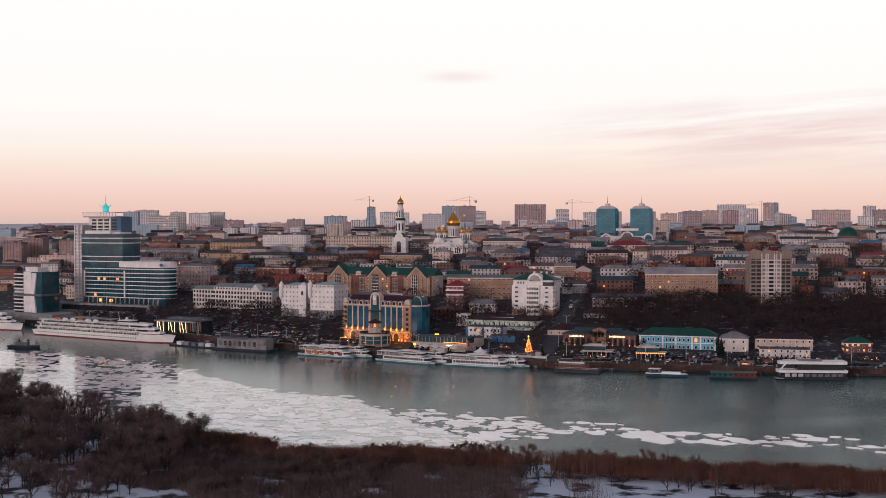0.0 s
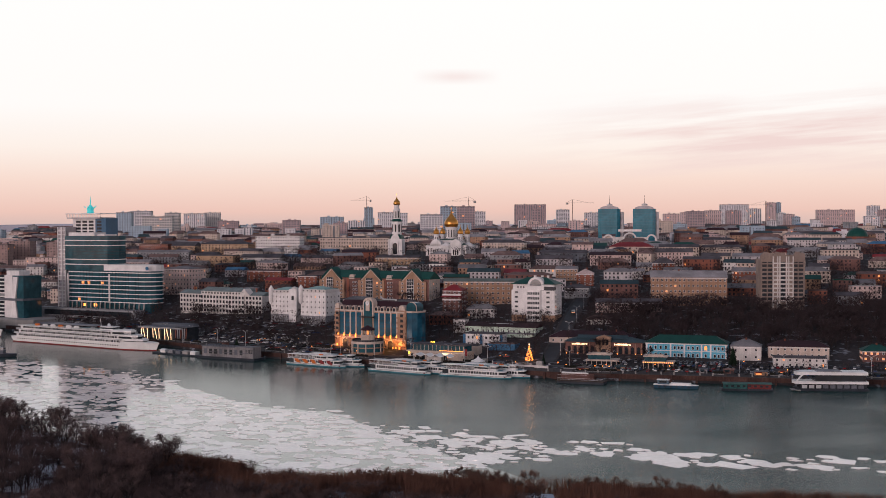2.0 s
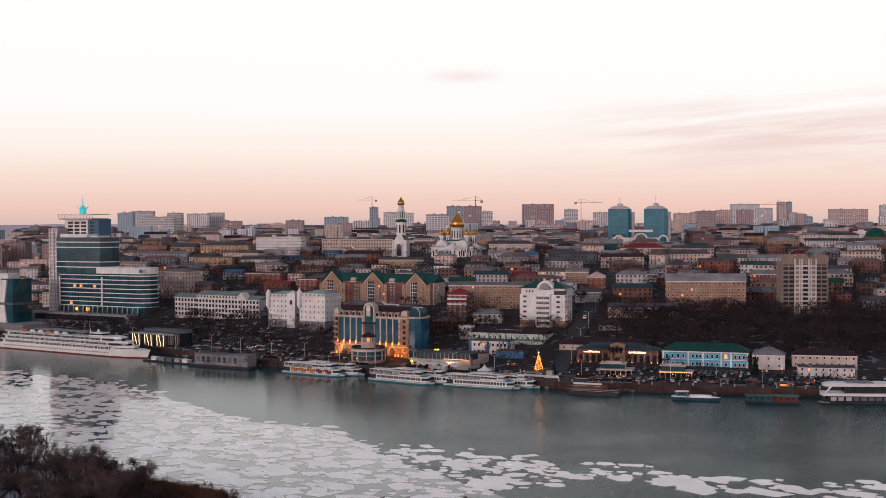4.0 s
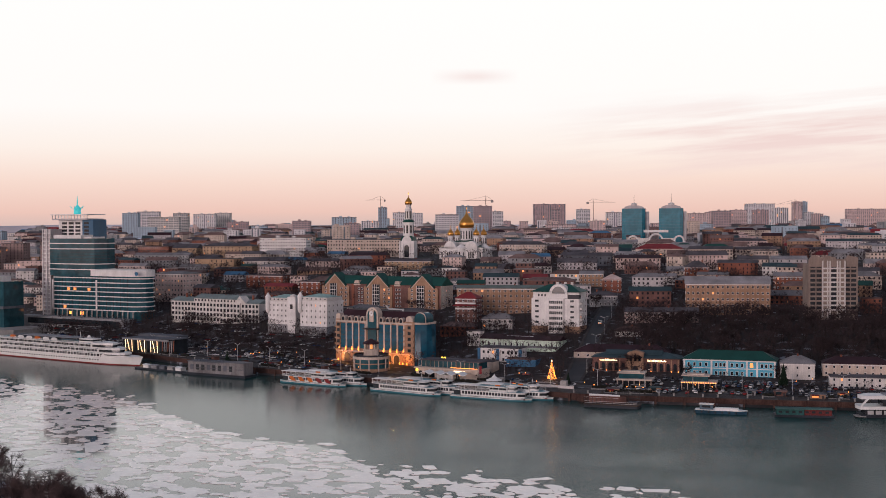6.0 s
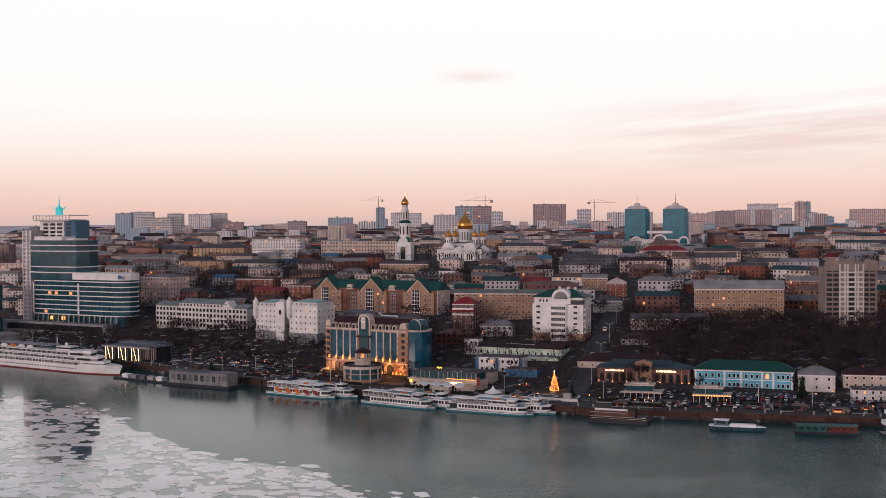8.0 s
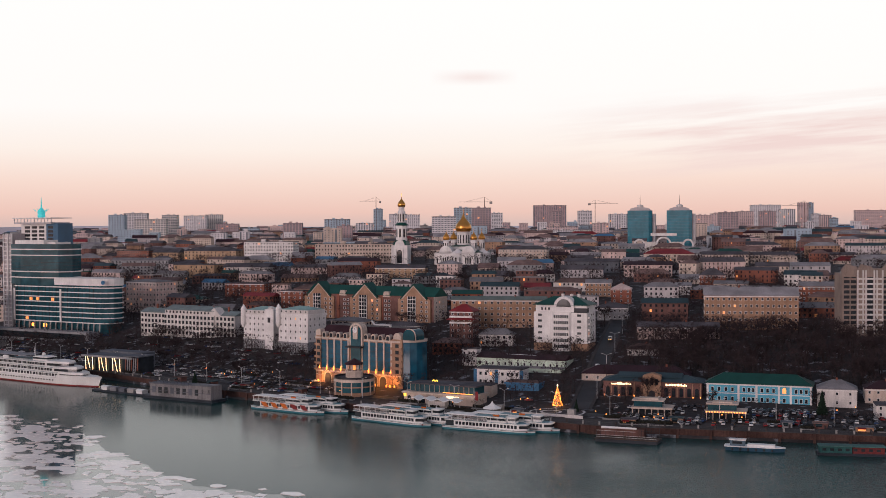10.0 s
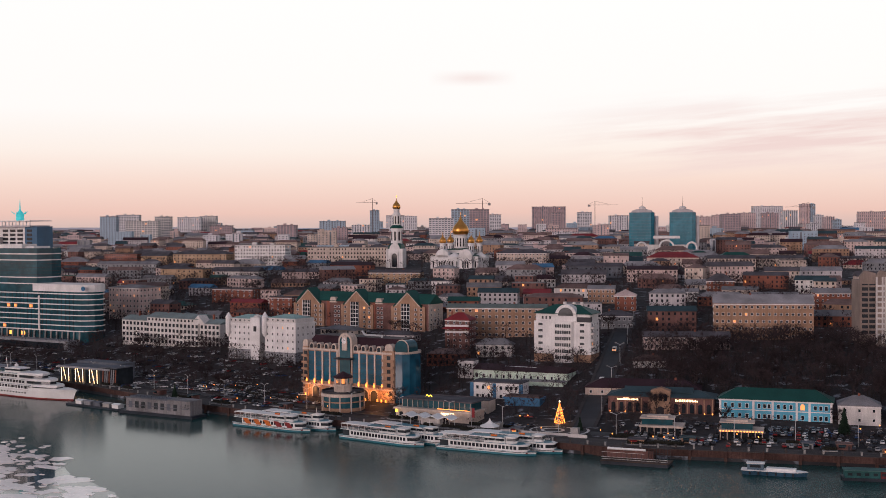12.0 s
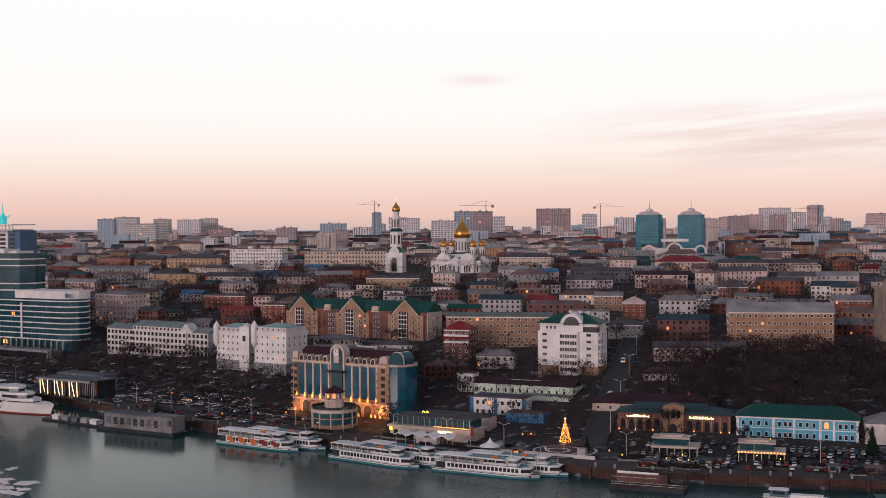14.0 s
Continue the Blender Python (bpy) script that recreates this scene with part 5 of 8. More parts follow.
    part("cross", cross_on(Geo(), 0, 0, 74, 1.4), GOLD, b)


cathedral()


SPANDREL = mat("blue_spandrel", (0.03, 0.15, 0.21), rough=0.3)


def blue_tower(x, y, top):
    base = ground(x, y)
    t = thing("blue_glass_tower", "tall blue glass office tower with a curved crown", "tower", x, y, base, -12, "twin blue glass towers")
    h = top - base - 8
    pts = [(-15, 3), (-11, 0), (11, 0), (15, 3), (15, 24), (-15, 24)]
    part("glass_wall", Geo().prism(pts, -5, h), BLUEG, t)
    part("crown", Geo().wall_shape([(-13, h), (13, h), (11, h + 2.4), (6, h + 4), (-6, h + 4), (-11, h + 2.4)], 1, 23), PALE, t)
    part("crown_ring", Geo().lathe([(4, h + 4), (4, h + 6.5), (1.5, h + 7.5)], 12, 0, 12), OFFWHITE, t)
    part("mast", Geo().tube((0, 12, h + 7), (0, 12, h + 19), 0.35, 0.1, 5), IRON, t)
    for k in range(int(h / 3.6)):
        part("floor_line", Geo().prism([(a * 1.006, b - 0.12) for a, b in pts], k * 3.6, k * 3.6 + 0.35), SPANDREL, t)
    part("side_slab", Geo().box(15, 19, 6, 22, -5, h - 4), PALE, t)


blue_tower(231, 1712, 119.6)
blue_tower(272, 1668, 119.1)


def white_colonnade():
    t = thing("white_arcade", "white triumphal arcade with three round arches", "arcade", 247, 1630, ground(247, 1630) + 4, -10)
    for x, r in ((-28, 5.5), (0, 8), (28, 5.5)):
        g, last = Geo(), None
        for k in range(13):
            a = math.pi * k / 12
            p = (x + r * math.cos(a), 0, 6 + r * math.sin(a))
            if last:
                g.tube(last, p, 1.2, 1.2, 6)
            last = p
        g.tube((x - r, 0, -4), (x - r, 0, 6), 1.3, 1.2, 6).tube((x + r, 0, -4), (x + r, 0, 6), 1.3, 1.2, 6)
        part("arch", g, WHITE, t)
    part("beam", Geo().box(-15, 15, -1, 1, 16, 19), WHITE, t)
    part("flank_wall", Geo().box(-23, -9, -0.8, 0.8, -4, 9), OFFWHITE, t)
    part("flank_wall", Geo().box(9, 23, -0.8, 0.8, -4, 9), OFFWHITE, t)


white_colonnade()


# ---- boats and floating docks ----
def hull_pts(L, B, n=7):
    """Plan of a hull from the stern at -L/2 to the bow at L/2."""
    top = [(-L / 2, -B * 0.42), (-L / 2 + 1.5, -B / 2)]
    top += [(L * (0.22 + 0.28 * k / n), -B / 2 * math.cos(math.pi / 2 * (k / n) ** 1.3)) for k in range(n)]
    pts = top + [(L / 2, 0)]
    return pts + [(x, -y) for x, y in reversed(top)]


def tapered(pts0, pts1, z0, z1):
    n, g = len(pts0), Geo()
    return g.add([(x, y, z0) for x, y in pts0] + [(x, y, z1) for x, y in pts1],
                 [tuple(range(n - 1, -1, -1)), tuple(range(n, 2 * n))] + [(i, (i + 1) % n, n + (i + 1) % n, n + i) for i in range(n)])


TEALB = mat("teal_boat_paint", (0.02, 0.16, 0.21), rough=0.4, amount=0.2)


def river_boat(x, y, rot, L=46, stripe=None, group="pleasure boats at the quay"):
    lab = "white double-deck pleasure boat with " + ("orange stripes" if stripe else "blue decks and awnings") + " at the quay"
    t = thing("pleasure_boat", lab, "boat", x, y, 0, rot, group)
    B = 7.5
    low, mid = hull_pts(L * 0.96, B * 0.86), hull_pts(L, B)
    part("hull", tapered(low, mid, -0.8, 1.6), SHIPW, t)
    part("boot_top", tapered(hull_pts(L * 0.985, B * 0.93), hull_pts(L * 0.996, B * 0.975), -0.6, 0.75), TEALB, t, "teal waterline band")
    part("rubbing_strake", tapered(hull_pts(L + 0.3, B + 0.3), hull_pts(L + 0.3, B + 0.3), 1.25, 1.4), IRON, t)
    part("foredeck", tapered(hull_pts(L * 0.985, B * 0.93), hull_pts(L * 0.985, B * 0.93), 1.6, 1.66), TEALB, t)
    cab = [(-L * 0.36, -B * 0.43), (L * 0.35, -B * 0.43), (L * 0.42, -B * 0.2), (L * 0.42, B * 0.2), (L * 0.35, B * 0.43), (-L * 0.36, B * 0.43)]
    part("lower_cabin", Geo().prism(cab, 1.6, 4.2), SHIPW, t)
    nwin = 18
    for k in range(nwin):
        px = -L * 0.34 + k * L * 0.68 / nwin
        part("window", Geo().box(px, px + L * 0.028, -B * 0.43 - 0.06, -B * 0.43 + 0.06, 2.3, 3.75), GLASS, t)
    part("bow_window", Geo().prism([(L * 0.352, -B * 0.425), (L * 0.424, -B * 0.19), (L * 0.424, B * 0.19), (L * 0.352, B * 0.425)], 2.4, 3.7), GLASS, t)
    part("aft_saloon", Geo().box(-L * 0.45, -L * 0.36, -B * 0.40, B * 0.40, 1.6, 4.1), GLASS, t)
    part("upper_deck", Geo().prism([(-L * 0.47, -B * 0.47)] + [(a * 1.03, b * 1.1) for a, b in cab[1:5]] + [(-L * 0.47, B * 0.47)], 4.2, 4.42), SHIPW, t)
    part("deck_floor", Geo().prism([(-L * 0.465, -B * 0.44), (L * 0.34, -B * 0.44), (L * 0.40, 0), (L * 0.34, B * 0.44), (-L * 0.465, B * 0.44)], 4.42, 4.46), TEALB, t)
    for s in (-1, 1):
        for z in (4.75, 5.1, 5.45):
            part("deck_rail", Geo().box(-L * 0.46, L * 0.34, s * B * 0.465 - 0.05, s * B * 0.465 + 0.05, z, z + 0.10), SHIPW, t)
    part("bench", Geo().box(-L * 0.44, -L * 0.02, -B * 0.30, -B * 0.12, 4.46, 5.2), HULLD, t)
    part("saloon", Geo().box(L * 0.00, L * 0.21, -B * 0.34, B * 0.34, 4.46, 6.6), SHIPW, t)
    part("saloon_glass", Geo().box(L * 0.004, L * 0.206, -B * 0.345, B * 0.345, 5.2, 6.3), GLASS, t)
    part("stern_canopy", Geo().wall_shape([(-L * 0.47, 6.9), (-L * 0.40, 7.15), (-L * 0.20, 7.15), (-L * 0.16, 6.95), (-L * 0.16, 6.75), (-L * 0.47, 6.7)], -B * 0.46, B * 0.46), SHIPW, t, "white stern canopy")
    part("long_awning", Geo().box(-L * 0.155, L * 0.19, -B * 0.40, B * 0.40, 6.75, 6.95), TEALB if not stripe else SHIPW, t)
    part("awning_edge", Geo().box(-L * 0.155, L * 0.19, -B * 0.44, -B * 0.40, 6.7, 7.05), SHIPW, t)
    for k in range(9):
        px = -L * 0.455 + k * L * 0.072
        part("canopy_post", Geo().box(px - 0.07, px + 0.07, -B * 0.44 - 0.07, -B * 0.44 + 0.07, 4.4, 6.75), SHIPW, t)
    part("wheelhouse", Geo().prism([(L * 0.22, -2.2), (L * 0.30, -1.8), (L * 0.30, 1.8), (L * 0.22, 2.2)], 4.4, 7.1), SHIPW, t)
    part("wheelhouse_glass", Geo().prism([(L * 0.225, -2.28), (L * 0.306, -1.86), (L * 0.306, 1.86), (L * 0.225, 2.28)], 5.5, 6.6), GLASS, t)
    part("wheelhouse_roof", Geo().prism([(L * 0.20, -2.6), (L * 0.315, -2.2), (L * 0.315, 2.2), (L * 0.20, 2.6)], 7.1, 7.3), SHIPW, t)
    part("mast", Geo().tube((L * 0.24, 0, 7.3), (L * 0.23, 0, 10.5), 0.12, 0.06, 5), SHIPW, t)
    part("life_raft", Geo().tube((L * 0.06, -1.4, 7.35), (L * 0.12, -1.4, 7.35), 0.38, 0.38, 8), ORANGE, t)
    part("stair", Geo().box(-L * 0.05, -L * 0.01, -B * 0.42, -B * 0.33, 1.7, 4.5), HULLD, t)
    part("bow_emblem", Geo().box(L * 0.40, L * 0.43, -B * 0.26, -B * 0.24, 0.7, 1.3), HULLR, t)
    if stripe:
        for a in (-0.30, -0.16, -0.02, 0.12, 0.26):
            part("stripe", Geo().wall_shape([(L * a, 1.65), (L * (a + 0.07), 1.65), (L * (a + 0.02), 4.18), (L * (a - 0.05), 4.18)], -B * 0.43 - 0.12, -B * 0.43 - 0.065), stripe if a < 0.1 else HULLR, t)
    return t


for bx, by, br, bs in ((-78, 818.5, -32.5, ORANGE), (-23.5, 781.2, -35.3, None), (22, 757.8, -27, None)):
    river_boat(bx, by, br, 46, bs)
    c, s = math.cos(radians(br)), math.sin(radians(br))
    river_boat(bx + 9 * c - 9.0 * s, by + 9 * s + 9.0 * c, br, 44, None)


def cruise_ship(x, y, rot, L=156, group="river cruise ships"):
    t = thing("cruise_ship", "long white three-deck river cruise ship with a red waterline", "ship", x, y, 0, rot, group)
    B = 16
    part("hull", tapered(hull_pts(L * 0.97, B * 0.9), hull_pts(L, B), -0.5, 4.2), SHIPW, t)
    part("boot_top", tapered(hull_pts(L * 0.975, B * 0.92), hull_pts(L * 0.98, B * 0.93), -0.5, 0.7), HULLR, t)
    for i in range(44):
        px = -L * 0.44 + i * L * 0.74 / 44
        part("porthole", Geo().box(px, px + 0.9, -B * 0.5 - 0.02, -B * 0.5 + 0.2, 2.5, 3.2), GLASS, t)
    part("bow_bulwark", tapered([(L * 0.30, -B * 0.45), (L * 0.44, -B * 0.27), (L / 2, 0), (L * 0.44, B * 0.27), (L * 0.30, B * 0.45)],
                                [(L * 0.30, -B * 0.47), (L * 0.45, -B * 0.28), (L / 2 + 1.4, 0), (L * 0.45, B * 0.28), (L * 0.30, B * 0.47)], 4.2, 6.0), SHIPW, t)
    for k, (a, b) in enumerate(((-0.47, 0.42), (-0.455, 0.385), (-0.44, 0.34), (-0.36, 0.20))):
        z, w = 4.2 + k * 2.9, B * (0.48 - 0.02 * k)
        pts = [(L * a, -w), (L * b - 16, -w), (L * b - 5, -w * 0.72), (L * b, -w * 0.35), (L * b, w * 0.35), (L * b - 5, w * 0.72), (L * b - 16, w), (L * a, w)]
        if k < 3:
            part("deck_house", Geo().prism([(q * 0.985, r * 0.80) for q, r in pts], z, z + 2.6), SHIPW, t)
            part("deck_plate", Geo().prism(pts, z + 2.6, z + 2.9), SHIPW, t)
            part("deck_floor", Geo().prism([(q * 0.995, r * 0.96) for q, r in pts], z + 2.9, z + 2.95), TEALB, t)
            for zz in (3.15, 3.5, 3.85):
                part("railing", Geo().box(L * a, L * b - 16, -w - 0.06, -w + 0.06, z + zz, z + zz + 0.14), SHIPW, t)
            for i in range(40):
                px = L * a + 4 + i * (L * (b - a) - 22) / 40
                part("cabin_window", Geo().box(px, px + 2.1, -w * 0.80 - 0.08, -w * 0.80 + 0.08, z + 0.7, z + 2.2), GLASS, t)
                if i % 2 == 0:
                    part("stanchion", Geo().box(px, px + 0.16, -w + 0.05, -w + 0.2, z, z + 2.6), SHIPW, t)
            fore = [(q * 0.985 + 0.05, r * 0.805) for q, r in pts[1:7]]
            part("fore_glazing", Geo().prism(fore, z + 0.8, z + 2.2), GLASS, t)
            part("fore_rail", Geo().prism([(q, r) for q, r in pts[1:7]], z + 2.9, z + 3.7), SHIPW, t)
        else:
            part("sun_deck_house", Geo().box(-L * 0.20, -L * 0.05, -4, 4, z, z + 2.4).box(-L * 0.33, -L * 0.26, -4, 4, z, z + 2.2), DKGREY, t)
            part("awning", Geo().box(-L * 0.24, L * 0.10, -5.5, 5.5, z + 2.5, z + 2.8), GREYW, t)
            part("wheelhouse", Geo().prism([(L * 0.14, -4.5), (L * 0.22, -3.5), (L * 0.22, 3.5), (L * 0.14, 4.5)], z, z + 2.7), SHIPW, t)
            part("wheelhouse_glass", Geo().prism([(L * 0.142, -4.6), (L * 0.2215, -3.56), (L * 0.2215, 3.56), (L * 0.142, 4.6)], z + 1.1, z + 2.1), GLASS, t)
            part("mast", Geo().tube((L * 0.12, 0, z), (L * 0.11, 0, z + 8), 0.25, 0.1, 6), SHIPW, t)
            part("radar", Geo().lathe([(0.2, z + 2.7), (1.1, z + 3.2), (1.1, z + 4.2), (0.3, z + 4.8)], 10, L * 0.17, 0), SHIPW, t)
            for i in range(6):
                px = -L * 0.30 + i * 9
                part("lifeboat", Geo().lathe([(0.2, -3), (1.0, -2), (1.1, 0), (1.0, 2), (0.2, 3)], 8).mesh("lifeboat", ORANGE if i % 3 == 0 else SHIPW), None, t).matrix_local = Matrix.Translation((px, -6.2, z + 1.2)) @ Euler((0, radians(90), 0)).to_matrix().to_4x4()


cruise_ship(-266.5, 955, -33.5)
cruise_ship(-418, 1072, -36)


def tug(x, y, rot):
    t = thing("tug", "small dark river tug with a low wheelhouse", "boat", x, y, 0, rot)
    part("hull", tapered(hull_pts(23, 5), hull_pts(25, 6.5), -0.5, 2.0), HULLD, t)
    part("deck", Geo().prism([(a * 0.95, b * 0.92) for a, b in hull_pts(25, 6.5)], 2.0, 2.1), DKGREY, t)
    part("cabin", Geo().box(-6, 3, -2, 2, 2.1, 4.2), DKGREY, t)
    part("wheelhouse", Geo().box(-1, 3, -1.7, 1.7, 4.2, 6.4), GREYW, t)
    part("wheelhouse_glass", Geo().box(-1.1, 3.1, -1.8, 1.8, 5.1, 6.0), GLASS, t)
    part("funnel", Geo().lathe([(0.8, 4.2), (0.7, 6.2)], 8, -4, 0), HULLD, t)
    part("mast", Geo().tube((1, 0, 6.4), (1, 0, 9.5), 0.1, 0.06, 5), IRON, t)


tug(-303, 880, -8)


def docks():
    # grey floating landing stage with boarded sides
    t = thing("landing_stage", "long grey floating landing stage with boarded-up windows", "floating dock", -141, 861.5, 0, -29)
    t.scale = (0.94, 1, 1.25)
    part("pontoon", Geo().box(-26, 26, -5.5, 5.5, -0.6, 1.1), HULLD, t)
    STAGE = mat("weathered_stage_boards", (0.20, 0.195, 0.20), amount=0.35, streak=0.6)
    part("cabin", Geo().box(-22, 8, -4.4, 4.4, 1.1, 6.4), STAGE, t)
    part("upper_cabin", Geo().box(8.1, 24, -4.5, 4.5, 1.1, 7.0), STAGE, t)
    for z in (3.6, 6.9):
        part("deck_ledge", Geo().box(-22.4, 24.4, -4.95, -4.55, z, z + 0.16), DKGREY, t)
    for k in range(12):
        part("rail_post", Geo().box(-22 + k * 2.7, -21.88 + k * 2.7, -4.7, -4.58, 6.8, 7.9), IRON, t)
    part("handrail", Geo().box(-22, 8, -4.7, -4.58, 7.85, 7.95), IRON, t)
    part("roof", Geo().box(-22.6, 8.0, -4.5, 4.9, 6.4, 6.8), DKGREY, t)
    for k in range(8):
        px = -20 + k * 4.6
        part("shutter", Geo().box(px, px + 2.6, -4.52, -4.38, 2.6, 5.2), GLASS if k % 3 else DKGREY, t)
    for k in range(3):
        part("opening", Geo().box(17.6 + k * 2.2, 19.2 + k * 2.2, -4.5, -4.38, 3.6, 5.6), GLASS, t)
    t = thing("boat_pontoon", "low pontoon with small covered motor boats", "floating dock", -182, 888, 0, -35)
    part("pontoon", Geo().box(-23, 23, -3, 3, -0.4, 0.9), HULLD, t)
    for k in range(5):
        part("tent", Geo().box(-16 + k * 7.5, -11 + k * 7.5, -2, 2, 0.9, 2.6).gable(-16 + k * 7.5, -11 + k * 7.5, -2, 2, 2.6, 0.8, 0.3), (SHIPW, GREYW, DKGREY, CONC)[k % 4], t)
    # open pier with a railed terrace
    t = thing("terrace_pier", "dark wooden river terrace on a floating pier with white rails", "floating dock", 81.5, 730, 0, -21)
    part("pontoon", Geo().box(-13.5, 13.5, -5, 4, -0.5, 1.3), HULLD, t)
    part("deck", Geo().box(-13.8, 13.8, -5.3, 4.2, 1.3, 1.55), mat("deck_boards", (0.07, 0.05, 0.04), amount=0.35), t)
    part("rolled_awning", Geo().tube((-12.5, 2.0, 5.2), (3, 2.0, 5.2), 0.55, 0.45, 8), SHIPW, t)
    for k in range(9):
        part("frame_post", Geo().box(4 + k * 1.1, 4.14 + k * 1.1, 2.2, 2.34, 1.5, 8.2 - 0.3 * (k % 3)), IRON, t)
    for z in (4.2, 6.0, 7.6):
        part("frame_beam", Geo().box(4, 13, 2.18, 2.36, z, z + 0.14), IRON, t)
    for k in range(14):
        px = -13 + k * 2
        part("post", Geo().box(px - 0.08, px + 0.08, -5.1, -4.95, 1.5, 4.9 if k < 9 else 3.0), IRON, t)
    for z in (2.2, 3.0, 4.9):
        part("rail", Geo().box(-13.2, 13.2 if z < 4 else 4, -5.12, -4.94, z, z + 0.1), OFFWHITE, t)
    part("back_wall", Geo().box(-13, 6, 2.6, 3.2, 1.5, 4.8), DKBRICK, t)
    t = thing("blue_workboat", "blue and white low workboat tied to the quay", "boat", 130.5, 707.5, 0, -18)
    part("hull", tapered(hull_pts(23, 4.5), hull_pts(24.5, 5.5), -0.5, 1.6), mat("dull_blue_hull", (0.03, 0.075, 0.12), amount=0.3), t)
    part("gunwale", tapered(hull_pts(24.7, 5.7), hull_pts(24.7, 5.7), 1.6, 1.9), SHIPW, t)
    part("cabin", Geo().box(-10, -4, -1.8, 1.8, 1.9, 4.2), DECKB, t)
    part("cabin_window", Geo().box(-9, -5, -1.95, -1.78, 2.8, 3.8), GLASS, t)
    for k in range(6):
        part("fender", Geo().lathe([(0.1, 0.2), (0.35, 0.4), (0.35, 1.2), (0.1, 1.4)], 6, -9 + k * 3.2, -2.9), IRON, t)
    part("cabin_roof", Geo().box(-10.4, -3.6, -2.1, 2.1, 4.2, 4.5), SHIPW, t)
    part("long_cover", Geo().box(-3, 8, -1.7, 1.7, 1.9, 2.8), SHIPW, t)
    t = thing("green_houseboat", "green and red floating houseboat with a flat roof", "floating dock", 167, 698, 0, -10)
    part("pontoon", Geo().box(-13.5, 13.5, -3.5, 3.5, -0.5, 1.0), HULLD, t)
    part("green_cabin", Geo().box(-12.5, 0, -2.8, 2.8, 1.0, 3.6), mat("faded_teal_paint", (0.03, 0.10, 0.10), amount=0.35), t)
    part("red_cabin", Geo().box(0.2, 12.5, -2.8, 2.8, 1.0, 3.4), mat("dull_red_paint", (0.12, 0.03, 0.03), amount=0.35), t)
    part("roof", Geo().box(-13, 13, -3.2, 3.2, 3.6, 3.9), mat("faded_green_sheet", (0.07, 0.15, 0.14), amount=0.35), t)
    for k in range(8):
        part("window", Geo().box(-11.5 + k * 3, -10 + k * 3, -2.92, -2.78, 1.9, 2.9), GLASS, t)
    # modern white floating restaurant
    t = thing("floating_restaurant", "modern white two-deck floating restaurant with broad white bands", "floating restaurant", 212, 697.5, 0, -5)
    part("pontoon", Geo().box(-19, 19, -5.5, 5.5, -0.6, 1.2), HULLD, t)
    part("lower_glass", Geo().box(-17, 18, -4.6, 4.6, 1.2, 4.2), GLASS, t)
    part("lower_band", Geo().prism([(-19.5, -5.6), (18.8, -5.6), (18.8, 5.6), (-19.5, 5.6), (-20.5, 0)], 3.8, 5.2), SHIPW, t)
    part("upper_glass", Geo().box(-9, 17.5, -4, 4.6, 5.2, 8.6), GLASS, t)
    part("upper_band", Geo().prism([(-19, -5.4), (18.5, -5.4), (18.5, 5.6), (-14, 5.6), (-19.6, 0)], 8.6, 10.2), SHIPW, t)
    part("roof_sheet", Geo().box(-8, 5, -4.8, 4.8, 10.2, 10.6), GREYW, t)
    part("slant_strut", Geo().wall_shape([(-19.5, 5.2), (-18.6, 5.2), (-15.5, 8.6), (-16.8, 8.6)], -5.4, -5.0), SHIPW, t)
    part("gangway", Geo().box(-21.5, -17, -6.5, 0, 0.4, 0.7), CONC, t)
    for k in range(9):
        part("lower_screen", Geo().box(-16 + k * 3.7, -13.3 + k * 3.7, -4.75, -4.6, 1.4, 3.2), STEEL if k < 3 else DKGREY, t)


docks()


# ---- the city behind ----
house("yellow_house", "ochre three-storey house with dark roof", -42.6, 1245.7, -12, 43.9, 12, 9.9, OCHRE, "gable", DARKR, 2.2, 3, 9, True, lit=0.02)
house("white_house", "white three-storey house with a flat roof", -3.3, 1159.1, -12, 13.8, 10, 9.9, WHITE, "flat", None, 2, 3, 4, True, lit=0.02)
house("brick_row", "dark red brick row with a rusty roof", -86.5, 1333.2, -12, 37.7, 14, 9.9, BRICK, "gable", MAROON, 3, 3, 8, False, lit=0.02)
house("brick_store", "long brown brick storehouse", 72.5, 1045.9, -10, 38.6, 14, 9.9, DKBRICK, "hip", RUSTR, 2.5, 3, 9, False, lit=0.02)
house("pink_college", "long pinkish four-storey college with a dark roof", 69.5, 1387.9, -14, 47.6, 16, 13.2, CREAM, "hip", DARKR, 3.5, 4, 14, True, lit=0.02)
house("tan_house", "tan three-storey house with dark hipped roof", 134.3, 1463.1, -14, 33.8, 14, 9.9, PINKISH, "hip", DARKR, 4, 3, 9, False, lit=0.02)
house("dark_warehouse", "long black timber warehouse", 122.0, 1251.8, -12, 46.2, 16, 9.0, DKGREY, "gable", DARKR, 3, 2, 12, False, lit=0.02)
house("pale_house", "pale gabled house with dark roof", 163.0, 1204.8, -12, 39.2, 16, 9.9, PINKISH, "gable", MAROON, 3, 3, 11, False, lit=0.02)
house("red_roof_hall", "cream hall with a long red roof", 210.7, 1384.0, -10, 47.9, 22, 8.0, CREAM, "hip", REDR, 5, 2, 12, False, lit=0.02)
house("tan_school", "tan three-storey school with dark roof", 248.9, 1307.9, -8, 40.5, 14, 9.9, CREAM, "gable", DARKR, 3, 3, 14, False, lit=0.02)
house("tan_row", "low tan row with dark roof", 301.4, 1345.0, -6, 39.4, 12, 8.0, CREAM, "gable", DARKR, 3, 2, 12, False, lit=0.02)
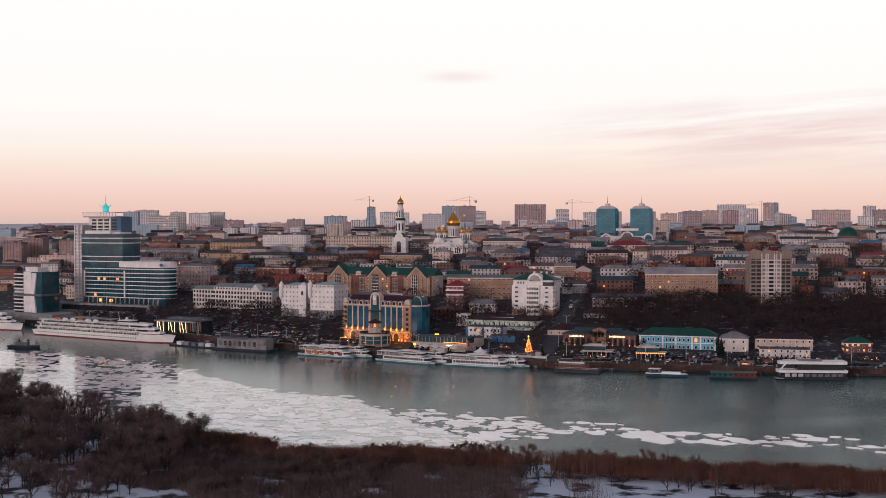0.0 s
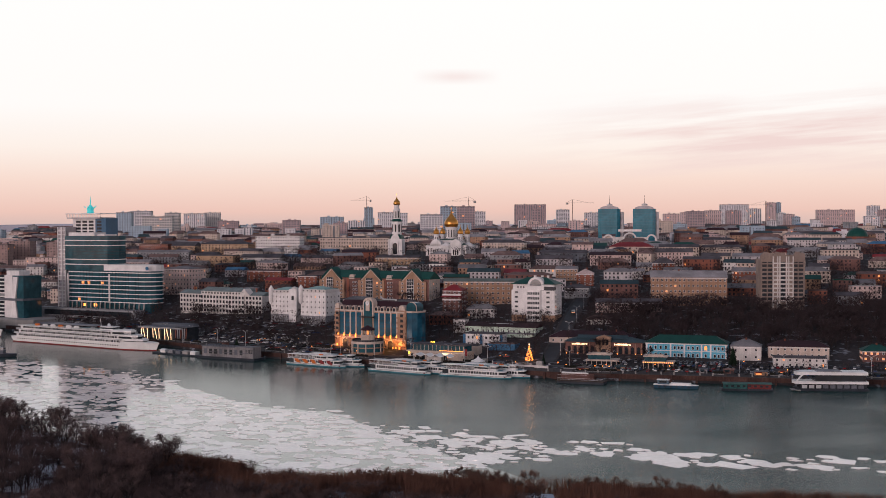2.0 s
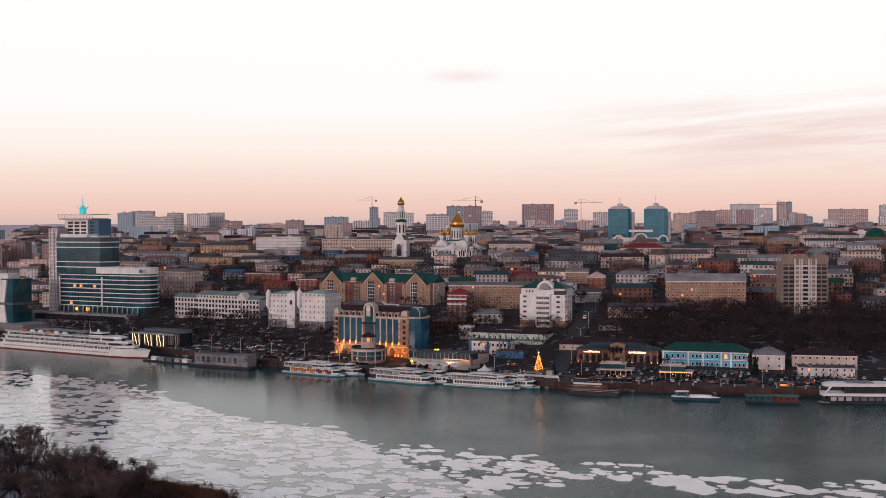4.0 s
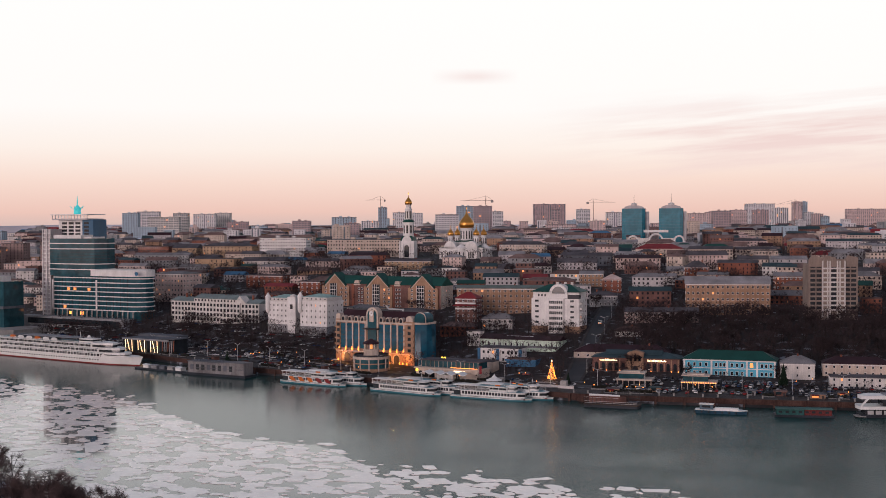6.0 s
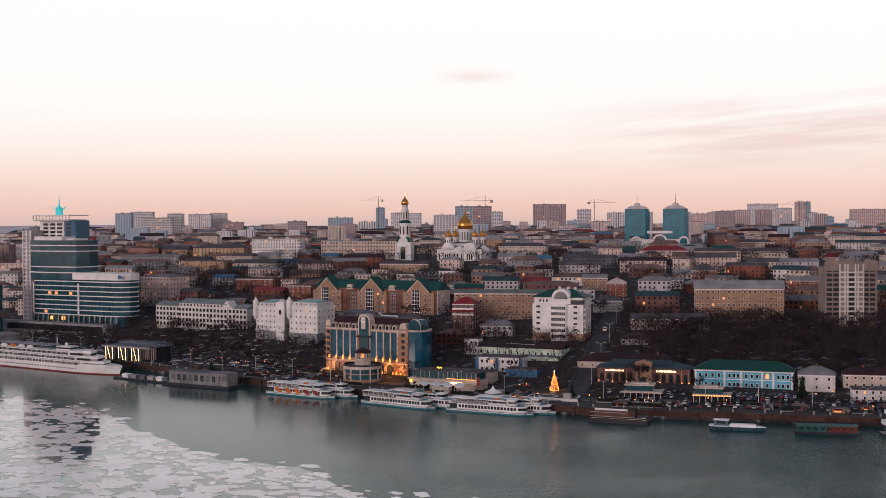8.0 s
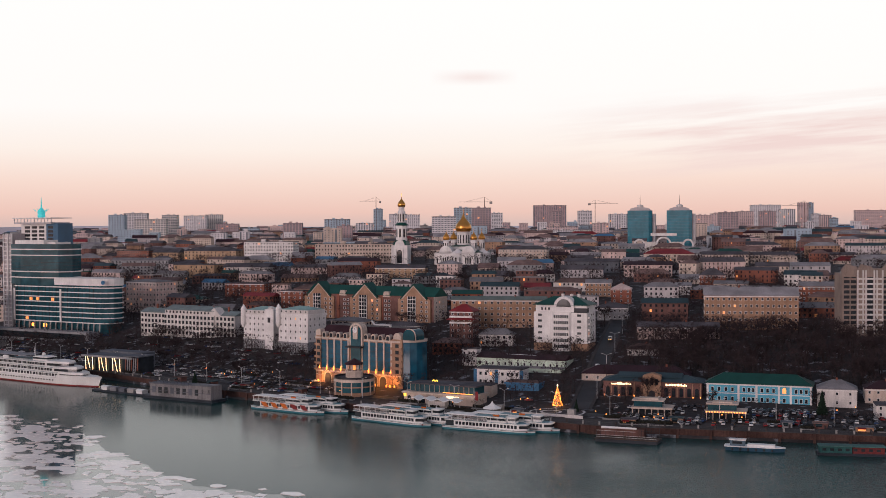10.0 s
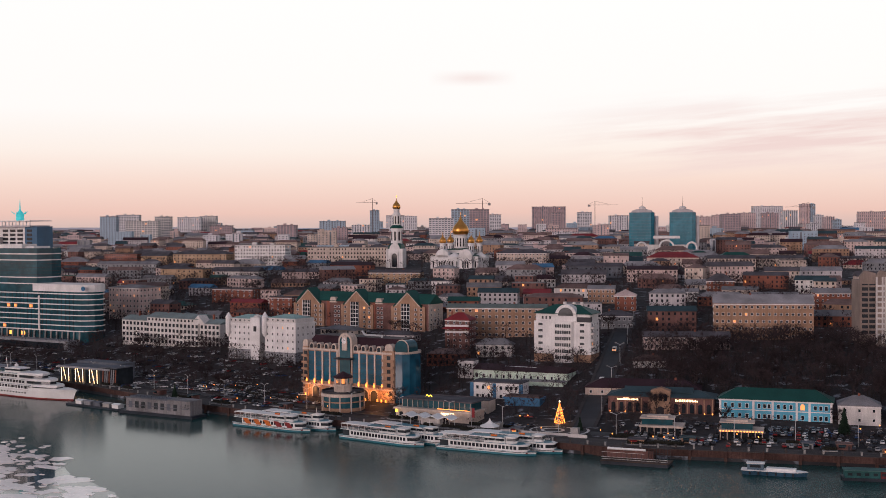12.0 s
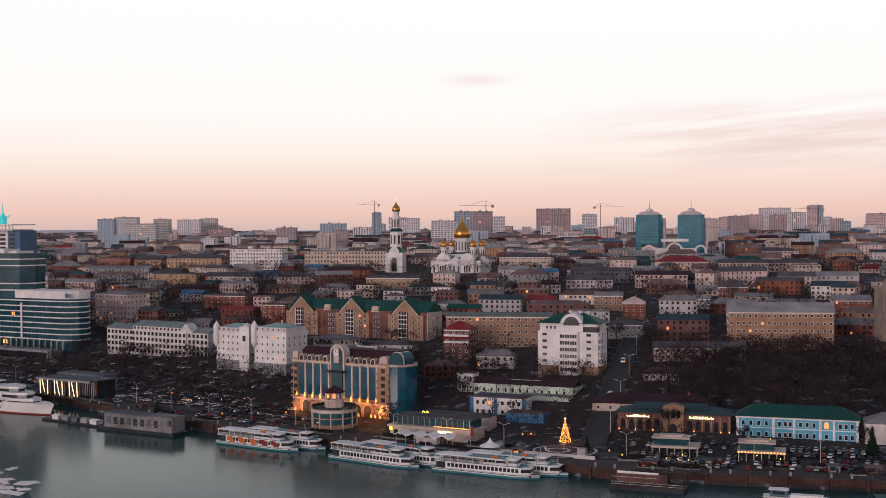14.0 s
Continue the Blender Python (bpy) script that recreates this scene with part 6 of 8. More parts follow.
house("columned_hall", "long ochre five-storey hall with columns", -99.6, 1444.9, -12, 82.1, 20, 19.0, CREAM, "flat", None, 2, 5, 26, False, lit=0.02)
house("white_hall", "large white eight-row office block", -196.5, 1508.8, -10, 55.1, 20, 21.0, WHITE, "flat", None, 2, 6, 18, False, lit=0.02)
house("ochre_long", "long ochre hall with dark vaulted roof", -265.3, 1535.8, -12, 60.9, 20, 13.2, OCHRE, "hip", DARKR, 4, 4, 14, False, lit=0.02)
house("theatre", "ochre theatre front with tall white windows", -246.0, 1366.7, -20, 45.3, 16, 12.0, OCHRE, "flat", None, 2, 3, 8, False, lit=0.02)
house("dark_shed", "dark shed with pale gable end", -195.2, 1357.3, -18, 47.3, 16, 8.0, OFFWHITE, "gable", DARKR, 4, 2, 10, False, lit=0.02)
house("blue_shed", "long low shed with blue metal roof", -171.6, 1390.6, -14, 28.5, 14, 5.0, GREYW, "gable", BLUER, 3, 1, 5, False, lit=0.02)
house("blue_shed", "low shed with blue metal roof", -128.5, 1433.7, -14, 18.7, 14, 5.0, GREYW, "gable", BLUER, 3, 1, 3, False, lit=0.02)
house("brick_ruin", "derelict red brick house without windows", -167.2, 1195.9, -20, 36.2, 16, 9.9, BRICK, "flat", None, 2, 3, 7, True, lit=0.02)
house("brick_block", "square red brick house", -115.7, 1104.0, -20, 17.8, 12, 13.2, BRICK, "flat", None, 2, 4, 4, True, lit=0.02)
house("striped_brick", "long striped red brick building", -369.3, 1607.0, -12, 39.9, 16, 13.2, BRICK, "flat", None, 2, 4, 14, False, lit=0.02)
house("ochre_gable", "ochre gabled warehouse beside townhouses", -328.3, 1593.4, -14, 32.4, 20, 10.0, OCHRE, "gable", DARKR, 5, 2, 4, False, lit=0.02)
house("grey_long", "long grey three-storey terrace", -331.1, 1491.8, -14, 67.3, 14, 9.9, GREYW, "gable", GREYR, 3, 3, 16, False, lit=0.02)
house("brick_terrace", "tan brick terrace with slate roof", 108.1, 1078.4, -10, 18.2, 12, 9.9, SAND, "gable", GREYR, 2.5, 3, 6, True, lit=0.02)
house("orange_pavilion", "orange brick pavilion with a pale pyramid roof", 120.0, 1045.0, -10, 13.8, 14, 9.9, BRICK, "hip", PINKISH, 4, 3, 3, True, lit=0.02)
house("grey_house", "grey two-storey house with dark roof", 105.9, 980.6, -10, 19.0, 14, 8.0, GREYW, "hip", DARKR, 3, 2, 6, True, lit=0.02)
house("long_house", "long two-storey tan house with dark roof", 137.0, 920.4, -6, 47.4, 11, 6.8, PINKISH, "gable", DARKR, 3, 2, 16, True, lit=0.02)
house("small_house", "small low house with rusty roof", 111.1, 884.9, -6, 17.3, 10, 3.6, OFFWHITE, "hip", RUSTR, 3, 1, 5, True, lit=0.02)
house("brick_flats", "red brick four-storey flats", 247.0, 1015.1, -6, 21.9, 13, 13.2, BRICK, "gable", GREYR, 3, 4, 7, True, lit=0.02)
house("white_cottage", "white cottage with snowy roof", 166.3, 1078.1, -8, 16.1, 10, 6.6, OFFWHITE, "gable", GREYR, 2.5, 2, 5, True, lit=0.02)
house("mansard_house", "brick house with a dark mansard", 197.5, 1114.1, -8, 18.7, 14, 9.9, BRICK, "hip", DARKR, 5, 3, 6, True, lit=0.02)
house("dome_house", "brick house with green dome base", 500.3, 1735.7, -6, 31.8, 20, 13.2, BRICK, "flat", None, 2, 4, 6, False, lit=0.02)
house("magenta_hall", "hall with magenta roof", 556.7, 1920.4, -6, 26.9, 14, 5.0, PINKISH, "gable", REDR, 4, 1, 4, False, lit=0.02)
house("tan_flats", "long tan flats with flat roof", 379.9, 1191.7, -4, 32.6, 16, 13.2, CREAM, "flat", None, 2, 4, 10, False, lit=0.02)
house("rust_flats", "rust-coloured brick flats with pitched roof", 352.1, 1010.4, -4, 31.2, 16, 9.9, BRICK, "gable", RUSTR, 2, 3, 8, False, lit=0.02)
house("tan_flats", "tan block with pale roof", 303.0, 1309.5, -6, 21.4, 12, 8.0, CREAM, "flat", None, 2, 2, 7, False, lit=0.02)
house("green_roof_hall", "low hall with a bright green roof", 185.4, 1508.2, -12, 28.8, 18, 5.0, OCHRE, "gable", GREENR, 4, 1, 6, False, lit=0.02)
house("tan_long", "long tan two-storey range", 360.4, 1658.4, -8, 60.1, 14, 8.0, PINKISH, "hip", DARKR, 3, 2, 14, False, lit=0.02)
house("rose_house", "tan house with a rose-coloured roof", 245.3, 1581.5, -10, 37.5, 16, 8.0, CREAM, "hip", RUSTR, 5, 2, 7, False, lit=0.02)
house("left_flats", "grey-brown flats beside the tower", -460.6, 1456.2, -20, 52.8, 14, 16.5, PINKISH, "flat", None, 2, 5, 9, False, lit=0.02)
house("left_flats", "brown brick nine-storey flats", -546.0, 1543.0, -14, 26.7, 14, 29.7, BROWNP, "flat", None, 2, 9, 6, False, lit=0.02)
house("left_flats", "red brick nine-storey flats", -529.6, 1572.1, -14, 29.6, 14, 29.7, BROWNP, "flat", None, 2, 9, 6, False, lit=0.02)
house("left_flats", "red brick eight-storey flats", -476.6, 1548.1, -14, 24.9, 14, 26.4, BROWNP, "flat", None, 2, 8, 6, False, lit=0.02)
house("left_row", "long grey row with rusty roof", -502.9, 1446.5, -20, 57.3, 12, 9.9, GREYW, "gable", RUSTR, 3, 3, 12, False, lit=0.02)
# skyline blocks: the haze over them is put into the panel colours
house("high_rise", "dark green glass high-rise on the city skyline", -641, 2500, 0, 30.5, 18, 53.5, BLUE_HAZED, "flat", None, 2, 17, 6, win=(1.9, 1.7), lit=0.012, group="far high-rise blocks", category="apartment building")
house("high_rise", "pale grey high-rise on the city skyline", -632, 2600, 0, 45.0, 18, 56.5, ASH_HAZED, "flat", None, 2, 18, 9, win=(1.9, 1.7), lit=0.012, group="far high-rise blocks", category="apartment building")
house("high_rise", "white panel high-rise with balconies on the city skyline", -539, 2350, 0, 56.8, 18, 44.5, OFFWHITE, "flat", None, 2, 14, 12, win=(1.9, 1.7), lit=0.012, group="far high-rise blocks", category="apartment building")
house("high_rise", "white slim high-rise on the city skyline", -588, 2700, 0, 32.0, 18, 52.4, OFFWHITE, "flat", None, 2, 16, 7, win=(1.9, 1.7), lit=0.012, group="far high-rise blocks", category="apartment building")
house("high_rise", "pale two-tone high-rise on the city skyline", -590, 2950, 0, 51.6, 18, 50.9, ASH_HAZED, "flat", None, 2, 16, 11, win=(1.9, 1.7), lit=0.012, group="far high-rise blocks", category="apartment building")
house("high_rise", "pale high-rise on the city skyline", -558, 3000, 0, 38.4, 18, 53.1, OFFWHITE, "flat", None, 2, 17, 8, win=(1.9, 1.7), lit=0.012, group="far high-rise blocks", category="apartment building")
house("high_rise", "red-brown high-rise on the city skyline", -431, 2500, 0, 40.9, 18, 33.8, UMBER_HAZED, "flat", None, 2, 10, 9, win=(1.9, 1.7), lit=0.012, group="far high-rise blocks", category="apartment building")
house("high_rise", "grey block on the city skyline", -421, 2700, 0, 33.1, 18, 23.8, BLUE_HAZED, "flat", None, 2, 7, 7, win=(1.9, 1.7), lit=0.012, group="far high-rise blocks", category="apartment building")
house("high_rise", "red-brown high-rise on the city skyline", -266, 2200, 0, 30.8, 18, 35.2, UMBER_HAZED, "flat", None, 2, 11, 6, win=(1.9, 1.7), lit=0.012, group="far high-rise blocks", category="apartment building")
house("high_rise", "dark and white office tower on the city skyline", -203, 2300, 0, 42.9, 18, 40.1, BLUE_HAZED, "flat", None, 2, 12, 9, win=(1.9, 1.7), lit=0.012, group="far high-rise blocks", category="apartment building")
house("high_rise", "brown lower block on the city skyline", -171, 2100, 0, 23.2, 18, 30.5, UMBER_HAZED, "flat", None, 2, 9, 5, win=(1.9, 1.7), lit=0.012, group="far high-rise blocks", category="apartment building")
house("high_rise", "pale block on the city skyline", -171, 2500, 0, 33.4, 18, 31.3, ASH_HAZED, "flat", None, 2, 10, 7, win=(1.9, 1.7), lit=0.012, group="far high-rise blocks", category="apartment building")
house("high_rise", "slim grey tower on the city skyline", -159, 2700, 0, 18.2, 18, 59.5, BLUE_HAZED, "flat", None, 2, 19, 4, win=(1.9, 1.7), lit=0.012, group="far high-rise blocks", category="apartment building")
house("high_rise", "pale high-rise on the city skyline", -110, 2900, 0, 60.3, 18, 48.0, ASH_HAZED, "flat", None, 2, 15, 13, win=(1.9, 1.7), lit=0.012, group="far high-rise blocks", category="apartment building")
house("high_rise", "cream high-rise with a dark cap on the city skyline", -17, 2200, 0, 39.8, 18, 42.8, ASH_HAZED, "flat", None, 2, 13, 8, win=(1.9, 1.7), lit=0.012, group="far high-rise blocks", category="apartment building")
house("high_rise", "dark grey tower under construction on the city skyline", 14, 2350, 0, 31.1, 18, 57.6, BLUE_HAZED, "flat", None, 2, 18, 6, win=(1.9, 1.7), lit=0.012, group="far high-rise blocks", category="apartment building")
house("high_rise", "dark red tower under construction on the city skyline", 46, 2300, 0, 33.2, 18, 57.0, UMBER_HAZED, "flat", None, 2, 18, 7, win=(1.9, 1.7), lit=0.012, group="far high-rise blocks", category="apartment building")
house("high_rise", "grey block on the city skyline", 89, 2900, 0, 29.5, 18, 49.9, ASH_HAZED, "flat", None, 2, 16, 6, win=(1.9, 1.7), lit=0.012, group="far high-rise blocks", category="apartment building")
house("high_rise", "broad brown high-rise on the city skyline", 238, 3300, 0, 83.3, 26, 70.2, UMBER_HAZED, "flat", None, 2, 22, 18, win=(1.9, 1.7), lit=0.012, group="far high-rise blocks", category="apartment building")
house("high_rise", "beige slab on the city skyline", 194, 2400, 0, 55.7, 18, 22.7, ROSE_HAZED, "flat", None, 2, 7, 12, win=(1.9, 1.7), lit=0.012, group="far high-rise blocks", category="apartment building")
house("high_rise", "brown block on the city skyline", 192, 2500, 0, 16.7, 18, 51.1, UMBER_HAZED, "flat", None, 2, 16, 3, win=(1.9, 1.7), lit=0.012, group="far high-rise blocks", category="apartment building")
house("high_rise", "grey tower on the city skyline", 286, 2900, 0, 30.6, 18, 53.6, ASH_HAZED, "flat", None, 2, 17, 6, win=(1.9, 1.7), lit=0.012, group="far high-rise blocks", category="apartment building")
house("high_rise", "beige block on the city skyline", 240, 2200, 0, 25.2, 18, 29.9, ROSE_HAZED, "flat", None, 2, 9, 5, win=(1.9, 1.7), lit=0.012, group="far high-rise blocks", category="apartment building")
house("high_rise", "pale block on the city skyline", 321, 2600, 0, 36.9, 18, 45.3, ASH_HAZED, "flat", None, 2, 14, 8, win=(1.9, 1.7), lit=0.012, group="far high-rise blocks", category="apartment building")
house("high_rise", "beige block on the city skyline", 466, 2500, 0, 31.1, 18, 42.2, ROSE_HAZED, "flat", None, 2, 13, 6, win=(1.9, 1.7), lit=0.012, group="far high-rise blocks", category="apartment building")
house("high_rise", "red and white striped high-rise on the city skyline", 515, 2500, 0, 35.3, 18, 47.1, UMBER_HAZED, "flat", None, 2, 15, 7, win=(1.9, 1.7), lit=0.012, group="far high-rise blocks", category="apartment building")
house("high_rise", "pink block on the city skyline", 557, 2800, 0, 25.9, 18, 45.7, ROSE_HAZED, "flat", None, 2, 14, 5, win=(1.9, 1.7), lit=0.012, group="far high-rise blocks", category="apartment building")
house("high_rise", "pale pink high-rise on the city skyline", 639, 2900, 0, 36.7, 18, 50.4, ROSE_HAZED, "flat", None, 2, 16, 8, win=(1.9, 1.7), lit=0.012, group="far high-rise blocks", category="apartment building")
house("high_rise", "wide grey-pink high-rise on the city skyline", 786, 3300, 0, 73.1, 26, 68.5, ASH_HAZED, "flat", None, 2, 22, 16, win=(1.9, 1.7), lit=0.012, group="far high-rise blocks", category="apartment building")
house("high_rise", "red-brown high-rise on the city skyline", 664, 2800, 0, 32.9, 18, 49.8, UMBER_HAZED, "flat", None, 2, 16, 7, win=(1.9, 1.7), lit=0.012, group="far high-rise blocks", category="apartment building")
house("high_rise", "grey block on the city skyline", 787, 3100, 0, 34.1, 18, 55.8, ASH_HAZED, "flat", None, 2, 18, 7, win=(1.9, 1.7), lit=0.012, group="far high-rise blocks", category="apartment building")
house("high_rise", "tall cream tower on the city skyline", 992, 3700, 0, 27.0, 18, 78.2, ROSE_HAZED, "flat", None, 2, 25, 6, win=(1.9, 1.7), lit=0.012, group="far high-rise blocks", category="apartment building")
house("high_rise", "tall grey tower on the city skyline", 1014, 3705, 0, 15.9, 18, 78.1, BLUE_HAZED, "flat", None, 2, 25, 3, win=(1.9, 1.7), lit=0.012, group="far high-rise blocks", category="apartment building")
house("high_rise", "grey block on the city skyline", 884, 3200, 0, 20.4, 18, 45.1, ASH_HAZED, "flat", None, 2, 14, 4, win=(1.9, 1.7), lit=0.012, group="far high-rise blocks", category="apartment building")
house("high_rise", "pale block on the city skyline", 847, 3000, 0, 24.1, 18, 40.9, ROSE_HAZED, "flat", None, 2, 13, 5, win=(1.9, 1.7), lit=0.012, group="far high-rise blocks", category="apartment building")
house("high_rise", "dark tower on the city skyline", 836, 2900, 0, 14.6, 18, 34.6, BLUE_HAZED, "flat", None, 2, 11, 3, win=(1.9, 1.7), lit=0.012, group="far high-rise blocks", category="apartment building")
house("high_rise", "pale block on the city skyline", 1027, 3300, 0, 30.9, 18, 46.1, ASH_HAZED, "flat", None, 2, 14, 6, win=(1.9, 1.7), lit=0.012, group="far high-rise blocks", category="apartment building")
house("high_rise", "pale pink high-rise on the city skyline", 960, 3000, 0, 90.6, 18, 52.0, ROSE_HAZED, "flat", None, 2, 16, 20, win=(1.9, 1.7), lit=0.012, group="far high-rise blocks", category="apartment building")
house("high_rise", "grey slab on the city skyline", 1265, 3600, 0, 33.4, 18, 67.1, ASH_HAZED, "flat", None, 2, 21, 7, win=(1.9, 1.7), lit=0.012, group="far high-rise blocks", category="apartment building")
house("high_rise", "brown slab on the city skyline", 1012, 2800, 0, 35.1, 18, 50.6, UMBER_HAZED, "flat", None, 2, 16, 7, win=(1.9, 1.7), lit=0.012, group="far high-rise blocks", category="apartment building")
house("high_rise", "grey slab on the city skyline", 1046, 3200, 0, 37.2, 18, 41.2, ASH_HAZED, "flat", None, 2, 13, 8, win=(1.9, 1.7), lit=0.012, group="far high-rise blocks", category="apartment building")
house("high_rise", "grey dark block on the city skyline", -663, 2700, 0, 51.4, 18, 47.2, BLUE_HAZED, "flat", None, 2, 15, 11, win=(1.9, 1.7), lit=0.012, group="far high-rise blocks", category="apartment building")
house("high_rise", "pale far block on the city skyline", -143, 3200, 0, 44.6, 18, 50.8, ASH_HAZED, "flat", None, 2, 16, 9, win=(1.9, 1.7), lit=0.012, group="far high-rise blocks", category="apartment building")
house("high_rise", "pale lower block on the city skyline", 643, 2200, 0, 46.0, 18, 14.2, ROSE_HAZED, "flat", None, 2, 4, 10, win=(1.9, 1.7), lit=0.012, group="far high-rise blocks", category="apartment building")


def tower_crane(x, y, h, reach, rot):
    t = thing("tower_crane", "thin tower crane over a building site", "crane", x, y, ground(x, y), rot, "tower cranes")
    part("mast", Geo().box(-0.5, 0.5, -0.5, 0.5, 0, h), RUSTR, t)
    part("jib", Geo().box(-reach * 0.3, reach, -0.4, 0.4, h - 2.4, h - 1.9), RUSTR, t)
    part("counterweight", Geo().box(-reach * 0.3, -reach * 0.2, -1.2, 1.2, h - 6, h - 1.6), CONC, t)
    part("peak", Geo().tube((0, 0, h), (0, 0, h + 6), 0.8, 0.3, 4).tube((0, 0, h + 6), (reach * 0.7, 0, h - 1.6), 0.2, 0.2, 3).tube((0, 0, h + 6), (-reach * 0.28, 0, h - 1.6), 0.2, 0.2, 3), RUSTR, t)


tower_crane(52, 2330, 70, 46, 170)
tower_crane(-162, 2690, 78, 34, 175)
tower_crane(307, 2890, 72, 52, 10)
tower_crane(650, 2480, 62, 40, 160)


def town_filler():
    """Small houses and yards that fill the blocks between the larger buildings."""
    rng = random.Random(21)
    kinds = [("townhouse", "plastered townhouse with a pitched roof"), ("brick_townhouse", "brick townhouse with a pitched roof"), ("old_house", "low old house with a rusty roof")]
    walls = [CREAM, PINKISH, PALE, BRICK, DKBRICK, GREYW, OFFWHITE, SAND, CREAM, PINKISH]
    roofs = [DARKR, GREYR, RUSTR, MAROON, TEALR, GREYR, RUSTR, DARKR, REDR, GREENR, BLUER]
    weights = [7, 9, 8, 4, 6, 8, 7, 6, 2.0, 1.8, 1.4]
    made = 0
    far = Geo()

    def joined_house(x, y, rot, w, d, floors, wall, roof, rise, rng):
        occupy(x, y, rot, w, d)
        k, h = len(far.v), floors * 3.2
        far.box(-w / 2, w / 2, 0, d, -3, h, wall)
        (far.hip if rng.random() < 0.5 else far.gable)(-w / 2, w / 2, 0, d, h, rise, 0.5, len(walls) + roof)
        bays = max(2, int(w / 3.2))
        for f in range(floors):
            for i in range(bays):
                u = -w / 2 + (i + 0.5) * w / bays
                if rng.random() < 0.2:
                    continue
                far.box(u - 0.5, u + 0.5, -0.06, 0.04, f * 3.2 + 1.0, f * 3.2 + 2.6, len(walls) + len(roofs) + (1 if rng.random() < 0.005 else 0))
        c, s, z = math.cos(radians(rot)), math.sin(radians(rot)), ground(x, y)
        for i in range(k, len(far.v)):
            a, b, e = far.v[i]
            far.v[i] = (x + a * c - b * s, y + a * s + b * c, z + e)

    for row in range(46):
        n0 = 120 + row * (17 + row * 0.75)
        x = -0.45 * (900 + n0) - 30
        while x < 0.42 * (820 + n0) + 30:
            w = rng.uniform(11, 30) * (1 + n0 / 2500)
            y = bank(x) + n0 + rng.uniform(-9, 9)
            d = rng.uniform(9, 14)
            cx, cy = x + w / 2, y
            in_wood = (130 < cx < 420 and n0 < 215) or (-78 < cx < 48 and 1270 < cy < 1460)
            in_lane = abs((cx - 66) - (cy - 790) * 0.2333) < w / 2 + 6 and cy < 1160
            if rng.random() < 0.80 and not in_wood and not in_lane and free_spot(cx, cy + d / 2, max(w, d) * 0.55):
                floors = rng.choice((1, 2, 2, 2, 3, 3, 4)) if n0 < 900 else rng.choice((2, 3, 3, 4, 5, 5))
                wall = rng.choice(walls)
                nm, lab = kinds[1] if wall in (BRICK, DKBRICK, SAND) else kinds[2] if floors == 1 else kinds[0]
                if made >= 150:
                    joined_house(cx, cy, -14 + rng.gauss(0, 12), w, d, floors, rng.randrange(len(walls)), rng.choices(range(len(roofs)), weights)[0], rng.uniform(2.4, 4.6), rng)
                    x += w + rng.uniform(2, 16)
                    continue
                house(nm, lab, cx, cy, -14 + rng.gauss(0, 9), w, d, floors * 3.2, wall, rng.choice(("gable", "hip", "gable", "flat") if floors > 2 else ("gable", "hip")),
                      rng.choices(roofs, weights)[0], rng.uniform(2, 3.6), floors, max(2, int(w / 3.2)), lit=0.012, group="townhouses of the old city")
                made += 1
            x += w + rng.uniform(3, 24)
    lone("old_town", far, (*walls, *roofs, GLASS, WARMW), "crowded small houses of the old city up the hill", "houses", kind="stuff")


town_filler()


def far_filler():
    rng = random.Random(77)
    # mostly the wall colours with haze mixed in
    mats = [ASH_HAZED, ROSE_HAZED, CREAM, UMBER_HAZED, BLUE_HAZED, ASH_HAZED, OFFWHITE]
    for k in range(70):
        y = rng.uniform(1750, 3700)
        x = rng.uniform(-0.42, 0.42) * y
        h = rng.choice((15, 15, 18, 27, 27, 30, 36)) * (1 if x > -0.25 * y else 0.7)
        w = rng.uniform(18, 60)
        if free_spot(x, y, w * 0.6):
            house("slab_block", "far pale apartment slab", x, y, rng.gauss(-8, 8), w, 14, h, rng.choice(mats), "flat", None, 2, int(h / 3), int(w / 4), win=(1.8, 1.6), lit=0.015, group="far apartment slabs", category="apartment building")


far_filler()


def green_dome():
    t = thing("domed_hall", "brick rotunda with a green metal dome", "building", 520, 1560, ground(520, 1560), 0)
    part("drum", Geo().lathe([(14, -3), (14, 14)], 18), BRICK, t)
    part("dome", Geo().lathe([(13, 14), (12.4, 17), (10, 21), (6, 24), (0.5, 25.5)], 18), GREENR, t)


green_dome()


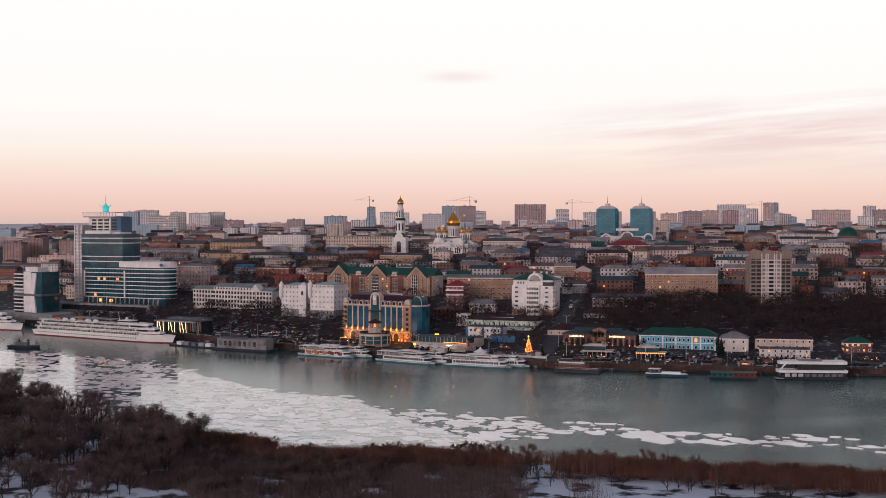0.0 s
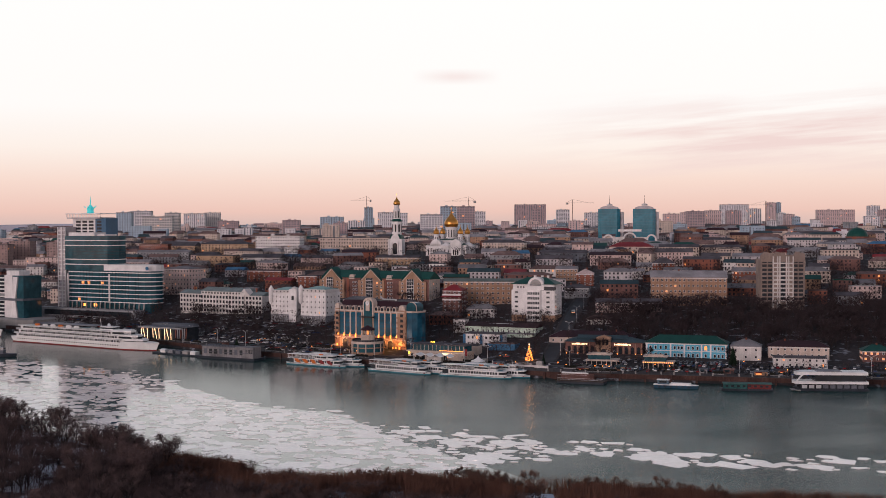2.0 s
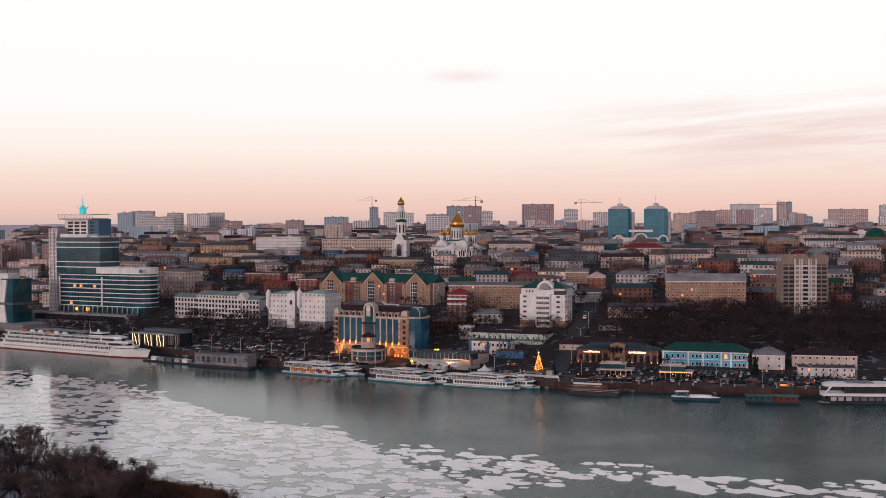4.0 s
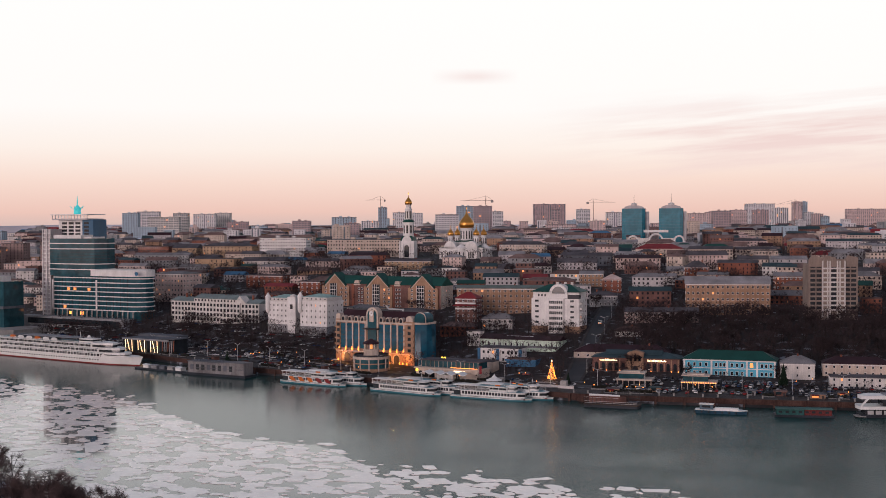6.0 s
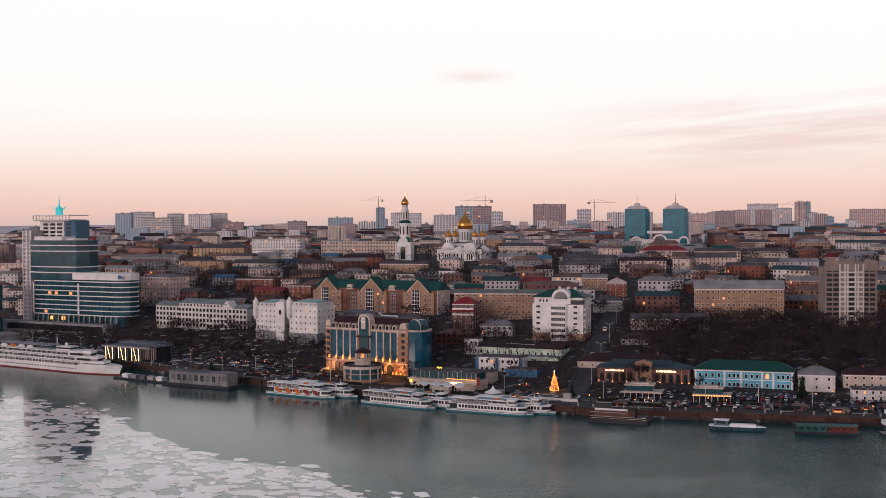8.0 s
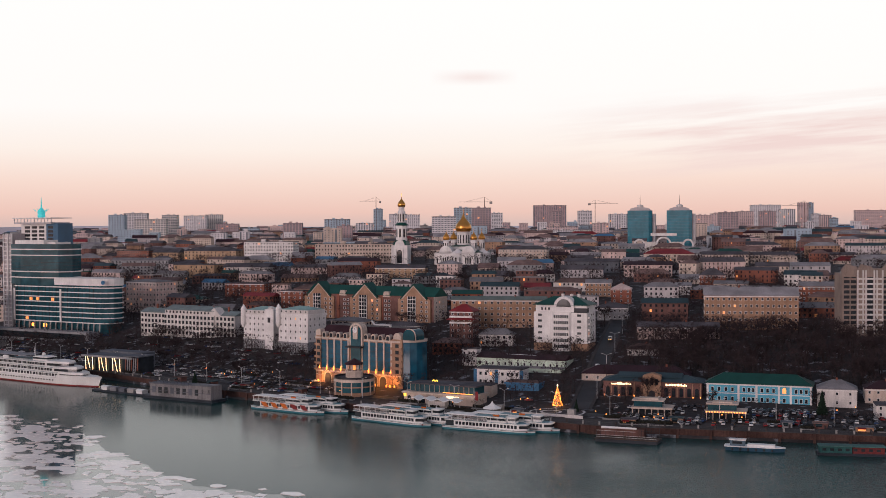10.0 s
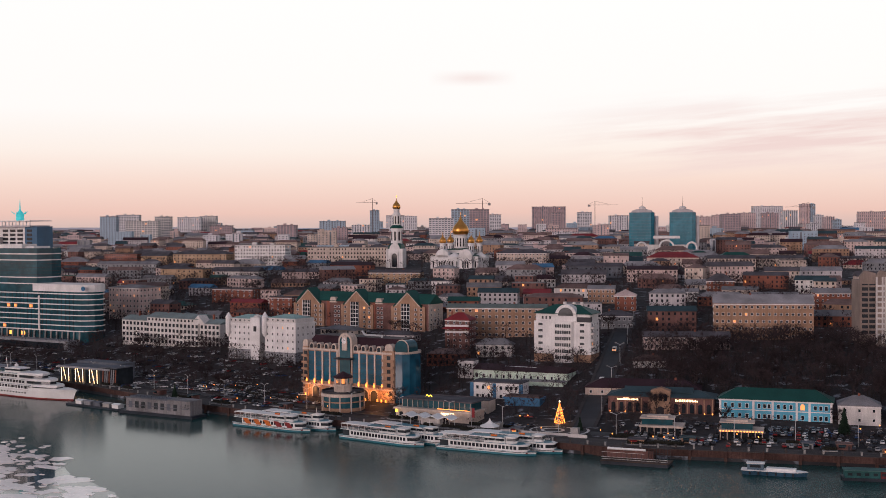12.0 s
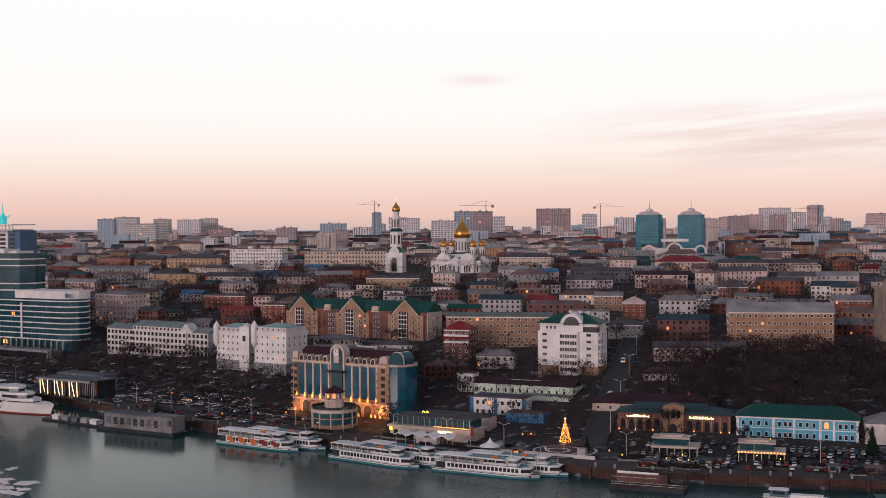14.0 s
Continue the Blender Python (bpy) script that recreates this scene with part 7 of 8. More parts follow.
# ---- trees ----
def bare_tree(seed, h, spread, twigs, droop=0.0):
    """Forked trunk with limbs and boughs, and a rounded crown of fine bare twigs."""
    rng = random.Random(seed)
    trunk, crown = Geo(), Geo()
    top = Vector((rng.uniform(-0.05, 0.05) * h, rng.uniform(-0.05, 0.05) * h, h * 0.40))
    trunk.tube((0, 0, -0.6), top, h * 0.020, h * 0.013, 6)
    trunk.tube(top, top + Vector((rng.uniform(-0.05, 0.05) * h, rng.uniform(-0.05, 0.05) * h, h * 0.34)), h * 0.012, h * 0.004, 5)
    tips = []
    for k in range(10):
        a = k * 2.4 + rng.uniform(-0.3, 0.3)
        f = rng.uniform(0.5, 1.25)
        st = Vector((top.x * f, top.y * f, h * 0.40 * f))
        up = rng.uniform(0.14, 0.34)
        mid = st + Vector((math.cos(a) * spread * 0.42, math.sin(a) * spread * 0.42, h * up))
        trunk.tube(st, mid, h * 0.009, h * 0.005, 4)
        for j in range(5):
            b = a + rng.uniform(-1.0, 1.0)
            r = spread * rng.uniform(0.15, 0.58)
            end = mid + Vector((math.cos(b) * r, math.sin(b) * r, h * rng.uniform(0.08, 0.30)))
            end.z = min(end.z, h * (0.96 - 0.30 * (Vector((end.x, end.y)).length / spread) ** 2))
            trunk.tube(mid, end, h * 0.0045, h * 0.0015, 3)
            tips += [mid.lerp(end, g) for g in (0.2, 0.4, 0.6, 0.8, 1.0)]
    for k in range(twigs):
        p = rng.choice(tips)
        out = Vector((p.x, p.y, 0)) / spread
        d = (Vector((rng.gauss(0, 0.7), rng.gauss(0, 0.7), rng.gauss(0.55 - droop, 0.45))) + out * 0.7).normalized() * h * rng.uniform(0.05, 0.13)
        q = p + d
        s = d.cross(Vector((rng.gauss(0, 1), rng.gauss(0, 1), rng.gauss(0, 1)))).normalized() * h * 0.0021
        m = p.lerp(q, 0.5)
        crown.add([p - s, p + s, q], [(0, 1, 2)])
        for j in range(2):
            e = m + (d * 0.5 + Vector((rng.gauss(0, 1), rng.gauss(0, 1), rng.gauss(0.3 - droop, 0.6))) * h * 0.035)
            crown.add([m - s * 0.8, m + s * 0.8, e], [(0, 1, 2)])
    return trunk, crown


def scatter(kinds, spots, rng):
    """Many copies of a few tree shapes in one mesh: trunk in slot 0, twigs in slot 1."""
    out, vs, n = Geo(), [], 0
    shapes = []
    for tr, cr in kinds:
        k = len(tr.v)
        shapes.append((np.array(tr.v + cr.v), tr.f + [tuple(i + k for i in q) for q in cr.f], [0] * len(tr.f) + [1] * len(cr.f)))
    for x, y, z, s in spots:
        v, f, m = rng.choice(shapes)
        a = rng.uniform(0, 6.28)
        c, q = math.cos(a) * s, math.sin(a) * s
        vs.append(np.stack([x + v[:, 0] * c - v[:, 1] * q, y + v[:, 0] * q + v[:, 1] * c, z + v[:, 2] * s], 1))
        out.f += [tuple(i + n for i in face) for face in f]
        out.m += m
        n += len(v)
    out.v = np.concatenate(vs).tolist()
    return out


def tree_kind(name, label, seed, h, spread, twigs, crown_m, group, droop=0.0):
    tr, cr = bare_tree(seed, h, spread, twigs, droop)
    t = thing(name, label, "tree", 0, 0, 0, 0, group)
    part("trunk", tr, BARK, t)
    part("crown", cr, crown_m, t)
    return t


def plant(kinds, spots, rng, lo=0.75, hi=1.25):
    used = set()
    for x, y, z in spots:
        k = rng.choice(kinds)
        m = pose(x, y, z, 0, 0, rng.uniform(0, 360))
        s = rng.uniform(lo, hi)
        if k not in used:
            used.add(k)
            k.matrix_basis = m
            o = k
        else:
            o = copy_thing(k, m)
        o.scale = (s * rng.uniform(0.9, 1.1), s * rng.uniform(0.9, 1.1), s)


CITY_TREES = [tree_kind("bare_tree", "leafless dark city tree", 40 + k, 11, 4.8, 1500, TWIG, "city trees") for k in range(4)]
RIVER_TREES = [tree_kind("bare_tree", "tall leafless tree on the snowy river meadow", 60 + k, 15, 5.4, 1500, MEADOWT, "trees on the meadow bank") for k in range(3)]
WILLOWS = [tree_kind("willow", "reddish-brown leafless willow on the snowy river bank", 80 + k, 10, 4.2, 1300, WILLOW, "willows on the meadow bank", -0.3) for k in range(4)]


def city_trees():
    rng = random.Random(8)
    spots = []
    # wooded slope behind the turquoise school
    while len(spots) < 70:
        x = rng.uniform(118, 330)
        n = rng.uniform(98, 205)
        y = bank(x) + n
        if free_spot(x, y, 1.0):
            spots.append((x, y, ground(x, y) - 0.3))
    while len(spots) < 130:
        x = rng.uniform(-330, 330)
        n = rng.choice((rng.uniform(36, 120), rng.uniform(60, 420)))
        y = bank(x) + n
        if free_spot(x, y, 2.0) and abs((x - 66) - (y - 790) * 0.2333) > 7:
            spots.append((x, y, ground(x, y) - 0.3))
    plant(CITY_TREES, spots, rng)


city_trees()


def woods():
    """Bare trees and bushes in the yards, on the slopes and between the far roofs."""
    rng = random.Random(31)
    small = [bare_tree(120 + k, 10, 4.6, 36) for k in range(5)]
    for tr, cr in small:      # far crowns: few twigs, each a little broader
        tr.v, tr.f, tr.m = [], [], []
        tr.tube((0, 0, -0.6), (0, 0, 6), 0.22, 0.08, 3)
        for k in range(3):
            a = k * 2.1
            tr.tube((0, 0, 3.5 + 0.4 * k), (2.4 * math.cos(a), 2.4 * math.sin(a), 6.4 + 0.3 * k), 0.10, 0.04, 3)
        for i in range(0, len(cr.v), 3):
            p, q = Vector(cr.v[i]), Vector(cr.v[i + 1])
            cr.v[i], cr.v[i + 1] = tuple(p + (p - q) * 4.2), tuple(q + (q - p) * 4.2)
    spots = []

    def lane_free(x, y):
        return abs((x - 66) - (y - 790) * 0.2333) > 7 or y > 1160

    def sow(count, x0, x1, n0, n1, h0, h1, room, power=1.0, gaps=-9.0):
        for k in range(count):
            n = n0 + (n1 - n0) * rng.random() ** power
            x = rng.uniform(x0, x1)
            if x0 == -1:
                x = rng.uniform(-0.44, 0.42) * (760 + n)
            y = bank(x) + n
            if lane_free(x, y) and noise.noise((x * 0.008, y * 0.008, 2)) > gaps and free_spot(x, y, room):
                spots.append((x, y, ground(x, y) - 0.2, rng.uniform(h0, h1) / 10))

    sow(5000, -1, 1, 120, 2000, 7, 13, -1.0, 1.5, -0.3)
    sow(4200, -1, 1, 110, 800, 7, 13, -5.0, 1.2, -0.25)
    sow(1300, -340, 110, 40, 150, 4, 11, -1.5)
    sow(1100, 112, 360, 88, 215, 7, 14, -2.5)
    sow(420, -335, 300, 18, 60, 2.5, 6, 0.3)
    lone("woods", scatter(small, spots, rng), (BARK, TWIG), "bare winter trees filling the yards of the city", "trees", kind="stuff")


woods()


def meadow_bank():
    rng = random.Random(12)
    spots = []
    # tall trees where the bank runs out upstream
    while len(spots) < 130:
        x = rng.uniform(-330, -92)
        k = rng.uniform(-165, -5) if x < -125 else rng.uniform(-100, -22)
        y = shore(x) + k
        if y > 365:
            spots.append((x, y, 1.0))
    plant(RIVER_TREES, spots, rng, 0.8, 1.2)
    spots = []
    while len(spots) < 150:
        x = rng.uniform(-125, 215)
        k = rng.uniform(-46, -4) if x < 10 else rng.uniform(-26, -4)
        if shore(x) + k > 358:
            spots.append((x, shore(x) + k, 1.0))
    plant(WILLOWS, spots, rng, 0.55, 0.88)
    kinds = [bare_tree(160 + k, 14, 5.2, 560) for k in range(4)]
    spots = []
    while len(spots) < 640:
        x = rng.uniform(-335, -20)
        y = shore(x) + (rng.uniform(-175, -6) if x < -100 else rng.uniform(-95, -24))
        if y > 352:
            spots.append((x, y, 0.8, rng.uniform(0.55, 1.1) * (1.0 if x < -95 else 0.6)))
    for k in range(70):      # a thin front row on the open snow
        x = rng.uniform(-20, 215)
        spots.append((x, shore(x) + rng.uniform(-46, -24), 0.8, rng.uniform(0.32, 0.55)))
    lone("meadow_wood", scatter(kinds, spots, rng), (BARK, MEADOWT), "dense leafless wood on the snowy river meadow", "trees", kind="stuff")

    def brush(name, x0, x1, d0, d1, count, lo, hi, base, material, label):
        """Fine upright stems; base: the height at which their twigs begin."""
        g = Geo()
        for k in range(count):
            x = rng.uniform(x0, x1)
            y = shore(x) + rng.uniform(d0, d1)
            if x1 - x < 60 * rng.random() and x1 < 200:
                continue
            if y < 350 or noise.noise((x * 0.045, y * 0.045, 6)) < -0.34:
                continue
            h, a = rng.uniform(lo, hi) * (0.85 + 0.25 * noise.noise((x * 0.05, y * 0.05, 3))), rng.uniform(0, 3.14)
            s, lean = Vector((math.cos(a), math.sin(a), 0)) * rng.uniform(0.03, 0.075), Vector((rng.gauss(0, 0.5), rng.gauss(0, 0.5), 0))
            p = Vector((x, y, 0.8 + base * rng.uniform(0.6, 1.2)))
            g.add([p - s, p + s, p + lean + Vector((0, 0, h - base))], [(0, 1, 2)])
        lone(name, g, material, label, "brushwood", kind="stuff")

    brush("reeds", -112, 230, -14, -2, 62000, 5.0, 8.0, 0.0, REED, "dry brown reeds and brushwood along the shore")
    brush("thicket", -120, 230, -30, -10, 110000, 7.0, 9.2, 3.0, WILLOW, "reddish willow thicket behind the reeds")
    brush("low_thicket", -130, 55, -100, -26, 105000, 4.0, 7.5, 1.2, MEADOWT, "dark leafless saplings behind the willows")
    brush("undergrowth", -340, -100, -125, -4, 60000, 3.0, 8.0, 1.0, MEADOWT, "dark leafless undergrowth below the meadow trees")


meadow_bank()


def fir(x, y, h):
    t = thing("fir_tree", "dark green fir by the villa", "tree", x, y, ground(x, y), 0)
    part("trunk", Geo().tube((0, 0, -0.5), (0, 0, h), 0.25, 0.03, 6), BARK, t)
    g, rng = Geo(), random.Random(int(x))
    for k in range(900):
        f = rng.random() ** 0.7
        z = h * (1 - f) * 0.94 + 0.6
        r = f * h * 0.26 * rng.uniform(0.55, 1.1)
        a = rng.uniform(0, 6.28)
        p = Vector((r * 0.3 * math.cos(a), r * 0.3 * math.sin(a), z + 0.2))
        q = Vector((r * math.cos(a), r * math.sin(a), z - 0.35))
        s = Vector((-math.sin(a), math.cos(a), 0)) * 0.28
        g.add([p, q - s, q + Vector((0, 0, -0.2)), q + s], [(0, 1, 2, 3)])
    part("crown", g, FIR, t)


fir(176, 768, 12)
fir(-142, 893, 8)
fir(64, 783, 6)


# ---- small things on the waterfront ----
def light_tree():
    t = thing("light_tree", "cone-shaped tree of glowing festive lights on the square", "festive tree", 56.5, 801, 5.0)
    g, rng = Geo(), random.Random(2)
    part("frame", Geo().lathe([(2.3, 0), (1.4, 4), (0.12, 9.4)], 12), IRON, t)
    for k in range(900):
        f = rng.random() ** 0.7
        a, z, r = rng.uniform(0, 6.28), 9.2 * (1 - f), 2.4 * f + 0.1
        g.box(r * math.cos(a) - 0.09, r * math.cos(a) + 0.09, r * math.sin(a) - 0.09, r * math.sin(a) + 0.09, z, z + 0.18)
    tagged(part("lights", g, WARM, t), kind="stuff")
    part("star", Geo().lathe([(0.05, 9.3), (0.5, 9.9), (0.05, 10.6)], 5), NEON, t)
    lamp = bpy.data.lights.new("tree_lamp", "POINT")
    lamp.energy, lamp.color, lamp.shadow_soft_size = 500, (1.0, 0.55, 0.2), 1.5
    o = new("tree_lamp", lamp)
    o.location = (56.5, 797, 8)
    tagged(o, "warm glow of the festive tree", "lamp")


light_tree()


def round_square():
    t = thing("round_square", "round paved square with pale rings beside the quay", "square", 52, 784, ground(52, 784) + 0.35, -24)
    part("disc", Geo().lathe([(17, -1.5), (17, 0.0)], 40), SLAB, t)
    for r0, r1 in ((15.2, 16.4), (9.5, 10.4), (4.0, 5.4)):
        g = Geo()
        for k in range(40):
            a, b = 2 * math.pi * k / 40, 2 * math.pi * (k + 1) / 40
            g.add([(r0 * math.cos(a), r0 * math.sin(a), 0.05), (r1 * math.cos(a), r1 * math.sin(a), 0.05), (r1 * math.cos(b), r1 * math.sin(b), 0.05), (r0 * math.cos(b), r0 * math.sin(b), 0.05)], [(0, 1, 2, 3)])
        part("ring", g, OFFWHITE, t)
    part("balustrade", Geo().box(-20, 20, -12.6, -12.2, -1, 1.1), OFFWHITE, t)
    for k in range(2):
        part("gate_post", Geo().box(-24 + k * 36, -20.6 + k * 36, -11, -8, -2, 3.4), CONC, t)


round_square()


def white_tent(x, y):
    t = thing("white_tent", "white peaked canvas tent on the promenade", "tent", x, y, ground(x, y) + 0.2, -25)
    part("canopy", Geo().lathe([(4.6, 2.6), (4.6, 2.9), (2.0, 3.9), (0.7, 5.0), (0.1, 6.2)], 8), SHIPW, t)
    for k in range(6):
        a = k * 1.047
        part("pole", Geo().tube((4.2 * math.cos(a), 4.2 * math.sin(a), -0.3), (4.2 * math.cos(a), 4.2 * math.sin(a), 2.7), 0.08, 0.08, 5), STEEL, t)


white_tent(24, 782)


def wave_canopy(x, y, rot):
    t = thing("wave_canopy", "white wavy canopy roof over a promenade cafe", "canopy", x, y, ground(x, y), rot)
    g = Geo()
    for k in range(24):
        a, b = -15 + k * 1.25, -15 + (k + 1) * 1.25
        za, zb = 4.6 + 0.6 * math.sin(a * 0.9), 4.6 + 0.6 * math.sin(b * 0.9)
        g.add([(a, -3, za), (b, -3, zb), (b, 4, zb + 0.4), (a, 4, za + 0.4), (a, -3, za - 0.3), (b, -3, zb - 0.3)], [(0, 1, 2, 3), (4, 5, 1, 0)])
    part("roof", g, SHIPW, t)
    for k in range(7):
        part("post", Geo().tube((-14 + k * 4.6, -2.4, -0.5), (-14 + k * 4.6, -2.4, 4.4), 0.12, 0.12, 6), STEEL, t)
    part("counter", Geo().box(-6, 4, 1, 4, -0.5, 3.4), OFFWHITE, t)


wave_canopy(-2.5, 800, -28)


def car(col, name):
    paint = mat(name, col, rough=0.25, amount=0.08)
    t = thing("parked_car", name.replace("_", " ") + " parked by the waterfront", "car", 0, 0, 0, 0, "parked cars")
    body = [(-2.15, 0.35), (2.1, 0.35), (2.2, 0.75), (1.2, 0.95), (-1.9, 1.0), (-2.2, 0.8)]
    part("body", Geo().wall_shape(body, -0.86, 0.86).box(-1.25, 0.4, -0.70, 0.70, 1.42, 1.50), paint, t)
    part("cabin", Geo().wall_shape([(-1.75, 0.98), (1.05, 0.94), (0.45, 1.42), (-1.3, 1.45)], -0.74, 0.74), GLASS, t)
    for x in (-1.35, 1.35):
        for y in (-0.86, 0.86):
            part("wheel", Geo().tube((x, y - 0.1, 0.32), (x, y + 0.1, 0.32), 0.32, 0.32, 8), IRON, t)
    return t


CARS = [car((0.62, 0.62, 0.62), "white_car"), car((0.03, 0.03, 0.035), "black_car"), car((0.28, 0.29, 0.30), "silver_car"), car((0.22, 0.02, 0.02), "red_car"), car((0.03, 0.06, 0.14), "dark_blue_car")]


def park_cars():
    rng = random.Random(4)
    spots = []
    def row(x0, y0, ang, n, gap, turn):
        c, s = math.cos(radians(ang)), math.sin(radians(ang))
        for k in range(n):
            if rng.random() < 0.82:
                x, y = x0 + k * gap * c, y0 + k * gap * s
                spots.append((x, y, ang + turn + rng.gauss(0, 3)))
    for x0, y0 in ((-245, 1012), (-170, 950), (-140, 925), (-155, 955), (-120, 912), (-95, 905), (-178, 975), (-130, 935), (-205, 1000), (-190, 960), (-160, 935)):
        row(x0, y0, -35, 11, 3.0, 60)
    for x0, n in ((-300, 18), (-205, 16), (-120, 14), (84, 12), (120, 14), (158, 12), (196, 10)):
        for off in (12, 20, 38, 46):
            x, y = x0, bank(x0) + off
            slope = math.degrees(math.atan2(bank(x0 + 30) - bank(x0), 30))
            row(x, y, slope, n, 3.0 if off != 19 else 5.8, 90 if off != 19 else 0)
    row(82, 792, -15, 9, 3.0, 80)
    row(112, 792, -15, 5, 3.0, 80)
    row(38, 815, -22, 4, 5.5, 0)
    row(5, 832, -24, 8, 3.0, 70)
    rng.shuffle(spots)
    used = set()
    for x, y, a in spots[:270]:
        if not free_spot(x, y, -2.5):
            continue
        k = rng.choices(range(5), (5, 4, 5, 1.2, 1.5))[0]
        m = pose(x, y, max(ground(x, y) + 0.1, 4.36), 0, 0, a)
        if k in used:
            copy_thing(CARS[k], m)
        else:
            used.add(k)
            CARS[k].matrix_basis = m


park_cars()


def crowded_lots():
    """The rest of the parked cars, row behind row on the slope and the lots."""
    rng = random.Random(64)
    paints = [c.children[0].data.materials[0] for c in CARS]
    g = Geo()
    body = [(-2.15, 0.3), (2.1, 0.3), (2.2, 0.75), (1.2, 0.95), (-1.9, 1.0), (-2.2, 0.8)]
    cabin = [(-1.75, 0.97), (1.05, 0.93), (0.45, 1.40), (-1.3, 1.43)]
    for x0, x1, n0, n1, rows in ((-330, -55, 36, 118, 9), (78, 285, 9, 50, 5), (-60, 40, 30, 52, 2)):
        for r in range(rows):
            n = n0 + (n1 - n0) * r / max(1, rows - 1)
            x = x0
            while x < x1:
                x += 2.7
                y = bank(x) + n + rng.gauss(0, 0.3)
                if rng.random() < 0.42 or noise.noise((x * 0.03, n * 0.05, 8)) < -0.1 or not free_spot(x, y, 0.5):
                    continue
                k, q = len(g.v), rng.choices(range(5), (3, 6, 4, 1.5, 2))[0]
                g.wall_shape(body, -0.86, 0.86, q).wall_shape(cabin, -0.74, 0.74, 5).box(-1.25, 0.4, -0.70, 0.70, 1.41, 1.50, q)
                for i in (-1.35, 1.35):
                    g.tube((i, -0.9, 0.32), (i, 0.9, 0.32), 0.32, 0.32, 6, 6)
                a = radians(math.degrees(math.atan2(bank(x + 10) - bank(x), 10)) + 80 + rng.gauss(0, 5))
                c, s, z = math.cos(a), math.sin(a), max(ground(x, y) + 0.05, 4.3)
                for i in range(k, len(g.v)):
                    u, v, e = g.v[i]
                    g.v[i] = (x + u * c - v * s, y + u * s + v * c, z + e)
    lone("car_park", g, (*paints, GLASS, IRON), "crowded rows of parked cars behind the promenade", "cars", kind="stuff")


crowded_lots()


def driving_van(x, y, lights):
    rot = 76.8
    t = thing("van", "white van on the wet hill lane with its lamps lit", "van", x, y, ground(x, y) + 0.85, rot - 180, "vans on the lane")
    part("body", Geo().wall_shape([(-2.6, 0.4), (2.7, 0.4), (2.7, 1.3), (1.9, 2.4), (-2.6, 2.4)], -1.0, 1.0), SHIPW, t)
    part("windscreen", Geo().wall_shape([(2.72, 1.3), (2.74, 1.35), (1.95, 2.3), (1.9, 2.2)], -0.9, 0.9), GLASS, t)
    for y0 in (-0.75, 0.75):
        part("headlight", Geo().box(2.68, 2.85, y0 - 0.25, y0 + 0.25, 0.6, 0.95), WARM, t)
        for xx in (-1.7, 1.7):
            part("wheel", Geo().tube((xx, y0 * 1.3 - 0.1, 0.38), (xx, y0 * 1.3 + 0.1, 0.38), 0.38, 0.38, 8), IRON, t)
    return t


driving_van(83, 862, True)
driving_van(97, 920, True)


def street_lamp():
    t = thing("street_lamp", "tall double-arm street lamp of grey steel", "street lamp", 0, 0, 0, 0, "street lamps")
    part("pole", Geo().tube((0, 0, -0.5), (0, 0, 10), 0.16, 0.10, 6), STEEL, t)
    for s in (-1, 1):
        part("arm", Geo().tube((0, 0, 9.8), (s * 2.2, 0, 10.7), 0.08, 0.06, 5), STEEL, t)
        part("lamp_head", Geo().box(s * 2.2 - 0.5, s * 2.2 + 0.5, -0.18, 0.18, 10.6, 10.8), OFFWHITE, t)
    return t


LAMP = street_lamp()


def set_lamps():
    first = True
    for x in range(-330, 300, 24):
        m = pose(x, bank(x) + 21, 4.2, 0, 0, math.degrees(math.atan2(bank(x + 10) - bank(x), 10)))
        if first:
            LAMP.matrix_basis = m
            first = False
        else:
            copy_thing(LAMP, m)
    for k in range(5):
        y = 812 + k * 42
        x = 66 + (y - 790) * 0.2333 + 6
        copy_thing(LAMP, pose(x, y, ground(x, y) + 0.5, 0, 0, -13))


set_lamps()


def kiosk(x, y, rot, w, roof_m, wall_m, lit):
    t = thing("kiosk", "small waterfront kiosk" + (" with a warm lit counter" if lit else " with a flat dark roof"), "kiosk", x, y, ground(x, y), rot, "waterfront kiosks")
    part("wall", Geo().box(-w / 2, w / 2, 0, 4, -1, 2.6), wall_m, t)
    part("roof", tray(-w / 2 - 0.5, w / 2 + 0.5, -0.7, 4.5, 2.6, 3.0, 0.2, 0.25), roof_m, t)
    part("counter_window", Geo().box(-w / 2 + 0.8, 0.3, -0.1, 0.0, 1.0, 2.1), WARMW if lit else GLASS, t)
    part("door", Geo().box(w / 2 - 1.6, w / 2 - 0.7, -0.08, 0.0, -0.2, 1.9), IRON, t)
    part("awning", Geo().add([(-w / 2 + 0.6, -0.05, 2.5), (0.5, -0.05, 2.5), (0.5, -1.5, 2.05), (-w / 2 + 0.6, -1.5, 2.05), (-w / 2 + 0.6, -1.5, 1.9), (0.5, -1.5, 1.9)], [(0, 3, 2, 1), (3, 4, 5, 2)]), REDR if lit else TEALR, t)


def along(x):
    return math.degrees(math.atan2(bank(x + 10) - bank(x), 10))


rk = random.Random(14)
for kx in (-155, -132, -110, -78, 35, 84, 106, 152, 166, 182, 196, 246):
    kiosk(kx, bank(kx) + rk.uniform(4, 14), along(kx), rk.uniform(4, 8), rk.choice((DARKR, RUSTR, DKGREY, TEALR)), rk.choice((SAND, GREYW, DKBRICK, DKGREY)), rk.random() < 0.3)


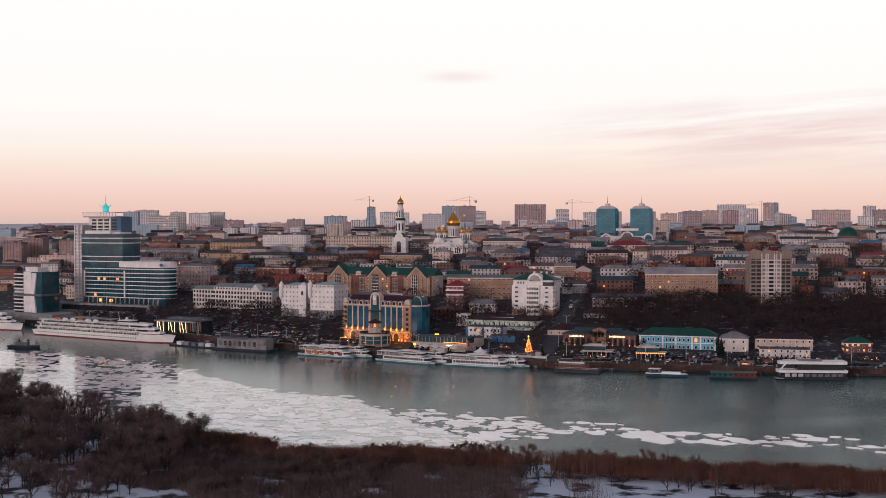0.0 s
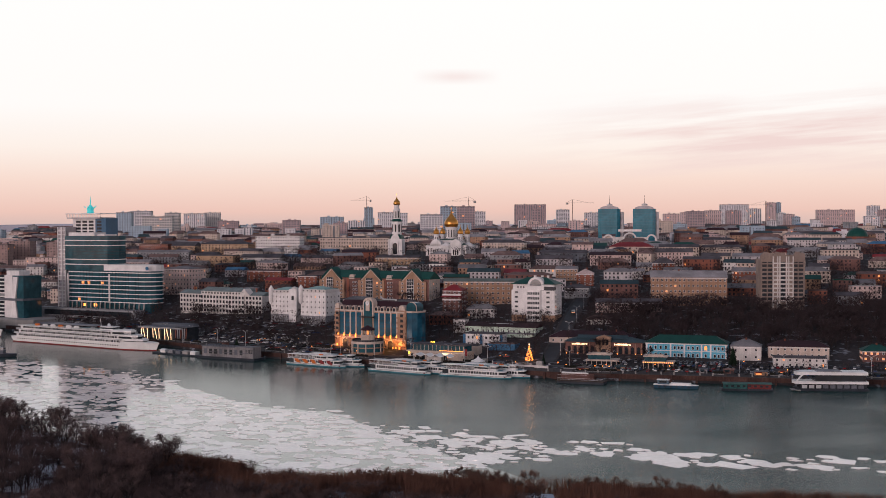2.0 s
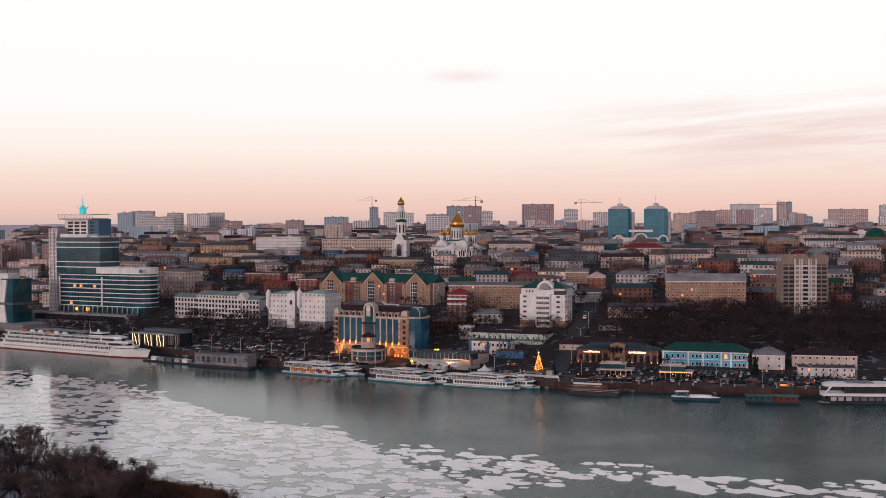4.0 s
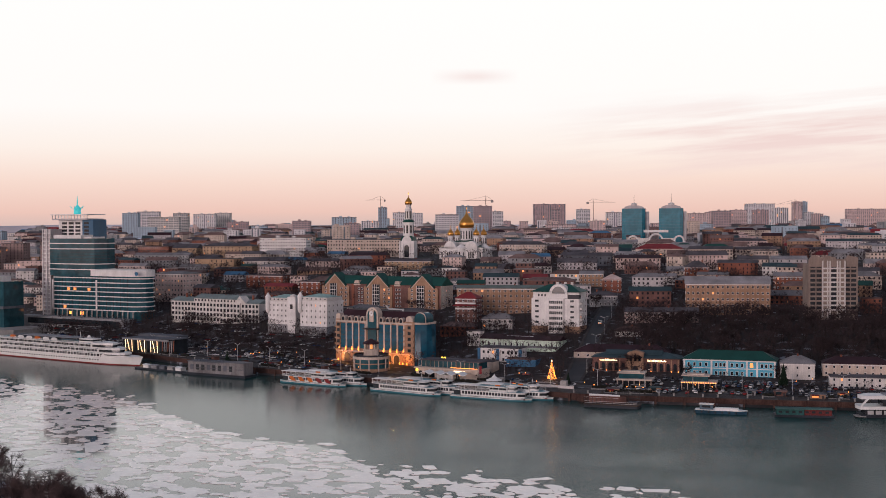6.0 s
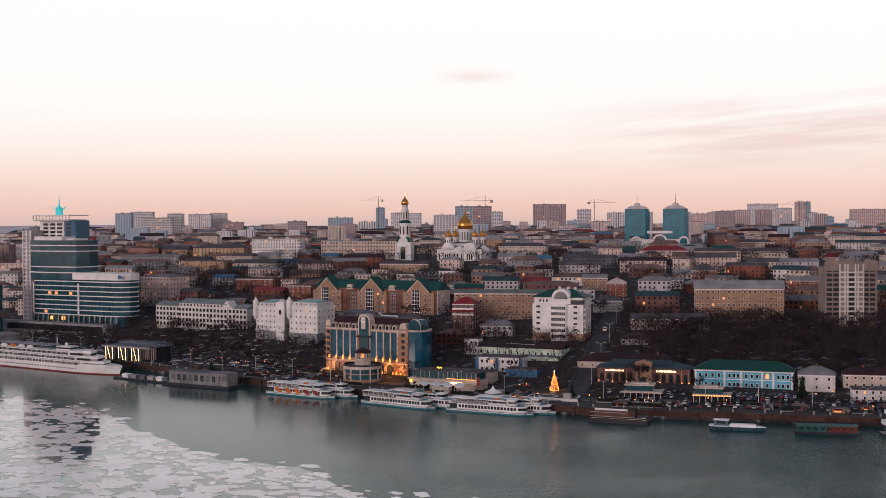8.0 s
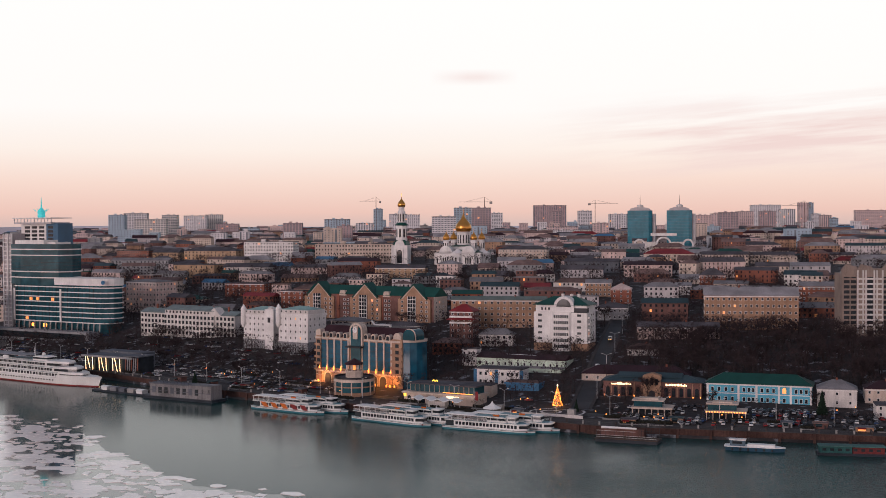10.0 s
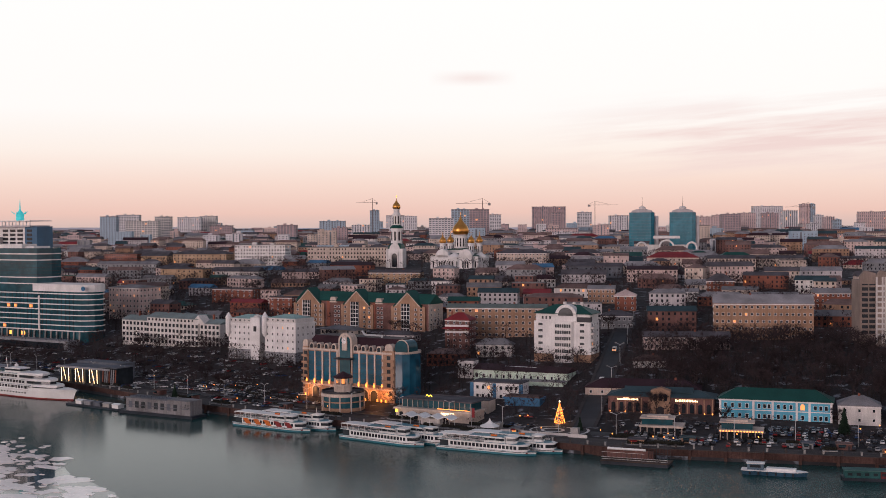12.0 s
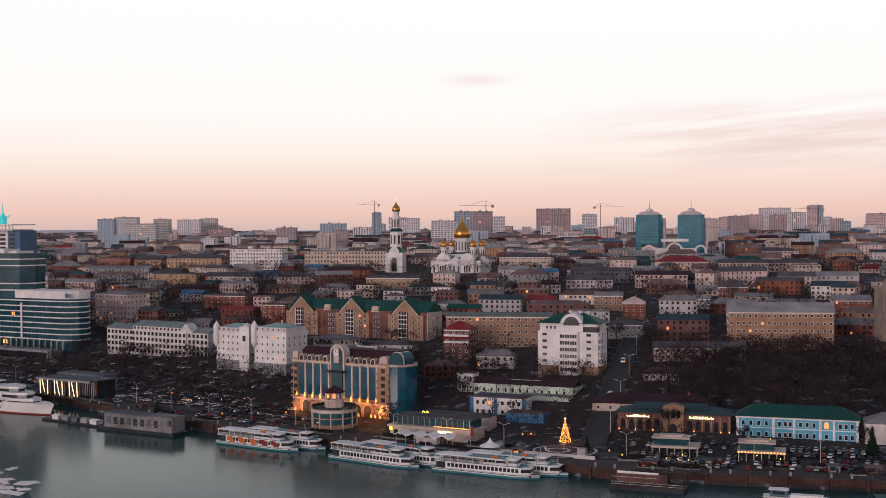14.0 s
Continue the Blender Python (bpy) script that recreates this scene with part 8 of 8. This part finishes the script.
def flower_beds():
    """Snow-dusted lawns with low borders and clipped dark hedges on the promenade."""
    rng = random.Random(91)
    DUSTED = mat("snow_dusted_lawn", (0.16, 0.16, 0.165), fine=1.2, coarse=0.3, amount=0.75)
    HEDGE = mat("winter_hedge", (0.022, 0.022, 0.017), fine=3.0, amount=0.5, bump=1.0)
    for k in range(64):
        x = rng.uniform(-300, 285)
        n = rng.choice((rng.uniform(3, 9), rng.uniform(16, 23), rng.uniform(35, 52)))
        y = bank(x) + n
        w, d = rng.uniform(5, 15), rng.uniform(1.6, 3.6)
        if not free_spot(x, y, w * 0.25) or abs(x - 52) < 20 and n < 60:
            continue
        t = thing("flower_bed", "snow-dusted promenade lawn with a clipped hedge", "flower bed", x, y, max(ground(x, y), 4.2), along(x), "promenade lawns")
        part("border", Geo().box(-w / 2 - 0.2, w / 2 + 0.2, -0.2, d + 0.2, -1, 0.3), CONC, t)
        part("lawn", Geo().box(-w / 2, w / 2, 0, d, 0.3, 0.42), DUSTED, t)
        g, m = Geo(), int(w / 0.8)
        for i in range(m):
            u = -w / 2 + (i + 0.5) * w / m
            r = rng.uniform(0.5, 0.8)
            g.lathe([(r * 0.8, 0.4), (r, 0.8), (r * 0.85, 1.2 + rng.uniform(0, 0.5)), (r * 0.3, 1.5 + rng.uniform(0, 0.5))], 6, u, d * 0.8, a0=rng.uniform(0, 1))
        part("hedge", g, HEDGE, t)


flower_beds()


def quay_railing():
    t = thing("quay_railing", "dark iron railing along the quay edge", "railing", 0, 0, 0)
    for z in (4.65, 5.2):
        part("rail", bank_strip(0.2, 0.3, z, z + 0.08, -330, 300), IRON, t)
    for x in range(-328, 300, 7):
        part("stone_post", Geo().box(-0.35, 0.35, -0.35, 0.35, 4.1, 5.5).box(-0.45, 0.45, -0.45, 0.45, 5.5, 5.68), CONC if x % 3 else SLAB, t, at=(x, bank(x) + 0.25, 0))


quay_railing()


def wall_piers():
    """Stone buttresses and tyre fenders on the quay wall."""
    for x in range(-120, 300, 14):
        part("buttress", Geo().box(-0.6, 0.6, -0.9, 0.4, -2, 3.85), STONE, quay, at=(x, bank(x) - 1.2, 0), rot=radians(along(x)))


wall_piers()


def far_city():
    """Crowded blocks and towers that reach to the skyline, most walls and the glass paled for haze."""
    rng = random.Random(303)
    g = Geo()
    mats = (ASH_HAZED, ROSE_HAZED, CREAM, UMBER_HAZED, BLUE_HAZED, PINKISH, OFFWHITE, GREYW, DARKR, HAZED_GLASS)
    for k in range(420):
        y = 1650 + 2150 * rng.random() ** 0.8
        x = rng.uniform(-0.40, 0.42) * y
        if not free_spot(x, y, 9) or x < -0.29 * y and rng.random() < 0.75:
            continue
        base = ground(x, y)
        w = rng.choice((rng.uniform(14, 24), rng.uniform(24, 60)))
        h = rng.uniform(8, 16) if w > 40 else rng.uniform(10, 30)
        h = min(h, 101 - base + rng.uniform(0, 8)) if x > 0.05 * y else min(h, 96 - base + rng.uniform(0, 6))
        occupy(x, y, 0, w, 14)
        wall = rng.choice((0, 0, 1, 1, 2, 3, 4, 5, 6, 7))
        z1 = base + h
        g.box(x - w / 2, x + w / 2, y, y + 14, base - 4, z1, wall)
        g.box(x - w / 2 - 0.3, x + w / 2 + 0.3, y - 0.3, y + 14.3, z1, z1 + 0.7, rng.choice((8, wall)))
        if rng.random() < 0.5:
            u = rng.uniform(-0.3, 0.3) * w
            g.box(x + u - 3, x + u + 3, y + 4, y + 9, z1 + 0.7, z1 + rng.uniform(2.5, 5), wall)
        bays, floors = max(2, int(w / 4.2)), max(2, int(h / 3.1))
        for i in range(bays):
            u = x - w / 2 + (i + 0.5) * w / bays
            if rng.random() < 0.18:
                g.box(u - 1.2, u + 1.2, y - 0.15, y + 0.1, base + 2, z1 - 1, 9)
                continue
            for f in range(floors):
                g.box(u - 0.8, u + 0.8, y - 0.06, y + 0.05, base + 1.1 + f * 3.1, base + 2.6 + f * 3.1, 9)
    lone("far_city", g, mats, "crowded haze-paled apartment blocks reaching to the skyline", "buildings", kind="stuff")


far_city()


def bulbs():
    """Single warm lamps along the promenade and on cafe fronts."""
    rng = random.Random(55)
    for k in range(50):
        x = rng.uniform(-250, 290)
        n = rng.uniform(8, 56)
        y = bank(x) + n
        if not free_spot(x, y, 0.0):
            continue
        z = ground(x, y)
        t = thing("path_lamp", "small glowing globe lamp on a short post", "lamp", x, y, z, 0, "globe lamps")
        part("post", Geo().tube((0, 0, -0.3), (0, 0, 2.9), 0.06, 0.05, 4), IRON, t)
        part("globe", Geo().lathe([(0.08, 2.9), (0.26, 3.1), (0.26, 3.3), (0.08, 3.5)], 6), WARM, t)


bulbs()


def flag(x, y):
    t = thing("banner", "tall red banner on a pole", "banner", x, y, ground(x, y), -25)
    part("pole", Geo().tube((0, 0, -0.3), (0, 0, 9), 0.1, 0.08, 5), STEEL, t)
    part("cloth", Geo().box(0.1, 1.6, -0.03, 0.03, 4.5, 8.8), REDR, t)


flag(16, 795)
